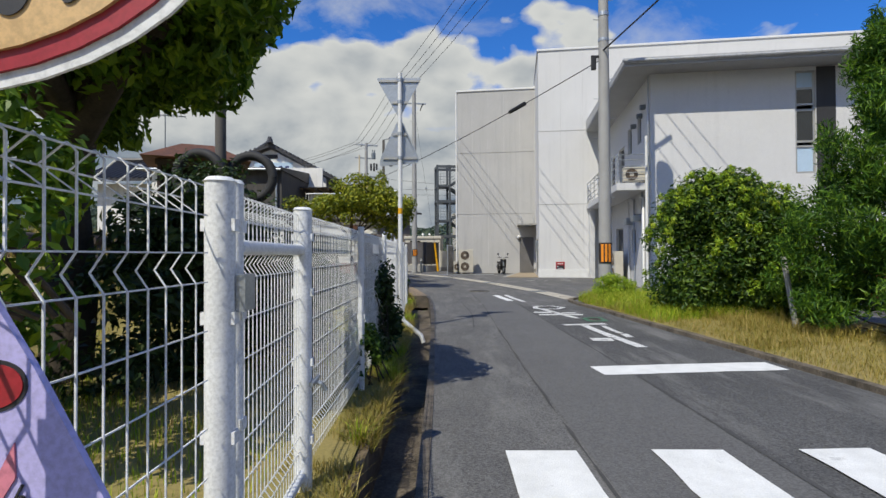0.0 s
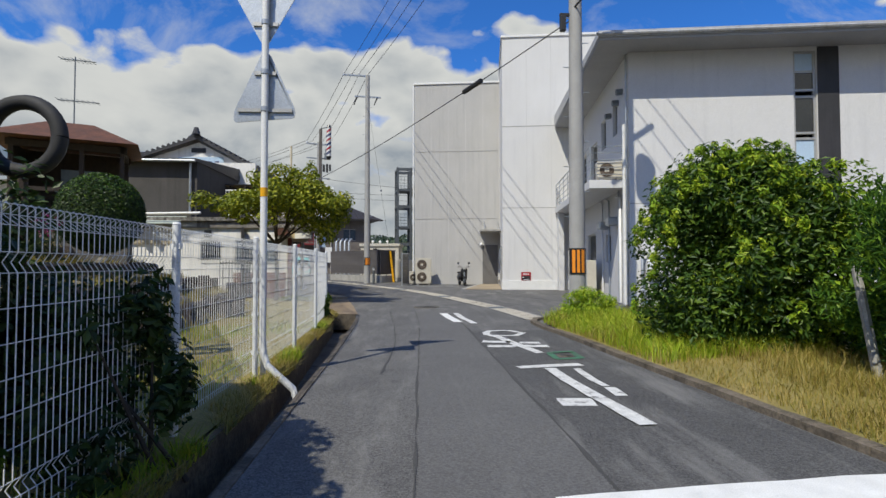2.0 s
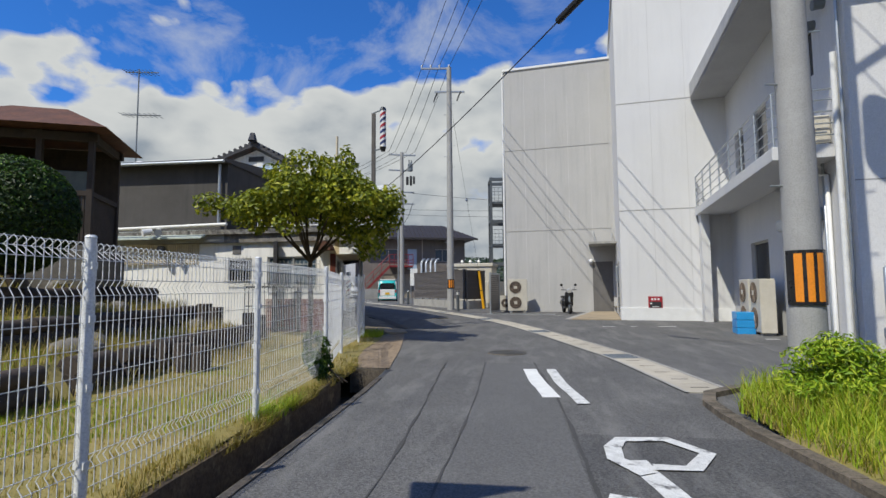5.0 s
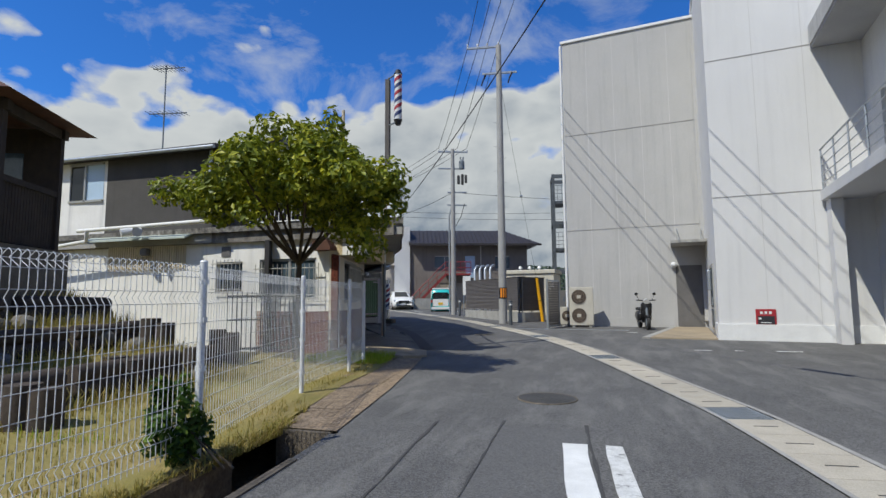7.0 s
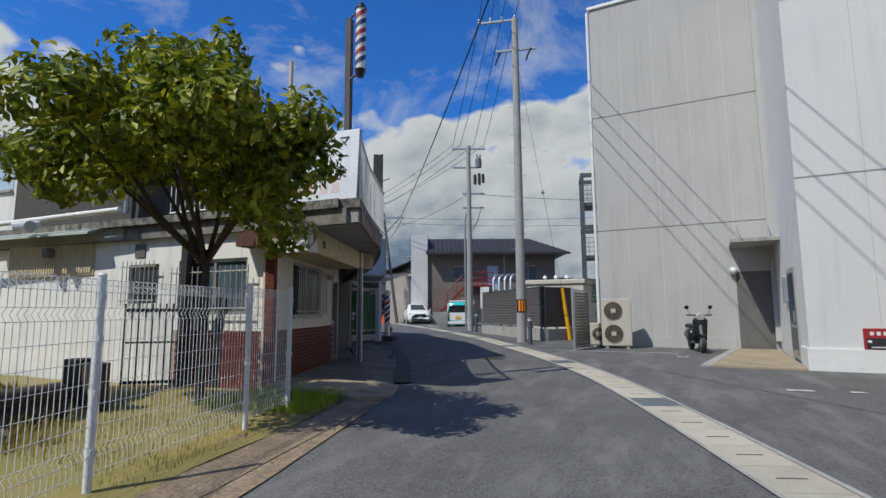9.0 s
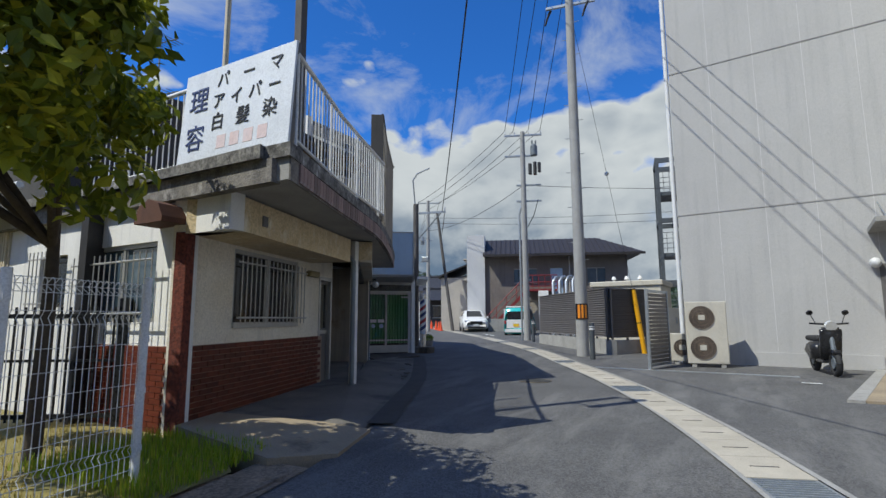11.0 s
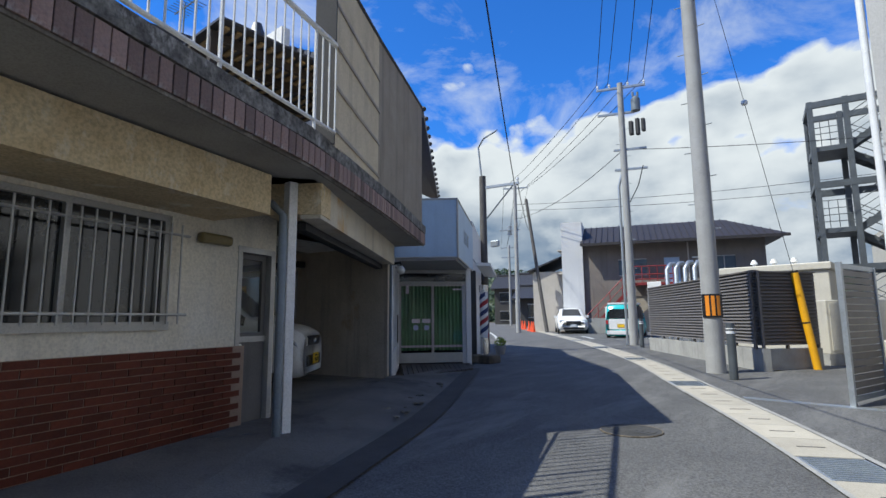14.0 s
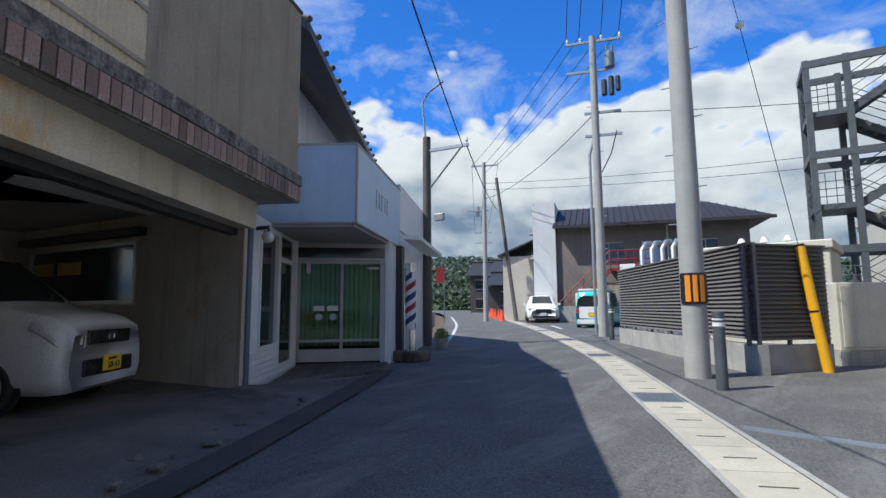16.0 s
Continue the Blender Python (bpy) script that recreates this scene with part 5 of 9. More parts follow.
# boxes behind the screen
eq = thing("equipment_cabin", "cream metal plant cabin behind the screen", "plant cabin", pose(-3.05, 41.6, 0.2, 0, 0, -5))
part("body", B((0, 0, 0, 2.85, 2.4, 2.42), bevel=0.03), cream_metal, eq)
part("roof", B((-0.08, -0.08, 2.42, 2.93, 2.48, 2.64), bevel=0.03), cream_metal, eq)
for x in (0.4, 0.95):
    part("vent", B((x, -0.02, 2.05, x + 0.28, 0.0, 2.28)), dark_glass, eq)
eq = thing("switch_cabinet", "beige metal switch cabinet on a plinth", "cabinet", pose(-0.17, 36.73, 0.18, 0, 0, 38))
part("plinth", B((-0.05, -0.05, -0.1, 1.95, 0.85, 0.25)), concrete, eq)
part("body", B((0, 0, 0.25, 1.9, 0.8, 1.42), bevel=0.02), cream_metal, eq)
part("door", B((0.06, -0.02, 0.32, 0.92, -0.002, 1.36), (0.97, -0.02, 0.32, 1.84, -0.002, 1.36), bevel=0.005), cream_metal, eq)
part("handle", B((0.84, -0.05, 0.9, 0.89, -0.02, 1.1)), steel_galv, eq)
pip = thing("pipe_riser", "group of insulated silver pipes behind the screen", "pipes")
for i in range(4):
    x, y = -4.9 + i * 0.33, 42.0 - 0.1 * i
    part("pipe", T(([(x, y, 0.2), (x, y, 2.95), (x + 0.08, y + 0.15, 3.15), (x + 0.1, y + 0.6, 3.2)], 0.075), n=12), steel_galv, pip, smooth=True)
for i in range(3):
    v = thing("roof_vent", "small white domed vent on the cabin", "vent", pose(-2.2 + i * 0.55, 42.2, 2.84), group="vents on the cabin")
    part("stem", T(([(0, 0, 0), (0, 0, 0.16)], 0.05), n=8), white_mat, v)
    part("hood", T(([(0, 0, 0.12), (0, 0, 0.26)], 0.12, 0.05), n=12), white_mat, v)

# gate leaf beside the outdoor units
gt = thing("louvre_gate", "grey louvred metal gate leaf standing open", "gate", along((0.28, 30.85), (0.62, 31.95), 0.13))
part("stile", B((-0.03, -0.03, 0.0, 0.03, 0.03, 1.80), (1.12, -0.03, 0.05, 1.17, 0.03, 1.78), (0, -0.02, 1.72, 1.15, 0.02, 1.78), (0, -0.02, 0.06, 1.15, 0.02, 0.12)), steel_galv, gt)
for k in range(18):
    part("slat", B((0.03, -0.012, 0.13 + k * 0.088, 1.12, 0.012, 0.205 + k * 0.088), bevel=0.004), louvre_mat, gt)


# ---- outdoor units ----
def outdoor_unit(m, label, w=0.86, d=0.34, h=1.42, fans=2, group=""):
    th = thing("outdoor_unit", label, "air conditioner", m, group)
    part("body", B((0, 0, 0.08, w, d, h), bevel=0.015), cream_metal, th)
    part("foot", B((0.08, 0.02, 0, 0.18, d - 0.02, 0.08), (w - 0.18, 0.02, 0, w - 0.08, d - 0.02, 0.08)), concrete, th)
    side = 0.25 if w > 0.7 else 0.15
    fw = w - side
    for k in range(fans):
        cz = 0.10 + (h - 0.12) * (k + 0.5) / fans
        r = min(fw / 2 - 0.04, (h - 0.12) / fans / 2 - 0.03)
        cx = 0.03 + fw / 2
        bm = bmesh.new()
        bmesh.ops.create_cone(bm, cap_ends=True, segments=28, radius1=r, radius2=r, depth=0.02, matrix=Matrix.Translation((cx, -0.002, cz)) @ Matrix.Rotation(math.pi / 2, 4, "X"))
        fan = part("fan_opening", bm, fan_dark, th, "brown fan opening")
        bm = bmesh.new()
        for i in range(28):
            a = i * 2 * math.pi / 28
            tube(bm, [(cx + 0.07 * math.cos(a), -0.018, cz + 0.07 * math.sin(a)), (cx + r * math.cos(a + 0.25), -0.018, cz + r * math.sin(a + 0.25))], 0.004, 4)
        for rr in (r, r * 0.7, r * 0.42):
            tube(bm, [(cx + rr * math.cos(t * math.pi / 12), -0.018, cz + rr * math.sin(t * math.pi / 12)) for t in range(25)], 0.004, 4)
        part("grille", bm, ac_grille, fan)
        part("hub", B((cx - 0.07, -0.028, cz - 0.06, cx + 0.07, -0.016, cz + 0.06), bevel=0.005), cream_metal, fan)
    part("side_panel", B((w - side + 0.02, -0.006, 0.12, w - 0.02, 0.0, h - 0.05)), cream_metal, th)
    return th


outdoor_unit(along((1.02, 31.78), (1.88, 31.86), 0.14), "cream outdoor unit with two stacked brown fans", h=1.5)
outdoor_unit(along((0.62, 32.35), (1.02, 32.4), 0.14), "small cream outdoor unit beside the gate", w=0.62, h=0.75, d=0.3, fans=1)
for i, (v0, lab) in enumerate(((-3.2, 0), (-4.2, 0))):
    m = HM @ Matrix(((0, 1, 0, 2.95), (-1, 0, 0, v0), (0, 0, 1, 0.03), (0, 0, 0, 1)))
    outdoor_unit(m, "cream outdoor unit with two fans against the wing", h=1.4, group="outdoor units by the wing")
outdoor_unit(HM @ Matrix(((1, 0, 0, 2.75), (0, 1, 0, WV + 0.75), (0, 0, 1, 3.92), (0, 0, 0, 1))), "white outdoor unit on the balcony", w=0.78, d=0.3, h=0.62, fans=1)
for v0, z in ((-5.6, 2.5), (-6.9, 2.55)):
    hd = thing("vent_hood", "grey stainless vent hood on the wing wall", "vent hood", HM @ pose(WU - 0.36, v0, z))
    part("hood", B((0, -0.5, 0, 0.36, 0, 0.28), bevel=0.06), steel_galv, hd)
for v0, z in ((-7.4, 6.55), (-7.9, 6.75), (-6.4, 6.4)):
    hd = thing("wall_vent", "dark cowl vent high on the wing wall", "vent", HM @ pose(WU - 0.2, v0, z))
    part("cowl", T(([(0, 0, 0), (0.2, 0, 0.02)], 0.10), n=12), steel_grey, hd, smooth=True)
pp = thing("pipe_run", "bundle of white and grey pipes down the wing wall", "pipes", HM)
for k, (v0, z1, r_) in enumerate(((-7.55, 4.6, 0.03), (-7.7, 3.4, 0.045), (-6.2, 3.5, 0.03), (-5.2, 3.5, 0.03))):
    part("pipe", T(([(WU - 0.06, v0, 0.05), (WU - 0.06, v0, z1), (WU - 0.06, v0 + 0.5, z1 + 0.1)], r_), n=8), white_mat if k % 2 else steel_galv, pp, smooth=True)
bx_ = thing("crate_stack", "stack of bright blue plastic crates", "crate", pose(7.0, 22.5, 0.0, 0, 0, -8))
for k in range(3):
    part("crate", B((0, 0, 0.2 * k, 0.42, 0.5, 0.2 * k + 0.19), bevel=0.01), blue_plastic, bx_)
gmt = thing("gas_meter", "pale grey gas meter with pipes on the wing wall", "gas meter", HM @ Matrix.Translation((WU, WV, 0)))
part("body", B((0.42, -0.30, 0.98, 0.98, -0.04, 1.42), bevel=0.05), white_mat, gmt)
part("dial", B((0.72, -0.31, 1.25, 0.92, -0.30, 1.34)), ink_black, gmt)
part("pipe", T(([(0.3, -0.15, 0.03), (0.3, -0.15, 1.55), (0.42, -0.15, 1.62), (0.5, -0.15, 1.55), (0.5, -0.15, 1.42)], 0.045), ([(0.88, -0.15, 0.03), (0.88, -0.15, 0.98)], 0.05), ([(0.88, -0.15, 1.42), (0.88, -0.15, 1.6), (0.88, -0.02, 1.65)], 0.04), n=10), steel_galv, gmt, smooth=True)
part("regulator", B((0.78, -0.22, 1.62, 1.0, -0.06, 1.82), (0.22, -0.22, 0.35, 0.38, -0.08, 0.55), bevel=0.04), steel_galv, gmt)

# scooter by the entrance
sco = thing("scooter", "parked black motor scooter on its stand", "scooter", along((3.50, 31.9), (3.62, 31.0), 0.13) @ pose(-0.1, 0, 0))
for x, r_ in ((0.0, 0.25), (1.18, 0.25)):
    bm = bmesh.new()
    tube(bm, [(x + 0.19 * math.cos(a * math.pi / 12), 0, 0.25 + 0.19 * math.sin(a * math.pi / 12)) for a in range(25)], 0.058, 8)
    whl = part("wheel", bm, rubber, sco, smooth=True)
    part("hub", T(([(x, -0.05, 0.25), (x, 0.05, 0.25)], 0.10), n=14), steel_grey, whl)
bm = bmesh.new()
prism(bm, [(-0.18, 0.42), (0.05, 0.62), (0.62, 0.66), (0.70, 0.50), (0.62, 0.26), (0.18, 0.24), (-0.02, 0.36)], -0.16, 0.16, Matrix(((1, 0, 0, 0), (0, 0, 1, 0), (0, 1, 0, 0), (0, 0, 0, 1))))
bmesh.ops.bevel(bm, geom=bm.edges[:], offset=0.04, segments=3, affect="EDGES")
part("rear_body", bm, black_gloss, sco, smooth=True)
part("footboard", B((0.55, -0.15, 0.24, 0.98, 0.15, 0.31), bevel=0.02), black_gloss, sco)
bm = bmesh.new()
prism(bm, [(0.88, 0.28), (0.98, 0.28), (1.14, 0.85), (1.10, 0.95), (0.98, 0.93)], -0.18, 0.18, Matrix(((1, 0, 0, 0), (0, 0, 1, 0), (0, 1, 0, 0), (0, 0, 0, 1))))
bmesh.ops.bevel(bm, geom=bm.edges[:], offset=0.04, segments=3, affect="EDGES")
part("leg_shield", bm, black_gloss, sco, smooth=True)
part("seat", B((-0.12, -0.13, 0.64, 0.58, 0.13, 0.76), bevel=0.05), rubber, sco, "black padded seat")
part("fork", T(([(1.18, 0, 0.25), (1.02, 0, 1.0)], 0.045), n=8), steel_grey, sco)
part("front_mudguard", B((0.98, -0.07, 0.42, 1.36, 0.07, 0.52), bevel=0.04), black_gloss, sco)
part("handlebar", T(([(1.0, -0.33, 1.02), (1.02, 0, 1.0), (1.0, 0.33, 1.02)], 0.018), n=8), black_gloss, sco)
part("headlamp", T(([(1.06, 0, 0.98), (1.14, 0, 0.96)], 0.10), n=14), lamp_glass, sco)
for s in (-1, 1):
    part("mirror", T(([(1.0, s * 0.22, 1.02), (0.98, s * 0.30, 1.22)], 0.008), ([(0.98, s * 0.30, 1.22), (0.96, s * 0.30, 1.24)], 0.06), n=8), black_gloss, sco)

# ---- outside stair ----
stt = thing("fire_stair", "grey steel outside stair with mesh landings", "fire escape stair", along((-0.45, 46.3), (3.0, 46.75), 0.0))
for x, y in ((0, 0), (0, 1.7), (3.4, 0), (3.4, 1.7), (1.1, 0), (1.1, 1.7)):
    part("column", B((x - 0.09, y - 0.09, 0, x + 0.09, y + 0.09, 9.45)), stair_steel, stt)
for k, z in enumerate((2.9, 6.05, 9.2)):
    part("beam", B((-0.1, -0.1, z - 0.02, 3.5, 0.02, z + 0.22), (-0.1, 1.68, z - 0.02, 3.5, 1.8, z + 0.22), (-0.1, 0, z, 0.02, 1.7, z + 0.2)), stair_steel, stt)
for k, z in enumerate((1.4, 4.5, 7.65)):
    part("landing", B((-0.05, 0, z - 0.18, 1.15, 1.7, z)), stair_steel, stt)
    part("landing_rail", T(*[([(-0.02, 0.02, z + h), (1.1, 0.02, z + h)], 0.016) for h in (0.25, 0.5, 0.75, 1.05)], *[([(-0.02, 0.02, z + h), (-0.02, 1.68, z + h)], 0.016) for h in (0.25, 0.5, 0.75, 1.05)], *[([(x, 0.02, z), (x, 0.02, z + 1.05)], 0.014) for x in (-0.02, 0.27, 0.55, 0.83, 1.1)], n=5), stair_steel, stt)
    for d, y0 in ((1, 0.05), (-1, 0.9)):
        z1 = z + d * 1.55
        part("stringer", P([(1.1, z - 0.22), (3.5, z1 - 0.22), (3.5, z1 + 0.06), (1.1, z + 0.06)], -y0 - 0.05, -y0, Matrix(((1, 0, 0, 0), (0, 0, -1, 0), (0, 1, 0, 0), (0, 0, 0, 1)))), stair_steel, stt)
        part("stringer", P([(1.1, z - 0.22), (3.5, z1 - 0.22), (3.5, z1 + 0.06), (1.1, z + 0.06)], -y0 - 0.75, -y0 - 0.70, Matrix(((1, 0, 0, 0), (0, 0, -1, 0), (0, 1, 0, 0), (0, 0, 0, 1)))), stair_steel, stt)
        part("stair_rail", T(*[([(1.1, y0, z + h), (3.5, y0, z1 + h)], 0.016) for h in (0.3, 0.6, 0.9, 1.1)], n=5), stair_steel, stt)
        for i in range(8):
            f = (i + 0.5) / 8
            part("tread", B((1.1 + 2.4 * f - 0.13, y0, z + (z1 - z) * f - 0.02, 1.1 + 2.4 * f + 0.13, y0 + 0.72, z + (z1 - z) * f + 0.02)), stair_steel, stt)

# ---- barber's house ----
RA, RB = (-3.52, 22.02), (-4.52, 25.42)
FM = along(RA, RB)
RL = dist(RA, RB)
SM = along((-12.6, 22.30), RA)
SL = dist((-12.6, 22.30), RA)
barber = thing("barber_house", "two-storey barber's house with a stained concrete balcony over the lane", "house")
WIN = (0.92, 2.66, 1.19, 2.18)
part("front_wall", wall_bm(4.03, 0.0, 2.62, 0.16, [WIN, (3.50, 3.97, 0.1, 1.98)], FM), plaster_room, barber, "cream stucco wall")
SW = (SL - 2.02, SL - 0.52, 1.25, 2.18)
SW2 = (SL - 3.25, SL - 2.5, 1.45, 2.15)
part("south_wall", wall_bm(SL - 0.01, 0.0, 2.62, 0.16, [SW, SW2], SM), plaster_old, barber, "stained white plaster wall")
# black board behind the window, room darkness given by its colour
part("inner_wall", B((0.3, 1.6, 0.0, 2.4, 1.7, 2.6), m=FM), dark_panel_and_rooms, barber)
part("upstand_corner", B((-0.02, -0.03, 0.0, 0.115, 0.12, 2.24), m=FM, bevel=0.008), M("rough_red_brick", (0.24, 0.055, 0.03), (0.10, 0.028, 0.018), 0.92, scale=16, bump=1.0, bscale=26, speck=0.45), barber, "corner pier faced with rough red brick")
part("beam", B((-0.02, -0.70, 2.22, 3.12, 0.0, 2.60), m=FM), beam_stucco, barber, "tan stucco beam")
part("beam_end", B((SL - 0.02, 0.02, 2.22, SL + 0.68, 0.2, 2.62), m=SM), plaster_old, barber)
part("beam_vent", B((0.35, -0.72, 2.34, 0.45, -0.70, 2.46), m=FM), grey_metal_door, barber)
# window with sliding panes and an iron grille
wf = part("window_frame", B((WIN[0], 0.02, WIN[2], WIN[0] + 0.05, 0.12, WIN[3]), (WIN[1] - 0.05, 0.02, WIN[2], WIN[1], 0.12, WIN[3]), (WIN[0], 0.02, WIN[3] - 0.05, WIN[1], 0.12, WIN[3]), (WIN[0], -0.03, WIN[2] - 0.02, WIN[1], 0.12, WIN[2] + 0.05), (1.77, 0.03, WIN[2], 1.82, 0.1, WIN[3]), m=FM), alu, barber, "aluminium sliding window frame")
part("pane", B((WIN[0] + 0.05, 0.07, WIN[2] + 0.05, 1.77, 0.078, WIN[3] - 0.05), m=FM), dark_glass, wf)
part("pane", B((1.82, 0.05, WIN[2] + 0.05, WIN[1] - 0.05, 0.058, WIN[3] - 0.05), m=FM), dark_glass, wf)
gr = part("grille_rail", T(*[([FM @ Vector((WIN[0] - 0.06, -0.11, z)), FM @ Vector((WIN[1] + 0.10, -0.11, z))], 0.013) for z in (1.30, 2.0)], n=6), alu, barber, "grey iron window grille")
for i in range(17):
    x = WIN[0] + 0.01 + i * 0.109
    part("grille_bar", T(([FM @ Vector((x, -0.115, 1.22)), FM @ Vector((x, -0.115, 2.09))], 0.0085), n=6), alu, gr)
wf = part("window_frame", B((SW[0], 0.03, SW[2], SW[0] + 0.05, 0.12, SW[3]), (SW[1] - 0.05, 0.03, SW[2], SW[1], 0.12, SW[3]), (SW[0], 0.03, SW[3] - 0.05, SW[1], 0.12, SW[3]), (SW[0], 0.03, SW[2], SW[1], 0.12, SW[2] + 0.05), ((SW[0] + SW[1]) / 2, 0.04, SW[2], (SW[0] + SW[1]) / 2 + 0.05, 0.1, SW[3]), m=SM), alu, barber)
part("pane", B((SW[0] + 0.05, 0.07, SW[2] + 0.05, SW[1] - 0.05, 0.078, SW[3] - 0.05), m=SM), blue_glass, wf)
gr = part("grille_rail", T(*[([SM @ Vector((SW[0] - 0.05, -0.14, z)), SM @ Vector((SW[1] + 0.15, -0.14, z))], 0.013) for z in (1.35, 1.95)], n=6), alu, barber)
for i in range(15):
    part("grille_bar", T(([SM @ Vector((SW[0] + i * 0.118, -0.145, 1.2)), SM @ Vector((SW[0] + i * 0.118, -0.145, 2.05))], 0.0085), n=6), alu, gr)
part("pane", B((SW2[0] + 0.03, 0.07, SW2[2] + 0.03, SW2[1] - 0.03, 0.08, SW2[3] - 0.03), m=SM), dark_glass, barber)
gr = part("grille_rail", T(*[([SM @ Vector((SW2[0] - 0.05, -0.12, z)), SM @ Vector((SW2[1] + 0.05, -0.12, z))], 0.012) for z in (1.5, 2.1)], n=6), alu, barber)
for i in range(8):
    part("grille_bar", T(([SM @ Vector((SW2[0] + i * 0.11, -0.125, 1.4)), SM @ Vector((SW2[0] + i * 0.11, -0.125, 2.2))], 0.008), n=6), alu, gr)
part("wall_vent", B((SL - 3.1, -0.02, 2.28, SL - 2.85, 0.0, 2.52), m=SM), grey_metal_door, barber)
# hood lamp on the corner
hood = bmesh.new()
prism(hood, [(0, 2.30), (0.5, 2.30), (0.5, 2.36), (0.42, 2.50), (0.25, 2.56), (0.08, 2.50), (0, 2.36)], 0.0, 0.30, SM @ Matrix.Translation((SL - 0.50, 0, 0.02)) @ Matrix(((1, 0, 0, 0), (0, 0, -1, 0), (0, 1, 0, 0), (0, 0, 0, 1))))
part("window_hood", hood, rust_roof, barber, "small brown curved metal hood")
# side door with a glazed top
dr = part("door", B((3.52, 0.06, 0.12, 3.95, 0.10, 1.12), (3.52, 0.06, 1.90, 3.95, 0.10, 1.96), (3.52, 0.06, 1.12, 3.58, 0.10, 1.90), (3.89, 0.06, 1.12, 3.95, 0.10, 1.90), m=FM), grey_metal_door, barber, "grey metal side door with a glazed top, closed")
part("door_frame", B((3.46, -0.01, 0.08, 3.52, 0.14, 2.02), (3.95, -0.01, 0.08, 4.01, 0.14, 2.02), (3.46, -0.01, 1.96, 4.01, 0.14, 2.02), (3.52, 0.04, 1.02, 3.95, 0.07, 1.08), m=FM), alu, dr)
part("pane", B((3.58, 0.075, 1.12, 3.89, 0.083, 1.90), m=FM), clear_glass, dr)
part("door_handle", T(([FM @ Vector((3.56, 0.02, 0.98)), FM @ Vector((3.56, 0.05, 0.98))], 0.03), n=10), chrome, dr)
part("step", B((3.2, -0.35, 0.0, 4.1, 0.06, 0.14), m=FM, bevel=0.01), concrete_old, barber)
part("wall_lamp", B((2.92, -0.10, 1.98, 3.30, 0.0, 2.08), m=FM, bevel=0.03), M("yellowed_lamp", (0.26, 0.20, 0.08), None, 0.4), barber, "yellowed oval wall lamp")
# brick facing
brick_bm = B((0.004, 0.004, 0.004, 0.214, 0.014, 0.058))
brick_me = bpy.data.meshes.new("brick")
brick_bm.to_mesh(brick_me)
brick_bm.free()
brick_me.materials.append(brick_mat)
half_bm = B((0.004, 0.004, 0.004, 0.104, 0.014, 0.058))
half_me = bpy.data.meshes.new("half_brick")
half_bm.to_mesh(half_me)
half_bm.free()
half_me.materials.append(brick_mat)
bed = part("brick_bed", B((0.1, -0.02, 0.0, 3.58, -0.004, 0.99), m=FM), mortar, barber, "brown brick facing below the window")
for k in range(15):
    x = 0.12 + (0.0 if k % 2 else -0.0)
    first = k % 2
    if first:
        shared("brick", half_me, FM @ Matrix.Translation((x, -0.033, 0.06 + 0.062 * k)), bed)
        x += 0.11
    while x < 3.37:
        shared("brick", brick_me, FM @ Matrix.Translation((x, -0.033, 0.06 + 0.062 * k)), bed)
        x += 0.22
bed2 = part("brick_bed", B((SL - 2.05, -0.02, 0.0, SL - 0.1, -0.004, 0.99), m=SM), mortar, barber, "brown brick facing below the window")
bm = bmesh.new()
for k in range(15):
    x = SL - 0.12 - (0.11 if k % 2 else 0.0)
    while x > SL - 1.8:
        box(bm, x - 0.21, -0.031, 0.06 + 0.062 * k, x, -0.019, 0.115 + 0.062 * k, m=SM)
        x -= 0.22
tagged(part("brick_facing", bm, brick_mat, bed2), kind="stuff")
# balcony slab, ledge and tiled edge
EDGE = [(-1.96, 21.94), (-2.62, 23.55), (-3.32, 25.35), (-4.55, 27.60), (-5.85, 29.78)]
slab_poly = [(-12.6, 22.12), *EDGE, (-7.3, 29.0), (-8.8, 27.0), (-12.6, 26.5)]
part("balcony_slab", P(slab_poly, 2.62, 2.84), soffit_dark, barber, "grey balcony slab")
ledge = shift(EDGE, 0.05)
part("ledge", P([(-12.6, 22.06), (ledge[0][0], ledge[0][1] - 0.06), *ledge[1:], *shift(EDGE, -0.3)[::-1], (-12.6, 22.4)], 2.84, 2.98), ledge_mat, barber, "black-stained concrete ledge")
part("south_fascia", B((0.0, -0.10, 2.60, SL + 1.4, 0.02, 2.84), m=SM), slab_mat, barber)
tile_edge = refine(EDGE, 0.105)
tile_bm = B((0.003, -0.022, 0.0, 0.098, 0.0, 0.20), bevel=0.004)
tile_me = bpy.data.meshes.new("fascia_tile")
tile_bm.to_mesh(tile_me)
tile_bm.free()
tile_me.materials.append(fascia_tile)
tb = part("fascia_bed", P([*EDGE, *shift(EDGE, 0.018)[::-1]], 2.61, 2.84), slab_mat, barber, "row of reddish-brown tiles along the slab edge")
for a, b in zip(tile_edge, tile_edge[1:]):
    if a[1] > 22.05:
        shared("tile", tile_me, along(shift([a, b], 0.018)[0], shift([a, b], 0.018)[1], 2.63), tb)
# white railing
RAIL = [(-2.02, 22.08), (-2.66, 23.6), (-3.38, 25.66)]
SRAIL = [(-3.72, 22.10), (-5.9, 22.16)]


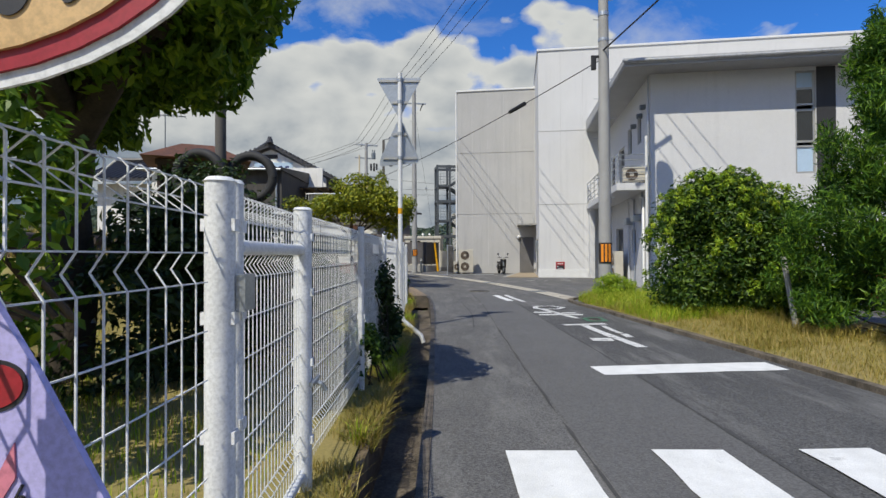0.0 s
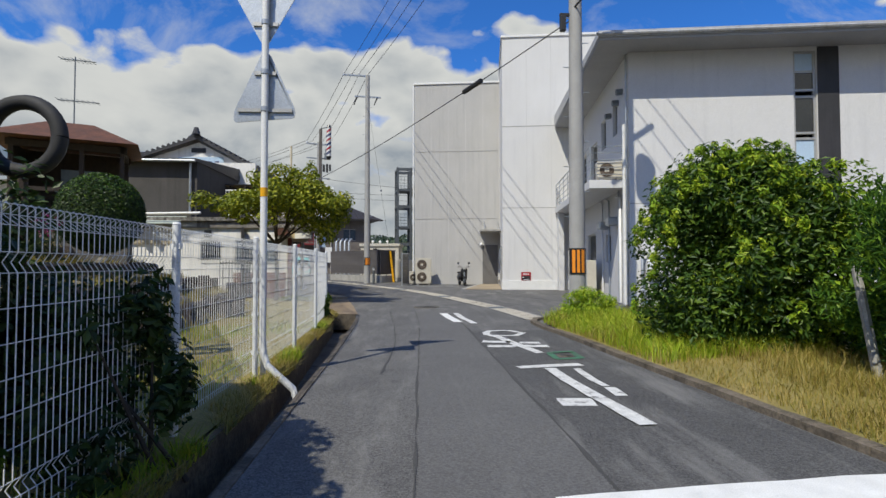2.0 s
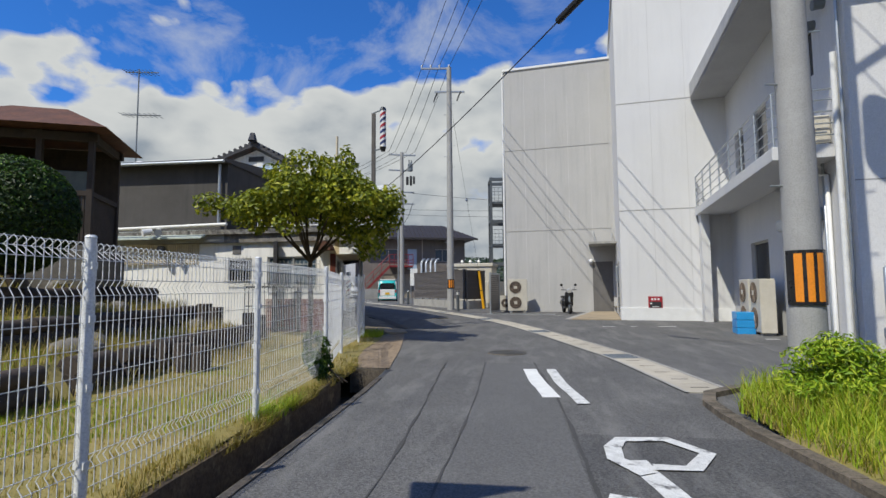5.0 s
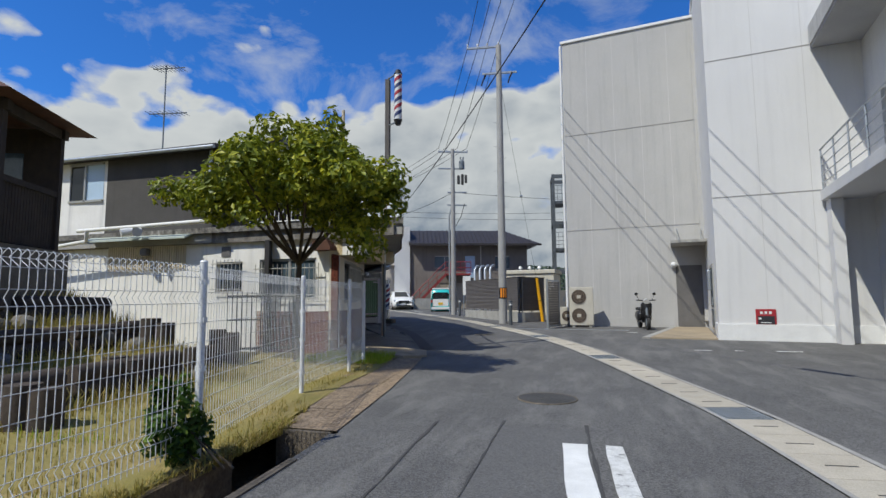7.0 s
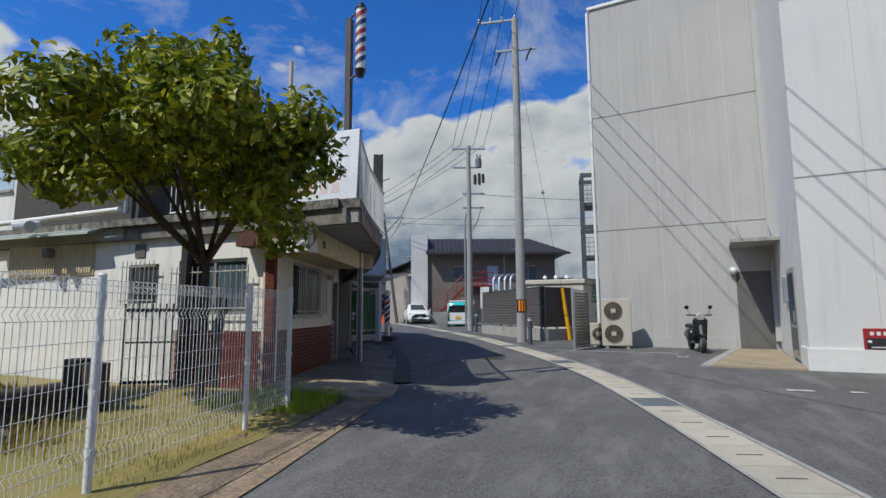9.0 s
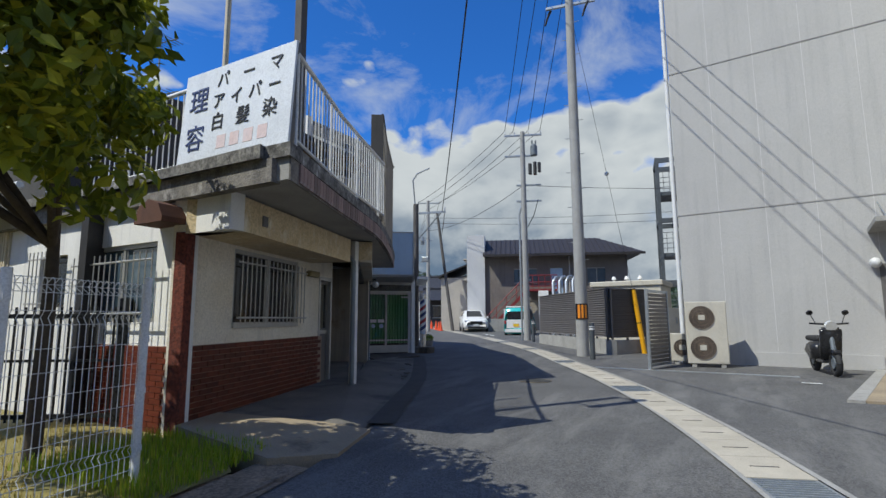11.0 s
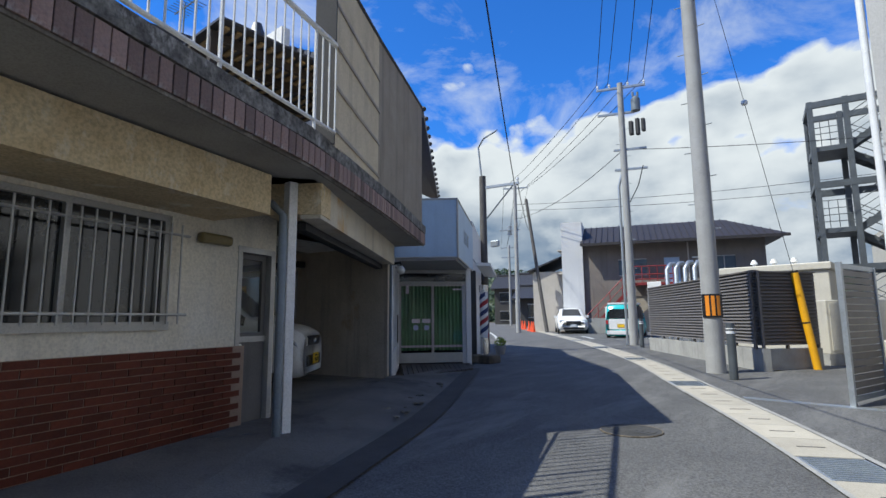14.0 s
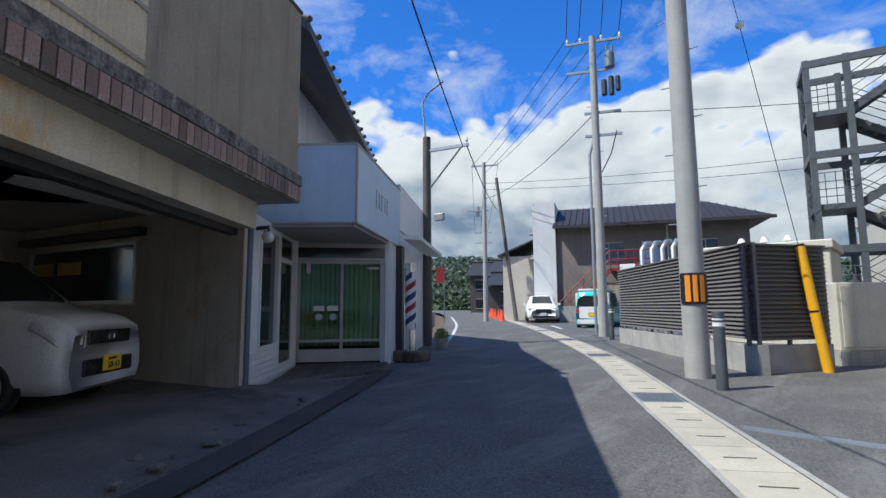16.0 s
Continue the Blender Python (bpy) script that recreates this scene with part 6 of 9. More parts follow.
def railing(pts, n, label):
    th = part("railing", T(*[([(*p, z) for p in pts], r) for z, r in ((3.06, 0.018), (3.97, 0.026))], n=8), rail_white, barber, label, smooth=True)
    seg = [dist(a, b) for a, b in zip(pts, pts[1:])]
    for i in range(n + 1):
        d = sum(seg) * i / n
        for (a, b), s in zip(zip(pts, pts[1:]), seg):
            if d <= s + 1e-6:
                break
            d -= s
        x, y = a[0] + (b[0] - a[0]) * d / s, a[1] + (b[1] - a[1]) * d / s
        big = i % 10 == 0
        part("rail_bar", T(([(x, y, 2.97 if big else 3.06), (x, y, 3.97)], 0.017 if big else 0.009), n=6), rail_white, th)
    return th


railing(RAIL, 33, "white railing with rust stains")
railing(SRAIL, 19, "white railing")
# painted sign board
sb = thing("shop_sign", "white painted hairdresser's sign board fixed to the balcony railing", "shop sign", along((-3.74, 22.02), (-2.0, 21.98), 2.99) @ pose(0, 0, 0, -4, 0, 0))
part("board", B((0.0, -0.03, 0.0, 1.74, 0.0, 1.12), bevel=0.006), sign_white, sb)
part("stay", B((1.66, 0.0, 0.02, 1.72, 0.06, 1.12)), grey_metal_door, sb)
part("stay", B((0.02, 0.0, 0.02, 0.08, 0.06, 1.12)), grey_metal_door, sb)
TXT = Matrix(((1, 0, 0, 0), (0, 0, -1, -0.036), (0, 1, 0, 0), (0, 0, 0, 1)))


def sign_row(text, x0, x1, z, size, material):
    for i, ch in enumerate(text):
        x = x0 + (x1 - x0) * (i / max(len(text) - 1, 1))
        letters("character", ch, size, TXT @ Matrix.Translation((x, z, 0)), material, sb)


sign_row("パーマ", 0.66, 1.48, 0.93, 0.20, ink_black)
sign_row("アイパー", 0.62, 1.48, 0.68, 0.20, ink_black)
sign_row("白髪染", 0.64, 1.44, 0.43, 0.22, ink_black)
letters("character", "理", 0.33, TXT @ Matrix.Translation((0.28, 0.74, 0)), ink_navy, sb)
letters("character", "容", 0.33, TXT @ Matrix.Translation((0.28, 0.28, 0)), ink_navy, sb)
for i in range(4):
    part("faded_mark", B((0.66 + i * 0.21, -0.033, 0.12, 0.80 + i * 0.21, -0.0305, 0.27)), ink_pink, sb)
# post with the tall barber's pole


def stripes(name, x, y, z0, z1, r, parent, turns=3.0):
    """A white tube with red and blue bands that wind round it."""
    part(name, T(([(x, y, z0), (x, y, z1)], r), n=20), white_mat, parent, smooth=True)
    for off, mt in ((0.0, red_mat), (0.5, ink_navy)):
        n = 60
        bm = bmesh.new()
        lo, hi = [], []
        h = (z1 - z0) / turns * 0.24
        for i in range(n + 1):
            a = (i / n * turns + off) * 2 * math.pi
            z = z0 + (z1 - z0 - h) * i / n
            p = Vector((x + (r + 0.003) * math.cos(a), y + (r + 0.003) * math.sin(a), z))
            lo.append(bm.verts.new(p))
            hi.append(bm.verts.new(p + Vector((0, 0, h))))
        for i in range(n):
            bm.faces.new((lo[i], lo[i + 1], hi[i + 1], hi[i]))
        part("stripe", bm, mt, parent, "red band" if mt is red_mat else "blue band")


tall = thing("barber_pole_sign", "barber's striped pole high on a weathered timber post", "barber pole")
part("mast", B((-2.66, 22.66, 2.98, -2.56, 22.76, 6.4)), pole_dark, tall, "weathered timber post")
part("bracket", T(([(-2.6, 22.7, 6.42), (-2.3, 22.5, 6.42)], 0.02), ([(-2.6, 22.7, 5.28), (-2.3, 22.5, 5.28)], 0.02)), steel_grey, tall)
stripes("tube", -2.27, 22.5, 5.32, 6.40, 0.085, tall, 3.0)
part("end_cap", T(([(-2.27, 22.5, 5.20), (-2.27, 22.5, 5.32)], 0.06, 0.10), ([(-2.27, 22.5, 6.40), (-2.27, 22.5, 6.50)], 0.10, 0.06), n=16), black_gloss, tall)
part("white_mast", T(([(-3.65, 22.5, 2.98), (-3.65, 22.5, 5.7)], 0.035), n=10), corrugated_pale, barber)
# corrugated screen at the end of the balcony
SCR = [(-3.42, 25.70), (-4.35, 27.2), EDGE[4]]
TOPS = [4.90, 5.08, 5.34]
for k, (mt, nm) in enumerate(((corrugated_pale, "cream"), (corrugated, "brown"))):
    a, b = SCR[k], SCR[k + 1]
    m = along(a, b)
    ln = dist(a, b)
    n = int(ln / 0.016)
    hi = lambda f: TOPS[k] + (TOPS[k + 1] - TOPS[k]) * f
    verts, faces = [], []
    for i in range(n + 1):
        y = 0.010 * math.sin(i * math.pi / 2) + 0.02
        for z in (2.96, hi(i / n)):
            verts.append(tuple(m @ Vector((ln * i / n, y, z))))
    for i in range(n):
        faces.append((2 * i, 2 * i + 2, 2 * i + 3, 2 * i + 1))
    sc_ = raw("screen", verts, faces, mt, barber, "ribbed %s plastic sheet screen" % nm)
    for z in (3.1, 3.55, 4.0, 4.45):
        part("batten", B((0, 0.035, z, ln, 0.075, z + 0.05), m=m), wood_dark, sc_)
        if k == 0:
            part("cover_strip", B((0, 0.002, z + 0.005, ln, 0.009, z + 0.045), m=m), corrugated, sc_)
    bm = T(([m @ Vector((0, 0.02, hi(0))), m @ Vector((ln, 0.02, hi(1)))], 0.03), n=6)
    part("top_batten", bm, house_dark, sc_)
m = along(SCR[0], SCR[1])
part("screen_end", B((-0.03, 0.0, 2.96, 0.0, 0.22, 4.90), m=m), house_dark, barber)
# roofed drying place behind the railing
perg = thing("lean_to_roof", "lean-to roof of bare laths and sheeting over the balcony", "lean-to")
pm = Matrix.Translation((-7.45, 25.2, 0))
part("rafter", B(*[(x, 0.0, 4.5, x + 0.06, 2.4, 4.6) for x in (0.0, 0.6, 1.2, 1.8, 2.3)], m=pm), wood_dark, perg)
for i in range(16):
    part("lath", B((-0.1, 0.1 + i * 0.15, 4.60, 2.5, 0.16 + i * 0.15, 4.63), m=pm), M("bare_lath", (0.32, 0.22, 0.10), (0.24, 0.16, 0.08), 0.8) if i == 0 else bpy.data.materials["bare_lath"], perg)
part("post", B((0, 0, 2.9, 0.08, 0.08, 4.5), (2.3, 0, 2.9, 2.38, 0.08, 4.5), m=pm), wood_dark, perg)
part("sheet", B((-0.15, 0.0, 4.64, 2.6, 2.5, 4.67), m=pm), tile_roof, perg)
# garage: beam, jamb, walls, ceiling lies under the slab
GA, GB = (-3.72, 25.72), (-6.28, 29.38)
GM = along(GA, GB)
GLN = dist(GA, GB)
part("garage_beam", B((0, -0.05, 2.26, GLN, 0.16, 2.62), m=GM), beige_rust, barber, "rust-stained pale beam over the garage")
part("beam_bracket", B((-0.02, -0.06, 2.30, 0.3, 0.5, 2.62), m=GM), beam_stucco, barber)
part("shutter_rail", B((0.2, 0.17, 2.18, GLN, 0.30, 2.26), m=GM), dark_panel_and_rooms, barber)
part("garage_post", B((-3.93, 25.48, 0.0, -3.83, 25.58, 2.62), bevel=0.008), rail_white, barber, "peeling white steel post")
part("drain_pipe", T(([(-3.80, 25.40, 0.02), (-3.80, 25.40, 2.25), (-3.85, 25.30, 2.36), (-4.2, 25.2, 2.38)], 0.04), n=12), steel_grey, barber, "grey drainpipe", smooth=True)
part("jamb", B((GLN - 0.06, 0.0, 0.1, GLN + 0.06, 0.14, 2.3), m=GM), M("blue_grey_jamb", (0.12, 0.17, 0.22), (0.09, 0.13, 0.17), 0.7), barber, "blue-grey garage jamb")
gmw = along(GB, (-12.19, 28.36))
GW = (2.26, 5.40, 1.29, 2.25)
part("garage_side_wall", wall_bm(5.6, 0.0, 2.62, 0.12, [GW], gmw), garage_plaster, barber, "dirty plaster garage wall")
wf = part("window_frame", B((GW[0], 0.04, GW[2], GW[0] + 0.06, 0.15, GW[3]), (GW[1] - 0.06, 0.04, GW[2], GW[1], 0.15, GW[3]), (GW[0] + 0.06, 0.04, GW[2], GW[1] - 0.06, 0.15, GW[2] + 0.06), (GW[0] + 0.06, 0.04, GW[3] - 0.06, GW[1] - 0.06, 0.15, GW[3]), m=gmw), alu, barber)
part("pane", B((GW[0] + 0.06, 0.07, GW[2] + 0.06, GW[1] - 0.06, 0.08, GW[3] - 0.06), m=gmw), dark_glass, wf)
# ochre strips just off the pane imitate a reflection, no cloth hangs here
ochre = M("ochre_reflection", (0.55, 0.36, 0.10), (0.42, 0.26, 0.07), 0.9)
for x in (GW[0] + 0.5 * (GW[1] - GW[0]), GW[0] + 0.76 * (GW[1] - GW[0])):
    part("curtain", B((x, 0.082, GW[2] + 0.52 * (GW[3] - GW[2]), x + 0.22 * (GW[1] - GW[0]), 0.09, GW[2] + 0.74 * (GW[3] - GW[2])), m=gmw), ochre, wf, "ochre strip painted as a reflection in the pane")
part("shutter_box", B((GW[0] - 0.2, 0.12, GW[3] + 0.06, 5.5, 0.28, GW[3] + 0.18), m=gmw), dark_panel_and_rooms, barber)
part("garage_back_wall", B((-12.0, 26.4, 0.0, -11.85, 32.9, 2.62)), garage_plaster, barber)
part("garage_south_wall", B((-12.0, 24.45, 0.0, -4.45, 24.57, 2.62)), garage_plaster, barber)
part("garage_ceiling", P([(-3.6, 25.6), (-6.2, 29.3), (-11.9, 32.8), (-11.9, 24.5), (-4.5, 24.5)], 2.62, 2.72), soffit_dark, barber)
part("garage_floor", P([(-3.9, 25.6), (-6.4, 29.3), (-11.9, 32.8), (-11.9, 24.5), (-4.5, 24.5)], -0.1, 0.20), apron_dark, barber, "dark stained concrete floor")
part("upper_wall", B((-11.9, 26.9, 2.8, -6.3, 27.05, 5.9)), plaster_old, barber)
part("upper_wall_east", P([(-7.3, 27.0), (-6.9, 27.0), (-7.0, 29.6), (-10.9, 34.9), (-11.1, 34.8)], 2.6, 5.75), plaster_old, barber)
# dark upper storey on the garden side
part("dark_upper_wall", B((-10.7, 22.46, 2.98, -7.2, 22.6, 5.05)), house_dark, barber, "dark brown boarded upper wall")
part("dark_upper_side", B((-7.2, 22.46, 2.98, -7.05, 27.0, 5.1)), house_dark, barber)
part("window_bay", wall_bm(2.0, 2.75, 5.15, 0.14, [(0.7, 1.9, 3.95, 5.0)], along((-12.7, 22.42), (-10.7, 22.46))), plaster_old, barber, "grey panelled upper bay")
wf = part("window_frame", B((-12.0, 22.40, 3.93, -10.8, 22.5, 3.99), (-12.0, 22.40, 4.96, -10.8, 22.5, 5.02), (-11.45, 22.40, 3.95, -11.4, 22.5, 5.0)), alu, barber)
part("pane", B((-12.0, 22.47, 3.99, -11.45, 22.48, 4.96)), dark_glass, wf)
part("pane", B((-11.4, 22.45, 3.99, -10.8, 22.46, 4.96)), shop_blue, wf)
part("upper_roof", P([(-13.2, 22.2), (-7.0, 22.2), (-7.0, 27.2), (-13.2, 27.2)], 5.05, lambda x, y: 5.14 + 0.10 * (y - 22.2)), brown_roof, barber, "low metal roof")
part("eaves_gutter", T(([(-13.2, 22.15, 5.08), (-7.0, 22.15, 5.04)], 0.05), ([(-7.25, 22.36, 5.0), (-7.25, 22.36, 3.2)], 0.045), n=8), steel_galv, barber, smooth=True)
part("lean_to", P([(-10.6, 21.75), (-7.4, 21.75), (-7.4, 22.46), (-10.6, 22.46)], lambda x, y: 2.72 + 0.4 * (y - 21.75), lambda x, y: 2.76 + 0.4 * (y - 21.75)), M("pale_green_sheet", (0.50, 0.56, 0.50), (0.42, 0.47, 0.43), 0.7, streak=0.3), barber, "pale sheet lean-to roof")
part("lean_to_pipe", T(([(-10.7, 21.72, 3.02), (-6.6, 21.72, 3.1)], 0.05), ([(-12.5, 21.8, 2.55), (-10.4, 21.72, 2.75), (-10.4, 21.72, 3.0)], 0.05), n=8), rail_white, barber, smooth=True)
bm = bmesh.new()
for i in range(34):
    box(bm, -10.1 + i * 0.07, 22.10, 2.05, -10.06 + i * 0.07, 22.14, 2.70)
box(bm, -10.12, 22.13, 2.0, -7.7, 22.17, 2.72)
part("ribbed_wall", bm, corrugated_pale, barber, "beige ribbed wall sheet")
cl = part("wall_speaker", B((-8.95, 21.95, 2.35, -8.72, 22.1, 2.55), bevel=0.05), grey_metal_door, barber)
part("wall_light", T(([(-8.7, 21.7, 2.95), (-8.55, 21.5, 2.88)], 0.08, 0.11), ([(-8.9, 21.7, 2.95), (-9.05, 21.5, 2.88)], 0.08, 0.11), n=10), white_mat, barber, "pair of white floodlights")
# tiled gable roof behind
gb = thing("gabled_roof", "grey tiled gable roof with a pale lettered gable end", "house roof")
AP, GY0, GY1 = (-9.4, 7.72), 28.4, 35.6
for s, x1, z1, turn in ((-1, -14.4, 5.95, 0.72), (1, -5.5, 5.65, 0.72)):
    # the eaves on the lane side turn away with the lane
    bm = bmesh.new()
    top_, bot_ = [], []
    eave = [(x1, GY0 - 0.35), (x1 - 0.45 if s > 0 else x1 - 1.2, 29.7), (-10.45 if s > 0 else x1 - turn * (GY1 - GY0), GY1)]
    for dz in (0.0, -0.14):
        q = [(AP[0], GY0 - 0.35, AP[1]), *[(a, b, z1) for a, b in eave], (AP[0] - turn * (GY1 - GY0), GY1, AP[1])]
        (bot_ if dz else top_).extend([bm.verts.new((a, b, c + dz)) for a, b, c in q])
    bm.faces.new(top_)
    bm.faces.new(bot_[::-1])
    for i in range(5):
        bm.faces.new((top_[i], bot_[i], bot_[(i + 1) % 5], top_[(i + 1) % 5]))
    bmesh.ops.recalc_face_normals(bm, faces=bm.faces)
    part("roof_slope", bm, tile_roof, gb, "dark tiled slope")
    ln = math.hypot(x1 - AP[0], z1 - AP[1])
    for i in range(int(ln / 0.26)):
        f = (i + 0.5) * 0.26 / ln
        bm = T(([(AP[0] + (x1 - AP[0]) * f, GY0 - 0.36, AP[1] + (z1 - AP[1]) * f + 0.03), (AP[0] + (x1 - AP[0]) * f, GY0 + 0.1, AP[1] + (z1 - AP[1]) * f + 0.03)], 0.075), n=8)
        part("edge_tile", bm, tile_roof, gb)
    for k in range(18):
        y = GY0 + k * 0.42
        o = -turn * (y - GY0)
        part("tile_rib", T(([(AP[0] + o, y, AP[1] + 0.03), (at_y(eave, y) + 0.04 * s, y, z1 + 0.03)], 0.05), n=6), tile_roof, gb)
part("ridge", T(([(AP[0], GY0 - 0.4, AP[1] + 0.1), (AP[0] - 0.72 * (GY1 - GY0), GY1, AP[1] + 0.1)], 0.14), n=8), tile_roof, gb)
part("ridge_ornament", T(([(AP[0], GY0 - 0.45, AP[1] + 0.05), (AP[0], GY0 - 0.45, AP[1] + 0.38)], 0.2, 0.1), n=8), tile_roof, gb)
part("gable_wall", P([(-13.2, 5.2), (-6.4, 5.2), (-6.4, 6.0), (-9.4, 7.5), (-13.2, 6.2)], -GY0 - 0.2, -GY0, Matrix(((1, 0, 0, 0), (0, 0, -1, 0), (0, 1, 0, 0), (0, 0, 0, 1)))), plaster_old, gb)
part("gable_panel", B((-10.4, GY0 - 0.05, 6.05, -8.25, GY0 - 0.01, 6.75)), shop_blue, gb, "pale blue lettered panel")
for i in range(5):
    part("panel_mark", B((-10.1 + i * 0.36, GY0 - 0.06, 6.3, -9.9 + i * 0.36, GY0 - 0.051, 6.55)), ink_navy, gb)
part("gable_vent", B((-9.8, GY0 - 0.03, 6.98, -9.1, GY0 - 0.01, 7.2)), dark_panel_and_rooms, gb)
gb.matrix_basis = Matrix.Translation((-0.15, 0.4, -0.22))
# blue-white shop box and shop front
shop = thing("barber_shop", "barber's shop front with green curtained doors under a blue sign box", "shop")
BX = [(-7.2, 29.9), (-5.85, 30.85), (-7.45, 33.6), (-8.9, 33.0)]
part("sign_box", P(BX, 2.50, 3.72), shop_blue, shop, "pale blue painted sign box")
part("box_trim", T(*[([(*p, z) for p in (BX[0], BX[1], BX[2])], 0.022) for z in (2.50, 3.72)], ([(*BX[1], 2.5), (*BX[1], 3.72)], 0.022), n=6), alu, shop)
part("box_soffit", P([(-7.15, 29.95), (-5.9, 30.85), (-7.45, 33.5), (-8.85, 32.95)], 2.44, 2.49), soffit_mat, shop)
bxm = along(BX[1], BX[2])
for i, (x, w) in enumerate(((1.15, 0.03), (1.35, 0.03), (1.52, 0.16), (1.78, 0.03), (1.95, 0.14))):
    part("sign_stroke", B((x, -0.012, 2.95, x + 0.035, -0.002, 3.25), (x, -0.012, 3.22 if w > 0.05 else 2.95, x + w, -0.002, 3.25 if w > 0.05 else 2.98), m=bxm), steel_galv, shop)
part("road_wall", wall_bm(4.6, 0.1, 2.85, 0.15, [(1.2, 2.2, 1.1, 2.1)], along((-7.02, 32.78), (-9.35, 36.75))), white_mat, shop, "white painted wall along the lane")
part("upper_wall", P([(-7.45, 33.6), (-9.35, 36.75), (-10.9, 35.9), (-8.9, 33.0)], 2.85, 3.85), white_mat, shop, "white upper wall")
part("awning", P([(-7.2, 33.4), (-7.0, 33.75), (-8.9, 36.95), (-9.2, 36.7)], lambda x, y: 2.62, lambda x, y: 2.70), white_mat, shop)
part("pane", B((1.2, 0.05, 1.1, 2.2, 0.06, 2.1), m=along((-7.02, 32.78), (-9.35, 36.75))), blue_glass, shop)
SD0, SD1 = (-8.17, 31.55), (-7.05, 32.73)
dm = along(SD0, SD1)
dl = dist(SD0, SD1)
part("transom", B((0, 0.0, 2.12, dl, 0.06, 2.16), (0, 0.0, 2.36, dl, 0.06, 2.5), m=dm), alu, shop)
part("transom_glass", B((0, 0.02, 2.16, dl, 0.03, 2.36), m=dm), dark_glass, shop)
for k, (x0, x1, y0) in enumerate(((0.0, dl / 2 + 0.03, 0.02), (dl / 2 - 0.03, dl, 0.06))):
    sd = part("sliding_door", B((x0, y0, 0.22, x0 + 0.05, y0 + 0.035, 2.12), (x1 - 0.05, y0, 0.22, x1, y0 + 0.035, 2.12), (x0, y0, 2.05, x1, y0 + 0.035, 2.12), (x0, y0, 0.22, x1, y0 + 0.035, 0.45), (x0, y0, 0.58, x1, y0 + 0.035, 0.63), m=dm), alu, shop, "aluminium framed sliding glass door, closed")
    gp = part("pane", B((x0 + 0.05, y0 + 0.012, 0.63, x1 - 0.05, y0 + 0.018, 2.05), (x0 + 0.05, y0 + 0.012, 0.45, x1 - 0.05, y0 + 0.018, 0.58), m=dm), clear_glass, sd)
    gp.visible_shadow = False
n = 90
verts, faces = [], []
for i in range(n + 1):
    y = 0.16 + 0.022 * math.sin(i * 1.25)
    for z in (0.5, 2.1):
        verts.append(tuple(dm @ Vector((dl * i / n, y, z))))
for i in range(n):
    faces.append((2 * i, 2 * i + 2, 2 * i + 3, 2 * i + 1))
cur = raw("curtain", verts, faces, curtain_green, shop, "pleated green curtain")
for x, z, w, h in ((0.30, 1.16, 0.2, 0.1), (0.55, 1.16, 0.2, 0.1), (0.16, 1.86, 0.07, 0.2), (1.30, 1.95, 0.22, 0.04)):
    part("door_notice", B((x, 0.012, z, x + w, 0.018, z + h), m=dm), white_mat, shop)
for x in (0.4, 0.66):
    bm = bmesh.new()
    bmesh.ops.create_cone(bm, cap_ends=True, segments=18, radius1=0.065, radius2=0.065, depth=0.004, matrix=dm @ Matrix.Translation((x, 0.012, 1.05)) @ Matrix.Rotation(math.pi / 2, 4, "X"))
    part("round_sticker", bm, shop_blue, shop)
# near-black filler behind the curtain, painted as an unlit interior
part("shop_back", P([(-8.9, 31.8), (-7.3, 33.5), (-7.5, 33.8), (-9.4, 32.2)], 0.1, 2.5), dark_panel_and_rooms, shop)
part("corner_pier", B((dl, -0.03, 0.1, dl + 0.12, 0.2, 2.5), m=dm), white_mat, shop)
# show window beside the door
D0, D1 = GB, SD0
wm2 = along(D0, D1)
wl2 = dist(D0, D1)
part("show_wall", wall_bm(wl2, 0.1, 2.5, 0.1, [(0.42, 1.35, 0.66, 2.35), (1.62, 2.62, 0.2, 2.4)], wm2), white_mat, shop, "white painted shop wall")
for k in range(6):
    part("ledge_course", B((0.08, -0.02, 0.14 + k * 0.08, 1.42, 0.0, 0.205 + k * 0.08), m=wm2), white_mat, shop)
wf = part("window_frame", B((0.40, -0.03, 0.63, 1.38, 0.0, 0.68), (0.40, -0.03, 2.33, 1.38, 0.0, 2.38), (0.38, -0.03, 0.63, 0.43, 0.0, 2.38), (1.34, -0.03, 0.63, 1.39, 0.0, 2.38), m=wm2), white_mat, shop)
part("pane", B((0.43, 0.03, 0.68, 1.34, 0.036, 2.33), m=wm2), dark_glass, wf)
wd = part("side_door", B((1.62, 0.02, 0.2, 1.70, 0.07, 2.4), (2.54, 0.02, 0.2, 2.62, 0.07, 2.4), (1.62, 0.02, 1.98, 2.62, 0.07, 2.06), (1.62, 0.02, 0.2, 2.62, 0.07, 0.32), m=wm2), white_mat, shop, "white framed glass door, closed")
part("pane", B((1.70, 0.04, 0.32, 2.54, 0.046, 1.98), (1.70, 0.04, 2.06, 2.54, 0.046, 2.4), m=wm2), dark_glass, wd)
part("pull_handle", T(([wm2 @ Vector((1.78, -0.02, 0.75)), wm2 @ Vector((1.78, -0.02, 1.35))], 0.018), n=8), black_gloss, wd)
gl2 = thing("bracket_lamp", "round glass lamp on a black bracket", "wall lamp")
bm = bmesh.new()
bmesh.ops.create_uvsphere(bm, u_segments=16, v_segments=10, radius=0.085, matrix=wm2 @ pose(0.2, -0.16, 2.18))
part("globe", bm, lamp_glass, gl2, smooth=True)
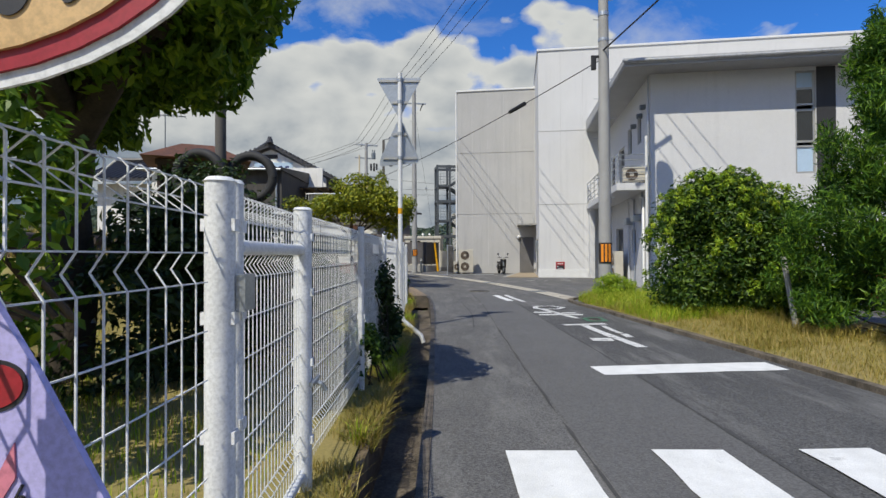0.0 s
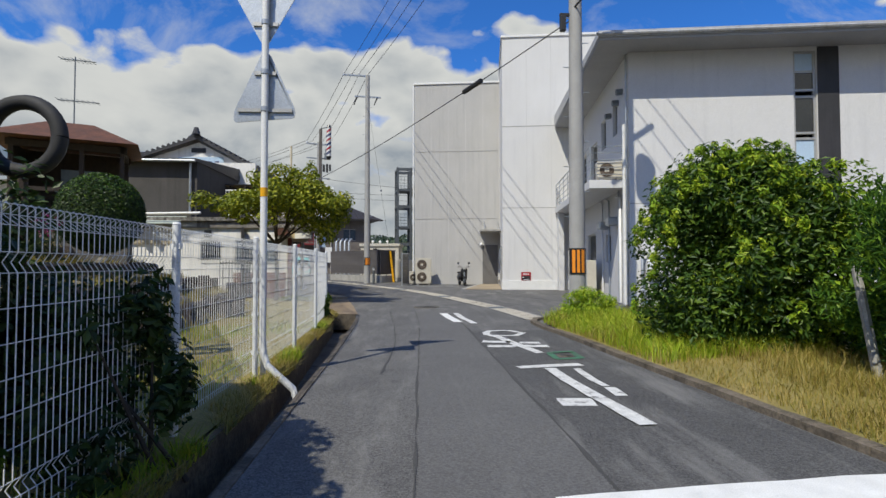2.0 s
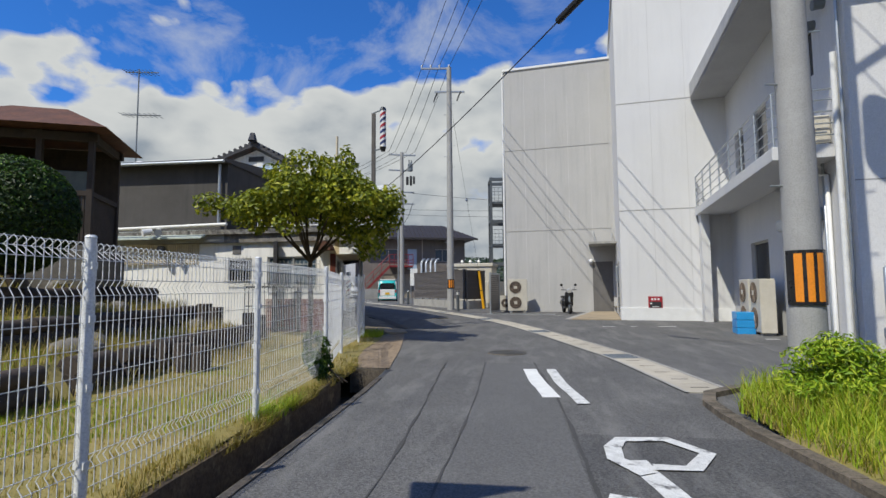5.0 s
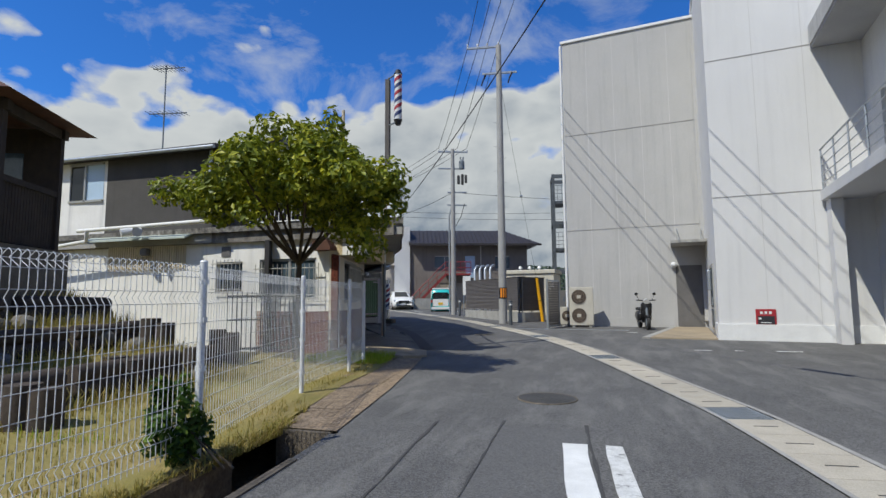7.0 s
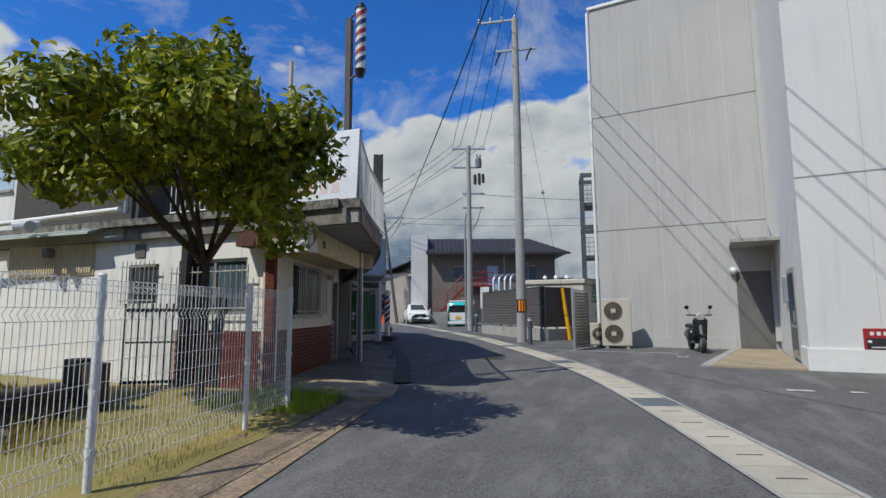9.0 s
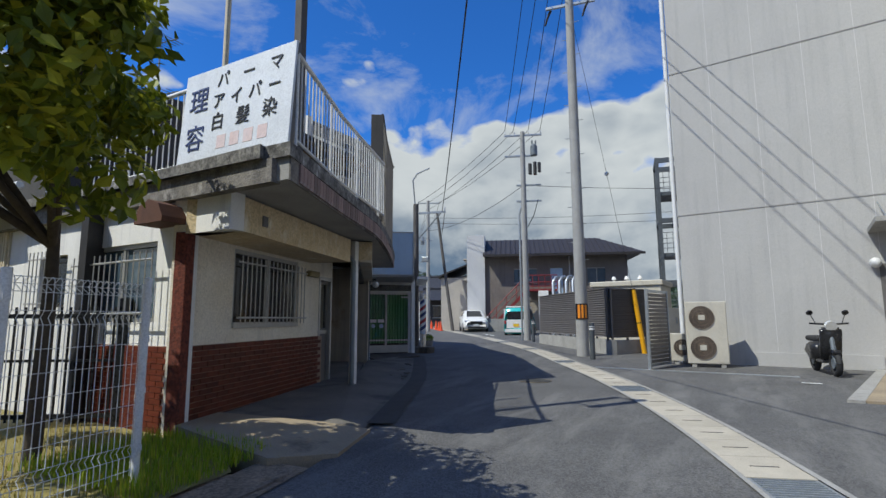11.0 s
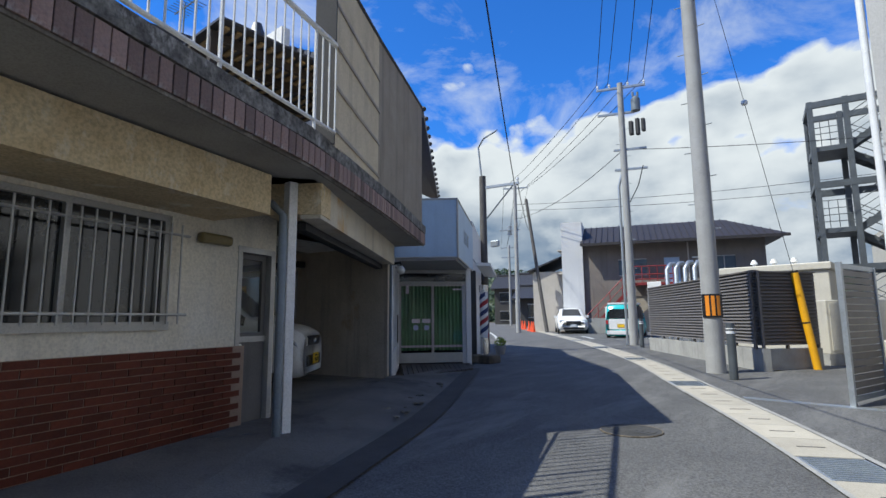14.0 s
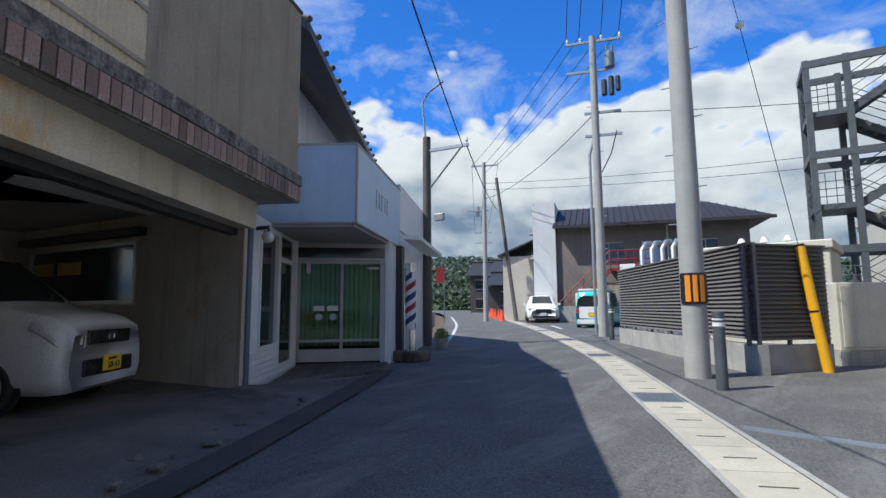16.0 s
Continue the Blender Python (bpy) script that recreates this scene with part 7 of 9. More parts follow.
part("bracket", T(([wm2 @ Vector((0.2, 0.0, 2.3)), wm2 @ Vector((0.2, -0.16, 2.32)), wm2 @ Vector((0.2, -0.16, 2.24))], 0.03), n=8), black_gloss, gl2)
# timber deck, forecourt slab, kerb
deck = thing("shop_deck", "worn dark timber deck before the shop doors", "deck")
d0, d1, d2, d3 = (Vector(q) for q in ((-6.12, 29.55), (-8.05, 31.5), (-6.95, 32.72), (-6.15, 31.75)))
nb = 15
for i in range(nb):
    f0, f1 = i / nb + 0.004, (i + 1) / nb - 0.004
    a, b = d0.lerp(d3, f0), d0.lerp(d3, f1)
    c, d = d1.lerp(d2, f1), d1.lerp(d2, f0)
    part("plank", P([tuple(a), tuple(b), tuple(c), tuple(d)], 0.05, 0.205), deck_mat, deck)
apr = [(-3.45, 22.05), (-1.62, 22.25), (-1.98, 23.3), (-2.78, 25.2), (-3.58, 27.0), (-4.63, 28.9), (-6.38, 31.9), (-7.1, 33.1), (-6.9, 32.7), (-6.1, 29.5), (-6.3, 29.35), (-3.95, 25.6), (-4.5, 25.4)]
struct(part("pavement_forecourt", P(apr, -0.2, lambda x, y: zg(y) + 0.02 + 0.11 * min(max((at_y([(-1.6, 22), (-2.78, 25.2), (-3.58, 27.0), (-6.38, 31.9), (-7.1, 33.1)], y) - x) / 1.0, 0), 1)), apron_dark), "dark stained concrete forecourt with cracked edge", "forecourt")
# lighter tan concrete, its outline follows where sun falls on the forecourt
struct(part("pavement_strip", P([(-3.5, 22.0), (-1.85, 21.7), (-1.5, 22.2), (-1.82, 23.15), (-2.4, 23.05), (-3.2, 22.75), (-3.7, 22.7)], -0.1, lambda x, y: zg(y) + 0.034 + 0.11 * min(max((at_y([(-1.6, 22), (-2.78, 25.2)], y) - x) / 1.0, 0), 1)), apron_mat), "tan concrete at the corner, shaped as its sunlit patch", "pavement")
struct(part("steel_plate", P([(-2.35, 21.75), (-1.62, 22.3), (-1.9, 23.15), (-2.15, 23.05), (-1.95, 22.5), (-2.5, 21.95)], 0.0, 0.072), brick_mat), "rusty brown gutter cover plate", "gutter cover")
gut_l = [(-2.05, 23.4), (-2.85, 25.2), (-3.65, 27.0), (-4.7, 28.9), (-6.45, 31.9)]
gut_r = shift(gut_l, 0.32)
struct(part("gutter_dish", strip(refine(gut_l, 0.8), refine(gut_r, 0.8)[: len(refine(gut_l, 0.8))], 0.03), M("dark_gutter", (0.075, 0.07, 0.065), (0.05, 0.047, 0.044), 0.85, scale=2)), "dark dished gutter along the forecourt", "gutter")
rub = random.Random(4)
for i in range(16):
    t = rub.random()
    x, y = -3.5 - 1.6 * t + rub.uniform(-0.25, 0.25), 26.9 + 2.6 * t + rub.uniform(-0.2, 0.2)
    s = rub.uniform(0.02, 0.06)
    bm = bmesh.new()
    bmesh.ops.create_icosphere(bm, subdivisions=1, radius=s, matrix=pose(x - 0.25, y, zg(y) + 0.06, 0, 0, i * 40) @ Matrix.Diagonal((1.4, 1, 0.5, 1)))
    tagged(part("rubble_stone", bm, stone_mat), "chip of broken concrete on the forecourt", "stone", "chips on the forecourt")
# barber's pole on its stone base, flower pot
bpo = thing("barber_pole", "red, white and blue striped barber's pole on a stone base", "barber pole", pose(-7.02, 33.45, zg(33.4)))
part("base_stone", B((-0.35, -0.25, 0, 0.30, 0.28, 0.2), bevel=0.03), concrete_old, bpo, "rough stone base")
part("pedestal", T(([(0, 0, 0.2), (0, 0, 0.62)], 0.10), n=18), chrome, bpo, smooth=True)
stripes("tube", 0, 0, 0.62, 1.78, 0.105, bpo, 2.4)
part("cap", T(([(0, 0, 1.78), (0, 0, 1.95)], 0.112), n=18), chrome, bpo, smooth=True)
pot = thing("flower_pot", "grey pot with a small yellow-green plant", "plant pot", pose(-8.2, 36.0, zg(36)))
part("pot", T(([(0, 0, 0), (0, 0, 0.26)], 0.13, 0.19), n=16), concrete, pot, smooth=True)
leaves("plant", [(0, 0, 0.36, 0.17, 0.17, 0.14)], 350, 0.06, leaf_lime, pot, "small leafy plant", 5)

# iron gate beside the corner
ig = thing("iron_gate", "black iron bar gate standing by the brick corner", "gate", along((-4.62, 22.0), (-5.75, 21.3), 0.05))
part("gate_post", B((-0.13, -0.055, 0, -0.02, 0.055, 1.48)), black_gloss, ig)
part("rail", B((0, -0.02, 0.12, 1.35, 0.02, 0.17), (0, -0.02, 1.25, 1.35, 0.02, 1.30), (0, -0.02, 0.75, 1.35, 0.02, 0.78)), black_gloss, ig)
for i in range(14):
    part("bar", B((0.03 + i * 0.1, -0.01, 0.08, 0.05 + i * 0.1, 0.01, 1.38)), black_gloss, ig)


# ---- vehicles ----
def car(name, label, m, sta, body, W_r, wheels, glass, lamps, plate=None, roof_mat=None, extra=None):
    """A body lofted through stations (x, underside, belt, top, half width, half top width); glass, lamps and wheels are set on it."""
    th = thing(name, label, "car", m)

    def ring(s):
        x, zb, belt, top, w, wt = s
        half = [(0, zb), (w * 0.9, zb), (w, zb + 0.14), (w + 0.004, (zb + belt) / 2 + 0.05), (w * 0.985, belt), (wt + (w - wt) * 0.12, top - 0.10 * (top - belt)), (wt * 0.86, top - 0.01), (wt * 0.4, top + 0.012), (0, top + 0.015)]
        return [(x, y, z) for y, z in half] + [(x, -y, z) for y, z in half[-2:0:-1]]

    rings = [ring(s) for s in sta]
    n = len(rings[0])
    verts = [v for r in rings for v in r]
    faces = [(i * n + k, i * n + (k + 1) % n, (i + 1) * n + (k + 1) % n, (i + 1) * n + k) for i in range(len(sta) - 1) for k in range(n)]
    faces += [tuple(range(n)), tuple(range((len(sta) - 1) * n, len(sta) * n))[::-1]]
    bd = raw("body", verts, faces, body, th, smooth=True)

    def at(i, k):
        return Vector(rings[i][k % n])

    for g in glass:
        i0, i1, k0, k1, pad0, pad1 = g
        bm = bmesh.new()
        a, b, c, d = at(i0, k0), at(i1, k0), at(i1, k1), at(i0, k1)
        q = []
        for u, v in ((pad0, pad0), (1 - pad1, pad0), (1 - pad1, 1 - pad0), (pad0, 1 - pad0)):
            q.append(a.lerp(b, u).lerp(d.lerp(c, u), v))
        nrm = (q[1] - q[0]).cross(q[3] - q[0]).normalized()
        mid = sum(q, Vector()) / 4
        if nrm.dot(mid - Vector((mid.x if abs(mid.y) > 0.3 else sta[len(sta) // 2][0], 0, 0.8))) < 0:
            nrm = -nrm
        f = [bm.verts.new(p + nrm * (0.034 if k1 - k0 > 2 else 0.014)) for p in q]
        e = [bm.verts.new(p - nrm * 0.01) for p in q]
        bm.faces.new(f)
        for j in range(4):
            bm.faces.new((f[j], f[(j + 1) % 4], e[(j + 1) % 4], e[j]))
        part("window", bm, dark_glass, th, "dark car window")
    for x, y in wheels:
        s = 1 if y > 0 else -1
        bm = bmesh.new()
        bmesh.ops.create_cone(bm, cap_ends=True, segments=28, radius1=W_r + 0.05, radius2=W_r + 0.05, depth=0.03, matrix=Matrix.Translation((x, y - s * 0.005, W_r)) @ Matrix.Rotation(math.pi / 2, 4, "X"))
        part("wheel_arch", bm, rubber, th)
        bm = bmesh.new()
        tube(bm, [(x + (W_r - 0.06) * math.cos(a * math.pi / 14), y, W_r + (W_r - 0.06) * math.sin(a * math.pi / 14)) for a in range(29)], 0.06, 8)
        wh = part("wheel", bm, rubber, th, smooth=True)
        bm = bmesh.new()
        for k in range(7):
            a = k * 2 * math.pi / 7
            box(bm, -0.028, -0.015, 0.03, 0.028, 0.015, W_r - 0.09, m=Matrix.Translation((x, y + s * 0.035, W_r)) @ Matrix.Rotation(a, 4, "Y"))
        bmesh.ops.create_cone(bm, cap_ends=True, segments=16, radius1=0.05, radius2=0.04, depth=0.03, matrix=Matrix.Translation((x, y + s * 0.04, W_r)) @ Matrix.Rotation(math.pi / 2, 4, "X"))
        tube(bm, [(x + (W_r - 0.10) * math.cos(a * math.pi / 14), y + s * 0.03, W_r + (W_r - 0.10) * math.sin(a * math.pi / 14)) for a in range(29)], 0.02, 6)
        part("rim", bm, steel_galv, wh)
    for nm, b_, mt in lamps:
        part(nm, B(b_, bevel=0.015), mt, th)
    return th


CARM = pose(-6.58, 27.88, 0.20, 0, 0, 220)
kei = car("kei_car", "white boxy kei car parked nose-out in the garage", CARM,
          [(0.0, 0.23, 0.58, 0.77, 0.63, 0.57), (0.05, 0.19, 0.63, 0.86, 0.70, 0.62), (0.22, 0.18, 0.73, 0.95, 0.73, 0.65), (0.50, 0.18, 0.87, 1.01, 0.737, 0.66), (0.82, 0.18, 0.94, 1.07, 0.737, 0.66), (1.40, 0.18, 0.97, 1.57, 0.737, 0.59), (1.75, 0.18, 0.97, 1.635, 0.737, 0.56), (2.3, 0.18, 0.98, 1.655, 0.737, 0.56), (2.95, 0.18, 1.0, 1.64, 0.735, 0.555), (3.3, 0.2, 1.02, 1.56, 0.72, 0.54), (3.39, 0.3, 1.0, 1.2, 0.66, 0.5)],
          car_white, 0.275, [(0.72, 0.70), (0.72, -0.70), (3.0 - 0.02, 0.70), (2.98, -0.70)],
          [(4, 5, 6, 10, 0.06, 0.03), (5, 7, 4, 5, 0.05, 0.05), (7, 8, 4, 5, 0.05, 0.08), (5, 7, 11, 12, 0.05, 0.05), (7, 8, 11, 12, 0.05, 0.08), (4, 5, 4, 5, 0.12, 0.02), (4, 5, 11, 12, 0.12, 0.02)],
          [("grille", (-0.015, -0.38, 0.65, 0.06, 0.38, 0.80), black_gloss), ("lower_grille", (-0.02, -0.44, 0.33, 0.06, 0.44, 0.50), black_gloss),
           ("mirror", (1.05, 0.74, 0.98, 1.17, 0.92, 1.12), car_white), ("mirror", (1.05, -0.92, 0.98, 1.17, -0.74, 1.12), car_white),
           ("badge", (-0.022, -0.05, 0.69, -0.012, 0.05, 0.76), chrome), ("door_handle", (1.95, 0.735, 0.86, 2.12, 0.76, 0.89), car_white), ("door_seam", (1.28, 0.734, 0.34, 1.29, 0.742, 0.95), rubber), ("door_seam", (2.22, 0.734, 0.34, 2.23, 0.742, 0.95), rubber), ("sill_trim", (1.0, 0.70, 0.19, 2.65, 0.742, 0.25), rubber), ("wiper", (1.0, -0.5, 1.06, 1.03, 0.3, 1.08), black_gloss)])
for s in (-1, 1):
    for nm, mt, pts in (("headlamp", lamp_glass, ((0.01, 0.42, 0.63), (0.01, 0.41, 0.76), (0.08, 0.69, 0.63), (0.05, 0.46, 0.83), (0.34, 0.745, 0.84), (0.34, 0.71, 0.91), (0.12, 0.715, 0.69), (0.28, 0.5, 0.91))), ("lamp_bowl", chrome, ((0.002, 0.47, 0.66), (0.015, 0.47, 0.78), (0.055, 0.63, 0.66), (0.08, 0.64, 0.78), (0.2, 0.55, 0.72)))):
        bm = bmesh.new()
        for a in pts:
            bm.verts.new((a[0] - 0.012, s * a[1], a[2]))
        bmesh.ops.convex_hull(bm, input=bm.verts)
        part(nm, bm, mt, kei)
pl = part("number_plate", B((-0.05, -0.165, 0.36, -0.035, 0.165, 0.525), bevel=0.004), plate_yellow, kei, "yellow number plate")
PLM = Matrix(((0, 0, -1, -0.054), (-1, 0, 0, 0), (0, 1, 0, 0), (0, 0, 0, 1)))
letters("digits", "58-43", 0.095, PLM @ Matrix.Translation((0.015, 0.415, 0)), ink_black, pl, 0.002)
part("plate_line", B((-0.053, -0.07, 0.475, -0.0505, 0.08, 0.50)), ink_black, pl)

def facing(x, y, z, deg):
    """A vehicle's frame: nose at the origin, x runs back along the car, deg is the way the nose points."""
    return pose(x, y, z, 0, 0, deg + 180)


suv = car("white_suv", "white compact crossover car parked facing the lane", facing(-12.92, 51.3, zg(51), -60),
          [(0.0, 0.32, 0.56, 0.70, 0.66, 0.55), (0.10, 0.25, 0.62, 0.86, 0.80, 0.66), (0.35, 0.22, 0.74, 0.96, 0.87, 0.72), (1.15, 0.22, 0.92, 1.05, 0.88, 0.74), (1.95, 0.22, 0.98, 1.48, 0.88, 0.62), (2.5, 0.22, 1.0, 1.54, 0.88, 0.61), (3.5, 0.22, 1.05, 1.48, 0.87, 0.58), (4.1, 0.25, 1.05, 1.15, 0.82, 0.6), (4.25, 0.35, 0.9, 1.0, 0.75, 0.55)],
          car_white, 0.33, [(0.85, 0.84), (0.85, -0.84), (3.4, 0.84), (3.4, -0.84)],
          [(3, 4, 6, 10, 0.05, 0.03), (4, 5, 4, 5, 0.08, 0.05), (5, 6, 4, 5, 0.05, 0.1), (4, 5, 11, 12, 0.08, 0.05), (5, 6, 11, 12, 0.05, 0.1)],
          [("grille", (-0.02, -0.42, 0.52, 0.1, 0.42, 0.76), black_gloss), ("lower_grille", (-0.02, -0.6, 0.28, 0.12, 0.6, 0.40), black_gloss), ("headlamp", (0.06, 0.45, 0.70, 0.3, 0.80, 0.82), lamp_glass), ("headlamp", (0.06, -0.80, 0.70, 0.3, -0.45, 0.82), lamp_glass), ("number_plate", (-0.04, -0.165, 0.40, -0.02, 0.165, 0.56), white_mat), ("mirror", (1.45, 0.88, 0.95, 1.6, 1.05, 1.1), car_white), ("mirror", (1.45, -1.05, 0.95, 1.6, -0.88, 1.1), car_white)])
van = car("kei_van", "teal and white boxy kei van seen from behind, parked", facing(-9.2, 50.6, zg(48) - 0.1, 100),
          [(0.0, 0.25, 0.6, 0.8, 0.6, 0.5), (0.15, 0.2, 0.8, 1.0, 0.72, 0.62), (0.6, 0.18, 0.95, 1.12, 0.737, 0.66), (1.1, 0.18, 0.97, 1.65, 0.737, 0.62), (2.0, 0.18, 0.97, 1.75, 0.737, 0.62), (3.2, 0.18, 0.97, 1.73, 0.735, 0.62), (3.38, 0.22, 0.95, 1.6, 0.72, 0.6), (3.4, 0.4, 0.9, 1.4, 0.70, 0.58)],
          van_teal, 0.27, [(0.6, 0.70), (0.6, -0.70), (2.9, 0.70), (2.9, -0.70)],
          [(3, 4, 4, 5, 0.06, 0.04), (4, 5, 4, 5, 0.04, 0.06), (3, 4, 11, 12, 0.06, 0.04), (4, 5, 11, 12, 0.04, 0.06)],
          [("rear_window", (3.38, -0.52, 1.02, 3.42, 0.52, 1.48), dark_glass), ("tail_door", (3.385, -0.56, 0.50, 3.41, 0.56, 1.0), white_mat), ("roof_panel", (1.1, -0.60, 1.70, 3.3, 0.60, 1.785), white_mat), ("tail_lamp", (3.34, 0.58, 0.75, 3.42, 0.70, 0.95), red_mat), ("tail_lamp", (3.34, -0.70, 0.75, 3.42, -0.58, 0.95), red_mat), ("bumper", (3.35, -0.66, 0.26, 3.46, 0.66, 0.45), white_mat), ("number_plate", (3.42, -0.165, 0.6, 3.425, 0.165, 0.76), plate_yellow), ("pillar", (3.1, 0.60, 1.0, 3.38, 0.71, 1.6), white_mat), ("pillar", (3.1, -0.71, 1.0, 3.38, -0.60, 1.6), white_mat)])
rc = thing("parked_car", "dark red car parked beyond the hedge", "car", pose(9.3, 12.2, 0.0, 0, 0, 0))
part("body", B((0, -0.8, 0.25, 3.9, 0.8, 0.85), bevel=0.12), red_steel, rc)
part("cabin", B((0.9, -0.7, 0.8, 3.2, 0.7, 1.45), bevel=0.15), dark_glass, rc)
for x in (0.7, 3.1):
    for y in (-0.78, 0.78):
        part("wheel", T(([(x, y - 0.09, 0.3), (x, y + 0.09, 0.3)], 0.3), n=18), rubber, rc)
for i, (x, y) in enumerate(((-17.0, 53.8), (-17.7, 54.8), (-18.6, 56.0), (-20.4, 58.5), (-21.2, 59.5), (-22.0, 60.6), (-22.8, 61.8), (-23.8, 63.2))):
    c = thing("traffic_cone", "orange traffic cone at the roadside", "traffic cone", pose(x, y, zg(y)), group="cones along the lane")
    part("base", B((-0.18, -0.18, 0, 0.18, 0.18, 0.03), bevel=0.01), cone_orange, c)
    part("cone", T(([(0, 0, 0.03), (0, 0, 0.7)], 0.14, 0.03), n=14), cone_orange, c, smooth=True)

for pts in ([(-7.2, 47.4), (-8.2, 47.8)], [(-9.6, 46.2), (-11.2, 48.6)]):
    stroke("bay_line", pts, 0.12, paint_white, "white painted parking line")
for pts in ([(4.0, 24.5), (4.35, 24.5)], [(4.8, 24.5), (5.0, 24.5)], [(5.6, 24.5), (6.1, 24.5)], [(7.2, 22.6), (7.5, 22.5)], [(7.1, 21.2), (7.4, 21.2)], [(2.9, 29.5), (3.2, 29.5)]):
    stroke("bay_line", pts, 0.12, paint_worn, "short white painted parking mark")
gs = struct(thing("slot_drain", "narrow steel slot drain across the yard entrance", "drain"), "narrow steel slot drain across the yard entrance", "drain")
part("slot", P([(-0.9, 30.85), (-0.95, 31.0), (3.0, 30.6), (3.0, 30.45)], 0.05, lambda x, y: zg(y) + 0.008), steel_galv, gs)

# ---- garden: trees, hedges, logs, shelter ----
def tree(name, label, x, y, z, trunk, limbs, clumps, count, size, leaf, r0=0.08, seed=3, droop=0.2, narrow=0.5, shell=0.35):
    th = thing(name, label, "tree", pose(x, y, z))
    part("trunk", T((trunk, r0, r0 * 0.6), n=10), bark, th, smooth=True)
    for l in limbs:
        part("limb", T((l, r0 * 0.5, r0 * 0.12), n=7), bark, th, smooth=True)
    leaves("crown", clumps, count, size, leaf, th, "leafy crown with gaps", seed, shell, droop, narrow)
    return th


rng = random.Random(11)
# small spreading tree by the house
cl, lm = [], []
for i in range(46):
    a = rng.uniform(0, 2 * math.pi)
    r = math.sqrt(rng.random())
    px, py = 1.9 * r * math.cos(a) + 0.62, -1.3 + 1.3 * r * math.sin(a)
    h = 3.02 + (0.95 - 0.1 * max(0, py)) * (1 - r * r) * rng.random() + 0.22 * rng.uniform(-1, 1)
    cl.append((px, py, h, rng.uniform(0.30, 0.52), rng.uniform(0.30, 0.5), rng.uniform(0.20, 0.34)))
    if i % 4 == 0:
        lm.append([(0.0, 0.0, 1.9), (px * 0.4, py * 0.4, 2.4), (px * 0.8, py * 0.8, h - 0.25), (px, py, h)])
for px, py, h in ((1.45, -1.25, 4.05), (1.4, -1.25, 4.25), (0.8, -1.2, 4.1), (-0.2, -1.2, 4.0), (-0.4, -1.3, 3.95)):
    cl.append((px, py, h, 0.2, 0.2, 0.26))
for px, py, h in ((0.75, 0.2, 3.1), (0.4, 0.3, 3.35), (0.9, 0.05, 2.95), (2.1, -1.1, 3.0), (1.6, -0.9, 2.55), (1.9, -1.1, 2.35), (2.2, -1.2, 2.6), (1.3, -0.7, 2.5), (1.75, -0.6, 2.15), (0.9, -0.8, 2.7), (2.3, -0.9, 2.9), (-1.1, -1.3, 2.95), (-1.6, -1.2, 3.15), (-2.0, -1.3, 3.25), (-0.6, -1.6, 2.75), (0.2, -1.7, 2.7)):
    cl.append((px, py, h, 0.36, 0.34, 0.28))
tree("dogwood_tree", "small spreading tree with broad yellow-green leaves", -3.72, 20.82, 0.05, [(0, 0, 0), (0.03, 0.0, 0.9), (-0.02, 0.03, 1.6), (0.02, 0, 2.1)], lm, cl, 14000, 0.125, leaf_tree, 0.075, 5, 0.35, 0.55)
# big pruned tree leaning over the lane
cl, lm = [], []
for i in range(44):
    a = rng.uniform(0, 2 * math.pi)
    r = math.sqrt(rng.random())
    px, py = 0.75 + 1.75 * r * math.cos(a), -1.1 + 1.9 * r * math.sin(a)
    h = 3.35 + 1.25 * (1 - r * r) * rng.random()
    cl.append((px, py, h, 0.5, 0.5, 0.38))
    if i % 4 == 0:
        lm.append([(0.1, 0, 2.6), (px * 0.5, py * 0.5, 3.0), (px, py, h)])
for px, py, h in ((0.55, 0.1, 3.0), (0.85, 0.3, 3.15), (0.3, -0.1, 2.9), (1.1, 0.2, 3.2), (0.7, -0.5, 3.1), (1.4, -0.2, 3.15), (0.2, 0.3, 2.7), (1.0, -0.8, 3.1), (1.7, -0.6, 3.2)):
    cl.append((px, py, h, 0.42, 0.42, 0.3))
tree("garden_tree", "large tree with a thick dark trunk leaning over the fence", -3.9, 5.3, 0.05, [(0, 0, -0.1), (0.05, 0.05, 0.9), (-0.05, 0.1, 1.8), (0.15, 0.0, 2.7), (0.6, -0.2, 3.3)], lm, cl, 44000, 0.15, leaf_lime, 0.26, 7, 0.5, 0.42, 0.25)
part("bough", T(([(-3.8, 5.3, 2.5), (-3.1, 4.8, 2.95), (-2.4, 4.4, 3.3), (-2.0, 4.2, 3.6)], 0.16, 0.05), n=9), bark, bpy.data.objects["garden_tree"], smooth=True).matrix_parent_inverse = Matrix.Translation((3.9, -5.3, -0.05))


def shrub(label, clumps, count, size, leaf, seed, narrow=0.5, name="shrub", base=None):
    x = sum(c[0] for c in clumps) / len(clumps)
    y = sum(c[1] for c in clumps) / len(clumps)
    z = base if base is not None else min(c[2] - c[5] for c in clumps)
    th = thing(name, label, "shrub", pose(x, y, z))
    top = max(c[2] for c in clumps) - z
    part("stem", T(*[([(0.06 * k, 0.03 * k, 0), (c[0] - x, c[1] - y, c[2] - z)], min(0.03, 0.012 * top + 0.004), 0.004) for k, c in enumerate(clumps[:7])], n=6), bark, th)
    leaves("foliage", [(c[0] - x, c[1] - y, c[2] - z, *c[3:]) for c in clumps], count, size, leaf, th, "", seed, 0.3, 0.05, narrow)
    return th


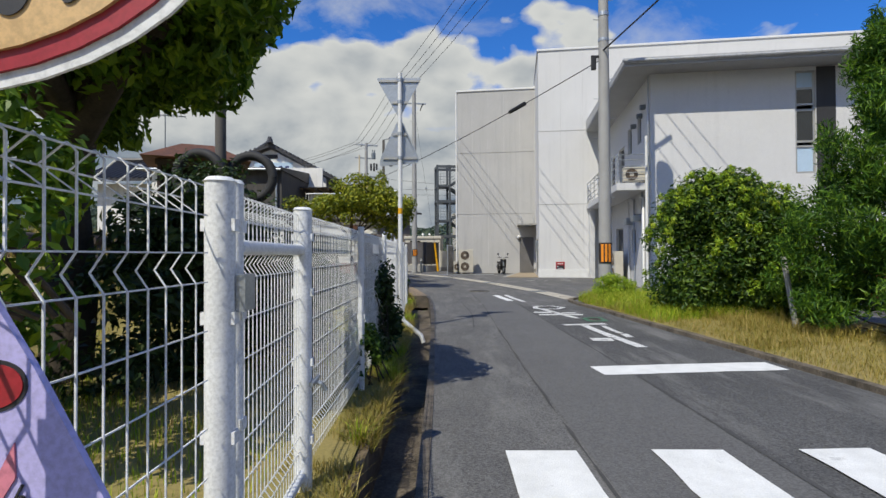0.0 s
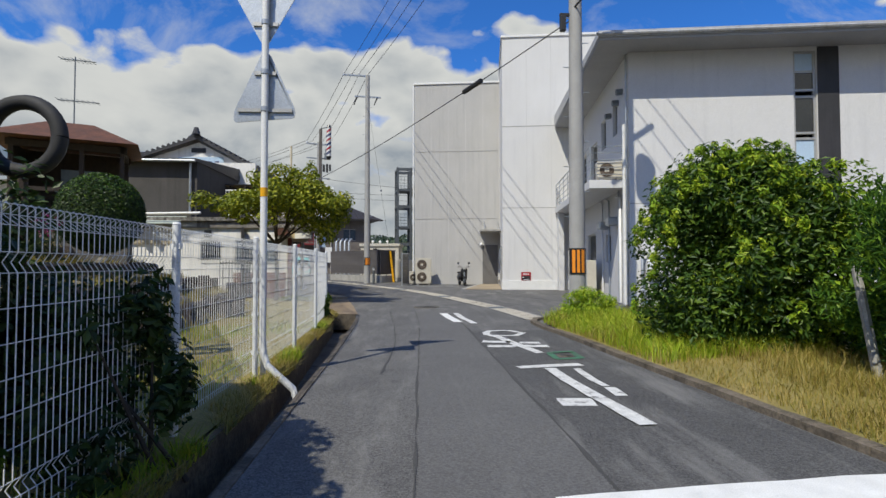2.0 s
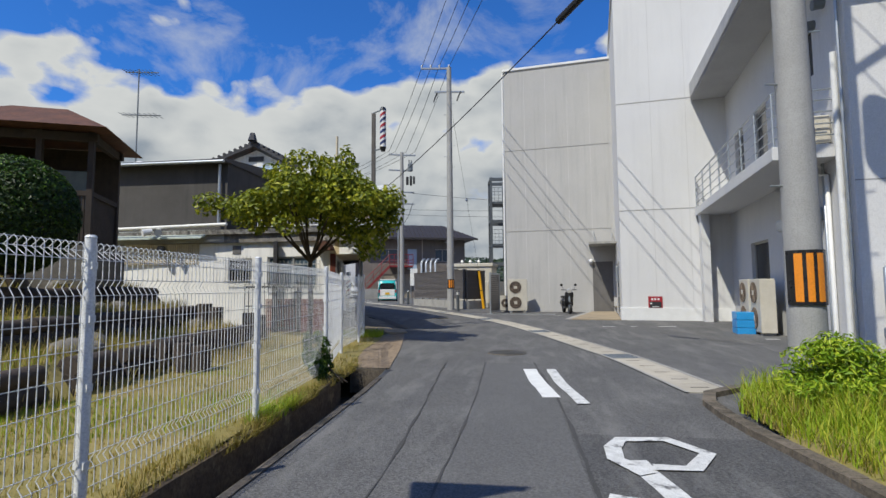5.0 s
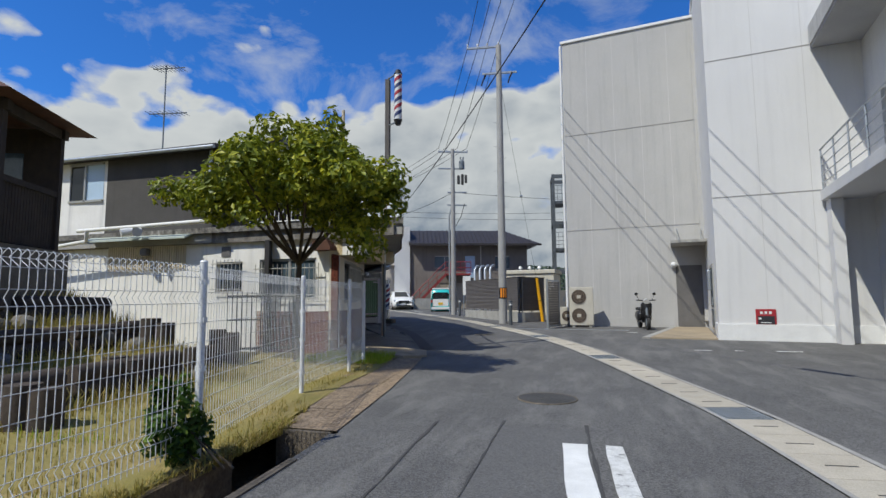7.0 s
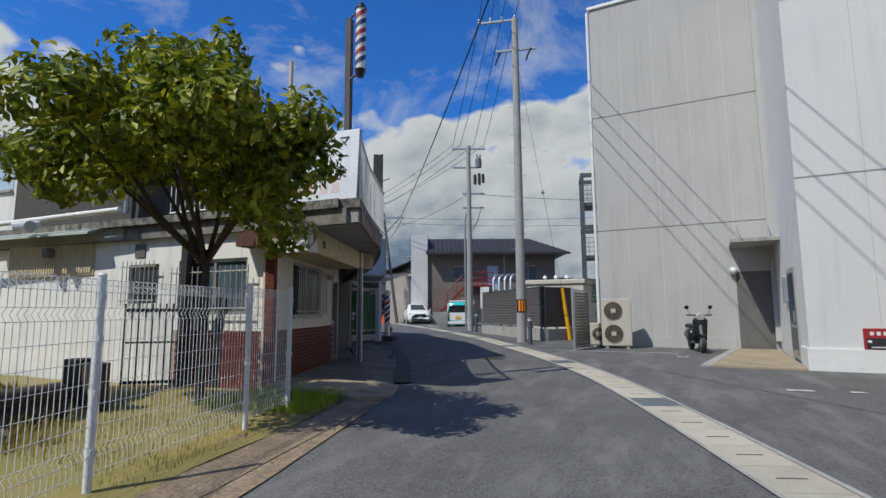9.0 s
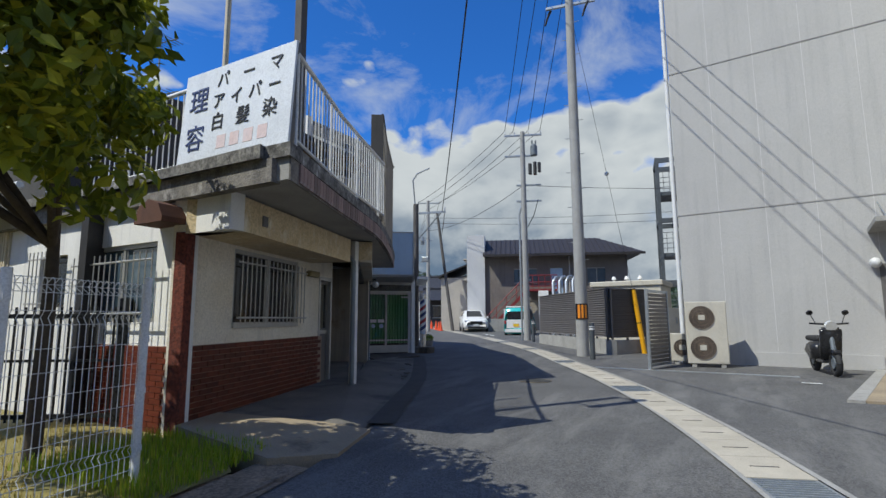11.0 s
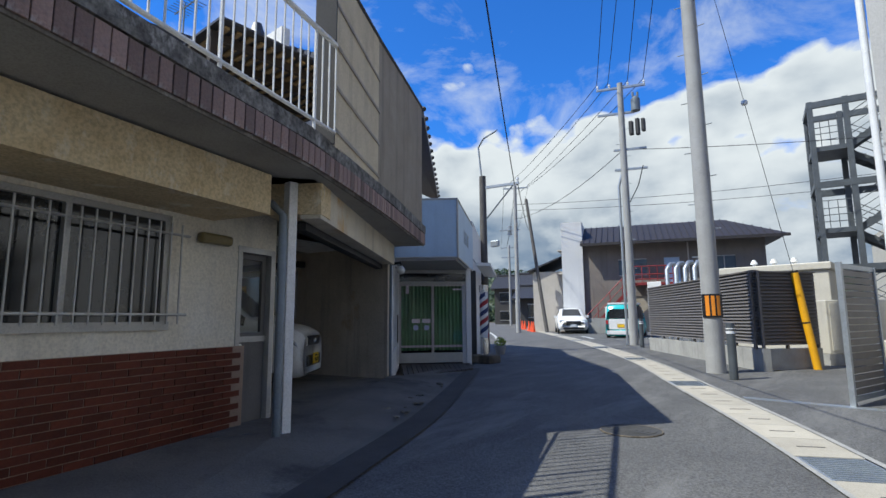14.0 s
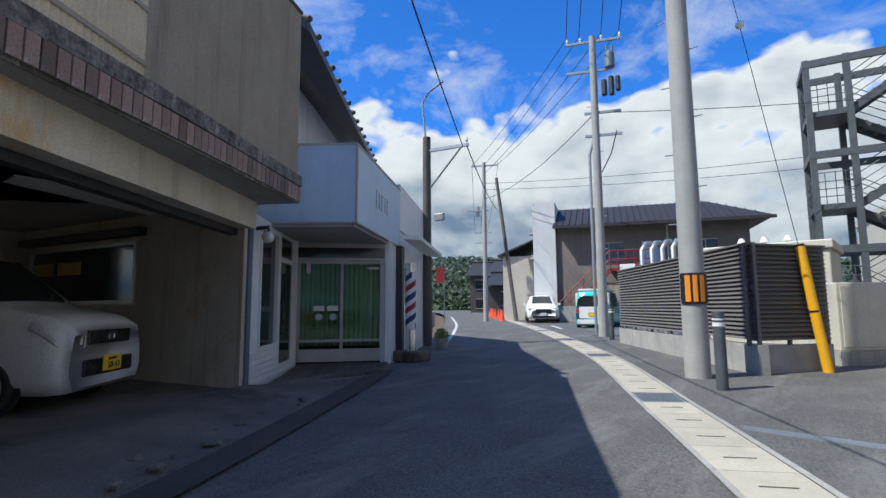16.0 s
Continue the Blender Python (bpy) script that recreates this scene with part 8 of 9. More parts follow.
def heap(x, y, z, rx, ry, rz, n, seed, low=0.25):
    """Clumps filling a rounded heap that stands on z, with an uneven outline."""
    r_ = random.Random(seed)
    out = []
    for i in range(n):
        a, b = r_.uniform(0, 2 * math.pi), r_.random() ** 0.7
        h = r_.random()
        w = math.sqrt(max(0.06, 1 - ((h - low) / (1.04 - low)) ** 2)) if h > low else 0.86 + 0.14 * h / low
        s = r_.uniform(0.16, 0.30)
        out.append((x + rx * b * w * 0.85 * math.cos(a), y + ry * b * w * 0.85 * math.sin(a), z + rz * (0.08 + 0.86 * h), rx * s, ry * s, rz * s * 0.8))
    return out


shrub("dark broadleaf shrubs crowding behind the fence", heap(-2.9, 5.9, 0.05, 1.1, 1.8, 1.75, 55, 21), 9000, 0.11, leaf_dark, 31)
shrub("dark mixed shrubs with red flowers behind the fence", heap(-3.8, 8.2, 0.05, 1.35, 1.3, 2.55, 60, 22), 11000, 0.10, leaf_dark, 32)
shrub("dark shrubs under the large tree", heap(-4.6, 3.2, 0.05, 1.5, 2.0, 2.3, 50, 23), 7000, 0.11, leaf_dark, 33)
shrub("pale leafed shrub by the tree trunk", heap(-3.0, 2.9, 0.6, 0.9, 1.2, 1.7, 24, 24), 2200, 0.11, leaf_lime, 34)
shrub("dark creeper growing through the mesh", heap(-0.86, 6.3, 0.05, 0.42, 0.75, 1.15, 30, 25), 3400, 0.075, leaf_dark, 35)
shrub("dark creeper growing through the mesh", heap(-0.80, 5.05, 0.05, 0.24, 0.5, 0.55, 16, 26), 1100, 0.07, leaf_bush, 36)
shrub("dark creeper on the fence post", heap(-1.16, 15.05, 0.05, 0.24, 0.36, 0.72, 20, 28), 1300, 0.075, leaf_bush, 38)
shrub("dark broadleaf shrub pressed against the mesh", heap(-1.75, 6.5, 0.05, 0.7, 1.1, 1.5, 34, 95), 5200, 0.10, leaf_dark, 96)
# clipped round bush
top = thing("round_topiary", "clipped round dark green bush", "shrub", pose(-6.1, 15.1, 1.5))
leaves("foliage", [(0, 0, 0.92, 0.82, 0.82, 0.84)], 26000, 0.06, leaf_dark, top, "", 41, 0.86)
# lighter leaf layer, set slightly higher, paints the sunlit top
leaves("foliage_top", [(0, 0, 0.98, 0.80, 0.80, 0.80)], 6000, 0.05, leaf_conifer, top, "paler leaves standing in for sun on the bush", 42, 0.93)
part("stem", T(([(0, 0, 0), (0, 0, 0.8)], 0.12, 0.08), n=8), bark, top)
az = thing("azalea", "low shrub with magenta flowers", "shrub", pose(-6.9, 14.2, 1.4))
leaves("foliage", [(0, 0, 0.5, 0.6, 0.5, 0.45)], 1500, 0.06, leaf_dark, az, "", 43)
leaves("flowers", [(0.1, -0.1, 0.7, 0.42, 0.4, 0.25)], 300, 0.06, leaf_mat("azalea_flower", (0.5, 0.03, 0.2), (0.6, 0.05, 0.3), (0.65, 0.12, 0.4)), az, "magenta flowers", 44)
# stub of a pole and two dark hoops above the shrubs
st = thing("cut_pole", "sawn-off grey timber pole among the shrubs", "pole", pose(-3.85, 8.9, 0))
part("shaft", T(([(0, 0, 0), (0, 0, 4.1)], 0.105, 0.09), n=14), pole_dark, st, smooth=True)
for i, (x, y, z) in enumerate(((-4.12, 8.69, 2.66), (-3.38, 9.05, 2.68))):
    hp = thing("tyre_hoop", "old black tyre set upright above the shrubs", "tyre", pose(x, y, z), group="tyres in the garden")
    bm = bmesh.new()
    tube(bm, [(0.385 * math.cos(a * math.pi / 16), 0, 0.385 * math.sin(a * math.pi / 16)) for a in range(33)], 0.085, 8)
    part("tyre", bm, rubber, hp, smooth=True)
    part("stand", T(([(0, 0, -2.6), (0, 0, -0.4)], 0.05), n=8), wood_dark, hp)
# steps of logs and stones in the bank
lg = random.Random(5)
for k in range(4):
    for i in range(11):
        y = 8.9 + i * 1.02 + lg.uniform(-0.1, 0.1)
        if y > 19.3:
            continue
        ex = at_y([(-0.9, -40), (-0.9, 13), (-2.2, 20.9)], y) - 2.55 - 1.25 * k
        base = 0.05 + 0.42 * k
        ln = lg.uniform(0.75, 0.98)
        th = thing("edging_log", "weathered dark log edging a step in the bank", "log", along((ex, y - ln / 2), (ex - 0.12, y + ln / 2), base), group="logs in the bank")
        r_ = lg.uniform(0.12, 0.16)
        part("log", T(([(0, 0, 0.10), (ln * 0.5, lg.uniform(-0.02, 0.02), 0.12), (ln, 0, 0.10)], r_), ([(0.02, 0, 0.32), (ln, 0.02, 0.31)], r_ * 0.85), n=9), log_mat, th, smooth=True)
for x, y, h in ((-5.35, 18.9, 0.95), (-4.4, 17.4, 0.5), (-3.5, 15.6, 0.45), (-4.9, 20.0, 0.7)):
    th = thing("tree_stump", "dark upright log post in the bank", "post", pose(x, y, 0.0))
    part("post", T(([(0, 0, 0), (0, 0, h)], 0.16), ([(0.25, 0.05, 0), (0.25, 0.05, h * 0.92)], 0.15), n=10), log_mat, th, smooth=True)
for i in range(26):
    x, y = lg.uniform(-7.2, -4.0), lg.uniform(10, 19)
    bm = bmesh.new()
    bmesh.ops.create_icosphere(bm, subdivisions=2, radius=0.2, matrix=Matrix.Diagonal((lg.uniform(0.8, 1.6), lg.uniform(0.7, 1.2), lg.uniform(0.5, 0.9), 1)))
    for v in bm.verts:
        v.co *= 1 + 0.22 * noise.noise(v.co * 6 + Vector((i, 0, 0)))
    ob = part("garden_stone", bm, stone_mat)
    ob.matrix_basis = pose(x, y, garden_z(x, y) + 0.04, 0, 0, lg.uniform(0, 180))
    tagged(ob, "rough grey stone on the grassy bank", "stone", "stones on the bank")
# timber shelter
sh = thing("timber_shelter", "dark timber garden shelter with a rusty hipped roof", "garden shelter", pose(-8.22, 17.65, 0, 0, 0, 24.5) @ Matrix.Diagonal((0.56, 0.62, 1, 1)))
for x, y in ((-2.3, -1.2), (1.9, -1.2), (1.9, 1.3), (-2.3, 1.3), (0.3, -1.2)):
    part("post", B((x - 0.09, y - 0.09, 1.0, x + 0.09, y + 0.09, 4.5)), wood_dark, sh)
part("floor", B((-2.6, -1.5, 0.0, 2.2, 1.6, 2.15)), stone_mat, sh)
part("tie_beam", B((-2.5, -1.3, 4.25, 2.1, -1.1, 4.42), (-2.5, 1.2, 4.25, 2.1, 1.4, 4.42), (1.8, -1.3, 4.25, 2.0, 1.4, 4.42)), wood_dark, sh)
bm = bmesh.new()
e0 = [bm.verts.new(p) for p in ((-3.2, -2.0, 4.45), (2.6, -2.0, 4.45), (2.6, 2.1, 4.45), (-3.2, 2.1, 4.45))]
r0, r1 = bm.verts.new((-1.2, 0, 5.12)), bm.verts.new((0.6, 0, 5.12))
for f in ((e0[0], e0[1], r1, r0), (e0[1], e0[2], r1), (e0[2], e0[3], r0, r1), (e0[3], e0[0], r0), (e0[3], e0[2], e0[1], e0[0])):
    bm.faces.new(f)
part("roof", bm, rust_roof, sh, "rusty sheet hipped roof")
part("back_wall", B((-2.35, 1.22, 2.15, 1.85, 1.3, 4.4)), wood_dark, sh, "dark boarded wall")
part("end_wall", B((-2.4, -1.2, 2.15, -2.32, 1.22, 4.4)), wood_dark, sh, "dark boarded wall")
part("pale_panel", B((-0.9, 1.19, 3.1, 0.9, 1.215, 3.95)), blue_glass, sh, "pale glazed panel")
for i in range(20):
    part("board", B((1.85, -1.1 + i * 0.12, 2.2, 1.9, -1.0 + i * 0.12, 3.2)), wood_dark, sh)
for i in range(14):
    part("board", B((0.35 + i * 0.11, -1.24, 2.2, 0.43 + i * 0.11, -1.2, 3.15)), wood_dark, sh)
part("hand_rail", B((-2.3, -1.28, 3.15, 1.95, -1.18, 3.25), (1.85, -1.2, 3.15, 1.97, 1.3, 3.25)), wood_dark, sh)
# house behind the shelter, aerials
hb = thing("tiled_house", "old house with a low grey tiled roof behind the garden", "house", pose(-19.5, 29.0, 0))
part("wall", wall_bm(6.4, 0, 5.4, 0.2, [(1.5, 3.2, 3.4, 4.7), (4.0, 5.9, 3.4, 4.7)]), plaster_old, hb)
part("side_wall", B((6.2, 0.2, 0, 6.4, 5, 5.4)), plaster_old, hb)
part("side_wall", B((0, 0.2, 0, 0.2, 5, 5.4)), plaster_old, hb)
part("window", B((1.5, 0.08, 3.4, 3.2, 0.1, 4.7)), dark_glass, hb)
part("window", B((4.0, 0.08, 3.4, 5.9, 0.1, 4.7)), dark_glass, hb)
part("roof", P([(-0.7, -0.8), (7.2, -0.8), (7.2, 3.0), (-0.7, 3.0)], lambda x, y: 5.45 + 0.42 * (y + 0.8), lambda x, y: 5.6 + 0.42 * (y + 0.8)), tile_roof, hb, "grey tiled slope")
for i in range(25):
    part("tile_rib", T(([(-0.6 + i * 0.31, -0.82, 5.62), (-0.6 + i * 0.31, 3.0, 7.22)], 0.06), n=6), tile_roof, hb)
part("ridge", T(([(-0.8, 3.0, 7.3), (7.3, 3.0, 7.3)], 0.16), n=8), tile_roof, hb)
an = thing("tv_aerial", "tall thin television aerial with two arrays", "aerial", pose(-15.9, 29.4, 6.2))
part("mast", T(([(0, 0, 0), (0, 0, 5.4)], 0.03), n=6), steel_grey, an)
part("boom", T(([(-0.7, 0, 5.3), (1.0, 0, 5.15)], 0.025), ([(-0.8, 0, 3.25), (1.2, 0, 3.1)], 0.025), n=6), steel_grey, an)
for x, z in [(-0.6 + 0.2 * i, 5.29 - 0.02 * i) for i in range(8)] + [(-0.7 + 0.25 * i, 3.24 - 0.02 * i) for i in range(8)]:
    part("element", T(([(x, -0.35, z), (x, 0.35, z)], 0.012), n=5), steel_grey, an)
bm = bmesh.new()
bmesh.ops.create_cone(bm, cap_ends=True, segments=20, radius1=0.32, radius2=0.12, depth=0.1, matrix=pose(0.25, -0.1, 0.75, 70, 0, 20))
part("dish", bm, white_mat, an, "white satellite dish", smooth=True)

# ---- verge planting ----
bush = heap(5.55, 10.2, 0.08, 1.62, 1.45, 2.5, 120, 51, 0.42)
for dx, dy, h in ((-0.42, 0.0, 2.72), (0.38, 0.2, 2.78), (0.05, -0.2, 2.55), (-0.85, 0.1, 2.3), (0.75, 0.0, 2.4), (-1.25, 0.2, 1.7), (1.3, -0.2, 1.7)):
    bush.append((5.55 + dx, 10.2 + dy, h, 0.2, 0.2, 0.28))
lump = random.Random(59)
for i in range(44):
    a, b = lump.uniform(0, 2 * math.pi), lump.uniform(0.15, 1.45)
    bush.append((5.55 + 1.5 * math.cos(a) * math.cos(b), 10.2 + 1.35 * math.sin(a) * math.cos(b), 1.0 + 1.65 * math.sin(b), 0.15, 0.15, 0.25))
eb = shrub("large rounded evergreen bush with glossy leaves", bush, 62000, 0.095, leaf_bush, 52, 0.38, "evergreen_bush")
sh_r = random.Random(57)
tips = []
for c in bush:
    for k in range(4):
        a, b = sh_r.uniform(0, 2 * math.pi), sh_r.uniform(-0.1, 1.0)
        tips.append((c[0] + c[3] * 1.12 * math.cos(a) * math.cos(b) - eb.matrix_basis.translation.x, c[1] + c[4] * 1.12 * math.sin(a) * math.cos(b) - eb.matrix_basis.translation.y, c[2] + c[5] * 1.1 * math.sin(b) - eb.matrix_basis.translation.z, 0.055, 0.055, 0.07))
leaves("new_growth", tips, 24000, 0.08, leaf_shoot, eb, "yellow-green fresh shoots", 58, 0.1, -0.5, 0.34)
shrub("yellow-green straggling bush by a stake", heap(6.15, 8.7, 0.15, 0.8, 0.75, 2.2, 26, 53), 4200, 0.08, leaf_lime, 54, 0.5)
con = thing("conifer", "tall feathery green conifer", "tree", pose(6.55, 7.15, 0.1))
part("trunk", T(([(0, 0, 0), (0.05, 0, 4.3)], 0.11, 0.02), n=8), bark, con, smooth=True)
spr = random.Random(61)
cl = []
for i in range(190):
    h = 0.15 + 4.2 * (i / 190)
    w = 1.62 * (1 - (h / 5.0)) + 0.12
    a = spr.uniform(0, 2 * math.pi)
    b = 0.3 + 0.7 * spr.random() ** 0.8
    s_ = 0.16 + 0.12 * w
    cl.append((w * b * math.cos(a), w * b * math.sin(a), h + 0.3 * b, s_, s_, 0.2))
    cl.append((w * (b + 0.14) * math.cos(a), w * (b + 0.14) * math.sin(a), h + 0.3 * b + 0.16, s_ * 0.55, s_ * 0.55, 0.17))
    if i % 3 == 0:
        part("branch", T(([(0, 0, h - 0.15), (w * b * 0.6 * math.cos(a), w * b * 0.6 * math.sin(a), h + 0.02), (w * b * math.cos(a), w * b * math.sin(a), h + 0.25)], 0.022, 0.005), n=5), bark, con)
leaves("foliage", cl, 62000, 0.12, leaf_conifer, con, "feathery foliage", 62, 0.05, -0.75, 0.17)
shrub("tall yellow-green weeds round the utility pole", heap(4.55, 13.75, 0.1, 0.75, 0.55, 0.62, 34, 63), 5200, 0.07, leaf_shoot, 64, 0.3, "weed_clump")
sk = thing("stake", "leaning weathered wooden stake", "stake", pose(5.5, 8.0, 0.05))
part("stake", T(([(0, 0, 0), (-0.14, 0.1, 1.2)], 0.045, 0.04), n=7), concrete, sk)
shrub("dark low shrubs under the conifer", heap(6.3, 5.2, 0.1, 1.0, 1.6, 1.3, 26, 55), 3600, 0.09, leaf_dark, 56)
# grass
gr_ = random.Random(71)


def scatter(n, x0, x1, y0, y1, zf, keep=None):
    out = []
    while len(out) < n:
        x, y = gr_.uniform(x0, x1), gr_.uniform(y0, y1)
        if keep is None or keep(x, y):
            out.append((x, y, zf(x, y) - 0.01))
    return out


kx = lambda y: at_y([(4.05, -40), (4.05, 3.5), (3.86, 7.6), (3.73, 9.3), (3.57, 12.0), (3.45, 13.7), (4.0, 15.0), (5.0, 15.3)], y) + 0.14
g1 = blades("verge_grass", scatter(26000, 3.5, 6.2, 9.2, 15.1, verge_z, lambda x, y: x > kx(y) and gr_.random() < 0.35 + 0.65 * (x - kx(y)) / 1.2 and x < 3.6 + (15.4 - y) * 0.9 + 0.6), 0.22, 0.009, blade_green, lean=1.2)
tagged(g1, "long bright green grass on the verge", "grass", kind="stuff")
g2 = blades("verge_grass", scatter(26000, 3.6, 6.0, 2.5, 12.0, verge_z, lambda x, y: x > kx(y)), 0.08, 0.007, blade_dry, lean=1.2)
tagged(g2, "short dry yellow grass on the verge", "grass", kind="stuff")
g7v = blades("verge_grass", scatter(9000, 3.5, 6.2, 6.5, 15.1, verge_z, lambda x, y: x > kx(y) and noise.noise((x * 1.3, y * 1.3, 15)) > 0.0), 0.19, 0.007, blade_dry, seed=12, lean=1.4)
tagged(g7v, "dry straw among the verge grass", "grass", kind="stuff")
g3 = blades("lawn_grass", scatter(30000, -5.5, -0.95, 3.0, 21.8, garden_z, lambda x, y: x < gl(y) - 0.12 and noise.noise((x * 0.7, y * 0.7, 8)) > -0.25), 0.07, 0.008, blade_dry)
tagged(g3, "short dry lawn grass", "grass", kind="stuff")
g4 = blades("lawn_grass", scatter(16000, -5.5, -1.0, 2.0, 15.5, garden_z, lambda x, y: x < gl(y) - 0.2 and noise.noise((x * 0.5, y * 0.5, 2)) > 0.0), 0.09, 0.008, blade_green)
tagged(g4, "patches of green lawn grass", "grass", kind="stuff")
g5 = blades("ditch_weeds", scatter(5200, -1.3, -0.45, 2.0, 20.5, lambda x, y: zg(y) + 0.02, lambda x, y: gl(y) - 0.24 < x < gl(y) + 0.06 and noise.noise((x, y * 1.3, 5)) > 0.0), 0.09, 0.007, blade_dry, lean=1.0)
tagged(g5, "dry weeds along the ditch and fence", "weeds", kind="stuff")
g8 = blades("bank_weeds", scatter(7000, -1.2, -0.35, 2.0, 17.0, lambda x, y: zg(y) - 0.02, lambda x, y: gl(y) - 0.06 < x < gl(y) + 0.10 and noise.noise((x * 2, y * 1.1, 7)) > -0.12), 0.13, 0.008, blade_dry, seed=6, lean=2.2)
tagged(g8, "dry weeds hanging over the ditch edge", "weeds", kind="stuff")
g9 = blades("bank_weeds", scatter(2500, -1.2, -0.35, 2.0, 17.0, lambda x, y: zg(y) - 0.02, lambda x, y: gl(y) - 0.10 < x < gl(y) + 0.08 and noise.noise((x * 2, y * 0.8, 12)) > 0.15), 0.17, 0.010, blade_green, seed=8, lean=1.6)
tagged(g9, "green weeds at the ditch edge", "weeds", kind="stuff")
g6 = blades("corner_grass", scatter(3500, -3.6, -1.85, 20.6, 22.0, lambda x, y: zg(y) + 0.05, lambda x, y: x < -1.8 - 0.2 * (y - 20.6)), 0.12, 0.009, blade_green)
tagged(g6, "green grass at the fence's end", "grass", kind="stuff")

g7 = blades("bank_grass", scatter(15000, -8.6, -3.4, 8.2, 19.4, garden_z, lambda x, y: noise.noise((x * 0.9, y * 0.9, 4)) > -0.15), 0.20, 0.011, blade_dry, lean=0.9)
tagged(g7, "long yellow grass on the stepped bank", "grass", kind="stuff")
shrub("pale leafed shrub under the bough", heap(-2.3, 2.6, 1.1, 0.55, 0.9, 1.2, 18, 92), 1500, 0.10, leaf_lime, 93)

# ---- along the lane beyond ----
fh = thing("apartment_house", "two-storey beige house with dark ribbed roof and red stair", "house", along((-13.6, 54.6), (-5.2, 57.6), 0.3))
# shaded front and sunlit tower are told apart by wall colour
part("wall", wall_bm(10.5, 0.0, 5.75, 0.2, [(2.2, 3.9, 3.6, 4.7), (4.9, 5.8, 2.75, 4.7), (7.6, 8.9, 3.5, 4.7), (2.6, 5.2, 0.1, 2.3)]), house_shaded, fh, "rendered wall, coloured brown-grey for the shade on it")
part("tower", B((-1.35, -0.25, 0.0, 0.0, 5.5, 7.3)), wall_white, fh, "plain stair tower wall, whitened for the sun on it")
for z in (3.0, 4.6):
    for y in (1.0, 2.6):
        w_ = part("small_window", B((-1.42, y, z, -1.36, y + 0.7, z + 0.9)), dark_glass, fh)
        part("hood", B((-1.75, y - 0.1, z + 0.95, -1.36, y + 0.8, z + 1.03)), house_wall, w_)
part("annex", B((-3.6, 1.5, 0.0, -1.36, 6.5, 4.2)), house_wall, fh)
part("annex_roof", P([(-3.9, 1.2), (-1.36, 1.2), (-1.36, 6.8), (-3.9, 6.8)], lambda x, y: 4.2 + 0.4 * (x + 3.9), lambda x, y: 4.3 + 0.4 * (x + 3.9)), tile_roof, fh)
# black filler inside the house, its colour stands for indoor shade
part("inner", B((0.3, 1.0, 0, 10.3, 5.5, 5.6)), dark_panel_and_rooms, fh)
for h in ((2.2, 3.9, 3.6, 4.7), (7.6, 8.9, 3.5, 4.7)):
    wf = part("window_frame", B((h[0], 0.05, h[2], h[1], 0.1, h[2] + 0.06), (h[0], 0.05, h[3] - 0.06, h[1], 0.1, h[3]), ((h[0] + h[1]) / 2, 0.05, h[2], (h[0] + h[1]) / 2 + 0.06, 0.1, h[3])), alu, fh)
    part("pane", B((h[0], 0.08, h[2], h[1], 0.09, h[3])), blue_glass, wf)
part("upper_door", B((4.9, 0.06, 2.75, 5.8, 0.1, 4.7)), shop_blue, fh)
part("garage_shutter", B((2.6, 0.06, 0.1, 5.2, 0.1, 2.3)), corrugated, fh)
bm = bmesh.new()
e0 = [bm.verts.new(p) for p in ((-0.1, -0.9, 5.7), (11.6, -0.9, 5.7), (11.6, 6.2, 5.7), (-0.1, 6.2, 5.7))]
r0, r1 = bm.verts.new((-0.1, 2.6, 7.3)), bm.verts.new((8.8, 2.6, 7.3))
for f in ((e0[0], e0[1], r1, r0), (e0[1], e0[2], r1), (e0[2], e0[3], r0, r1), (e0[3], e0[0], r0), (e0[3], e0[2], e0[1], e0[0])):
    bm.faces.new(f)
rf = part("roof", bm, brown_roof, fh, "dark brown ribbed metal roof")
for i in range(30):
    x = 0.1 + i * 0.37
    f = 1.0 if x < 8.8 else max(0.0, (11.6 - x) / 2.8)
    part("roof_rib", T(([(x, -0.92, 5.74), (x, -0.9 + 3.5 * f, 5.74 + 1.6 * f)], 0.028), n=5), brown_roof, rf)
part("eaves_board", B((-0.1, -0.95, 5.55, 11.6, -0.88, 5.72)), brown_roof, fh)
part("balcony", B((3.1, -1.0, 2.95, 5.3, 0.0, 3.1)), red_steel, fh, "red steel balcony")
part("balcony_rail", T(*[([(3.1, -1.0, z), (5.3, -1.0, z)], 0.035) for z in (3.3, 3.6, 4.1)], *[([(3.1 + 0.44 * i, -1.0, 3.05), (3.1 + 0.44 * i, -1.0, 4.1)], 0.03) for i in range(6)], n=6), red_steel, fh)
part("stringer", P([(0.0, 0.0), (0.3, 0.0), (3.3, 3.05), (3.0, 3.05)], 0.55, 1.0, Matrix(((1, 0, 0, 0), (0, 0, -1, 0), (0, 1, 0, 0), (0, 0, 0, 1)))), red_steel, fh, "red steel outside stair")
part("stair_rail", T(([(0.1, -1.0, 1.05), (3.1, -1.0, 4.1)], 0.035), ([(0.1, -1.0, 0.55), (3.1, -1.0, 3.6)], 0.03), *[([(0.1 + x, -1.0, x), (0.1 + x, -1.0, x + 1.05)], 0.03) for x in (0.0, 0.75, 1.5, 2.25)], n=6), red_steel, fh)
part("downpipe", T(([(6.3, -0.1, 0), (6.3, -0.1, 5.6)], 0.05), n=8), house_wall, fh)
part("yard_wall", B((-1.2, -1.6, -0.1, 2.0, -1.45, 0.95)), concrete, fh, "grey block yard wall")
pb = thing("parking_board", "white notice board on a post beside the pole", "notice board", pose(-5.75, 42.6, zg(42)))
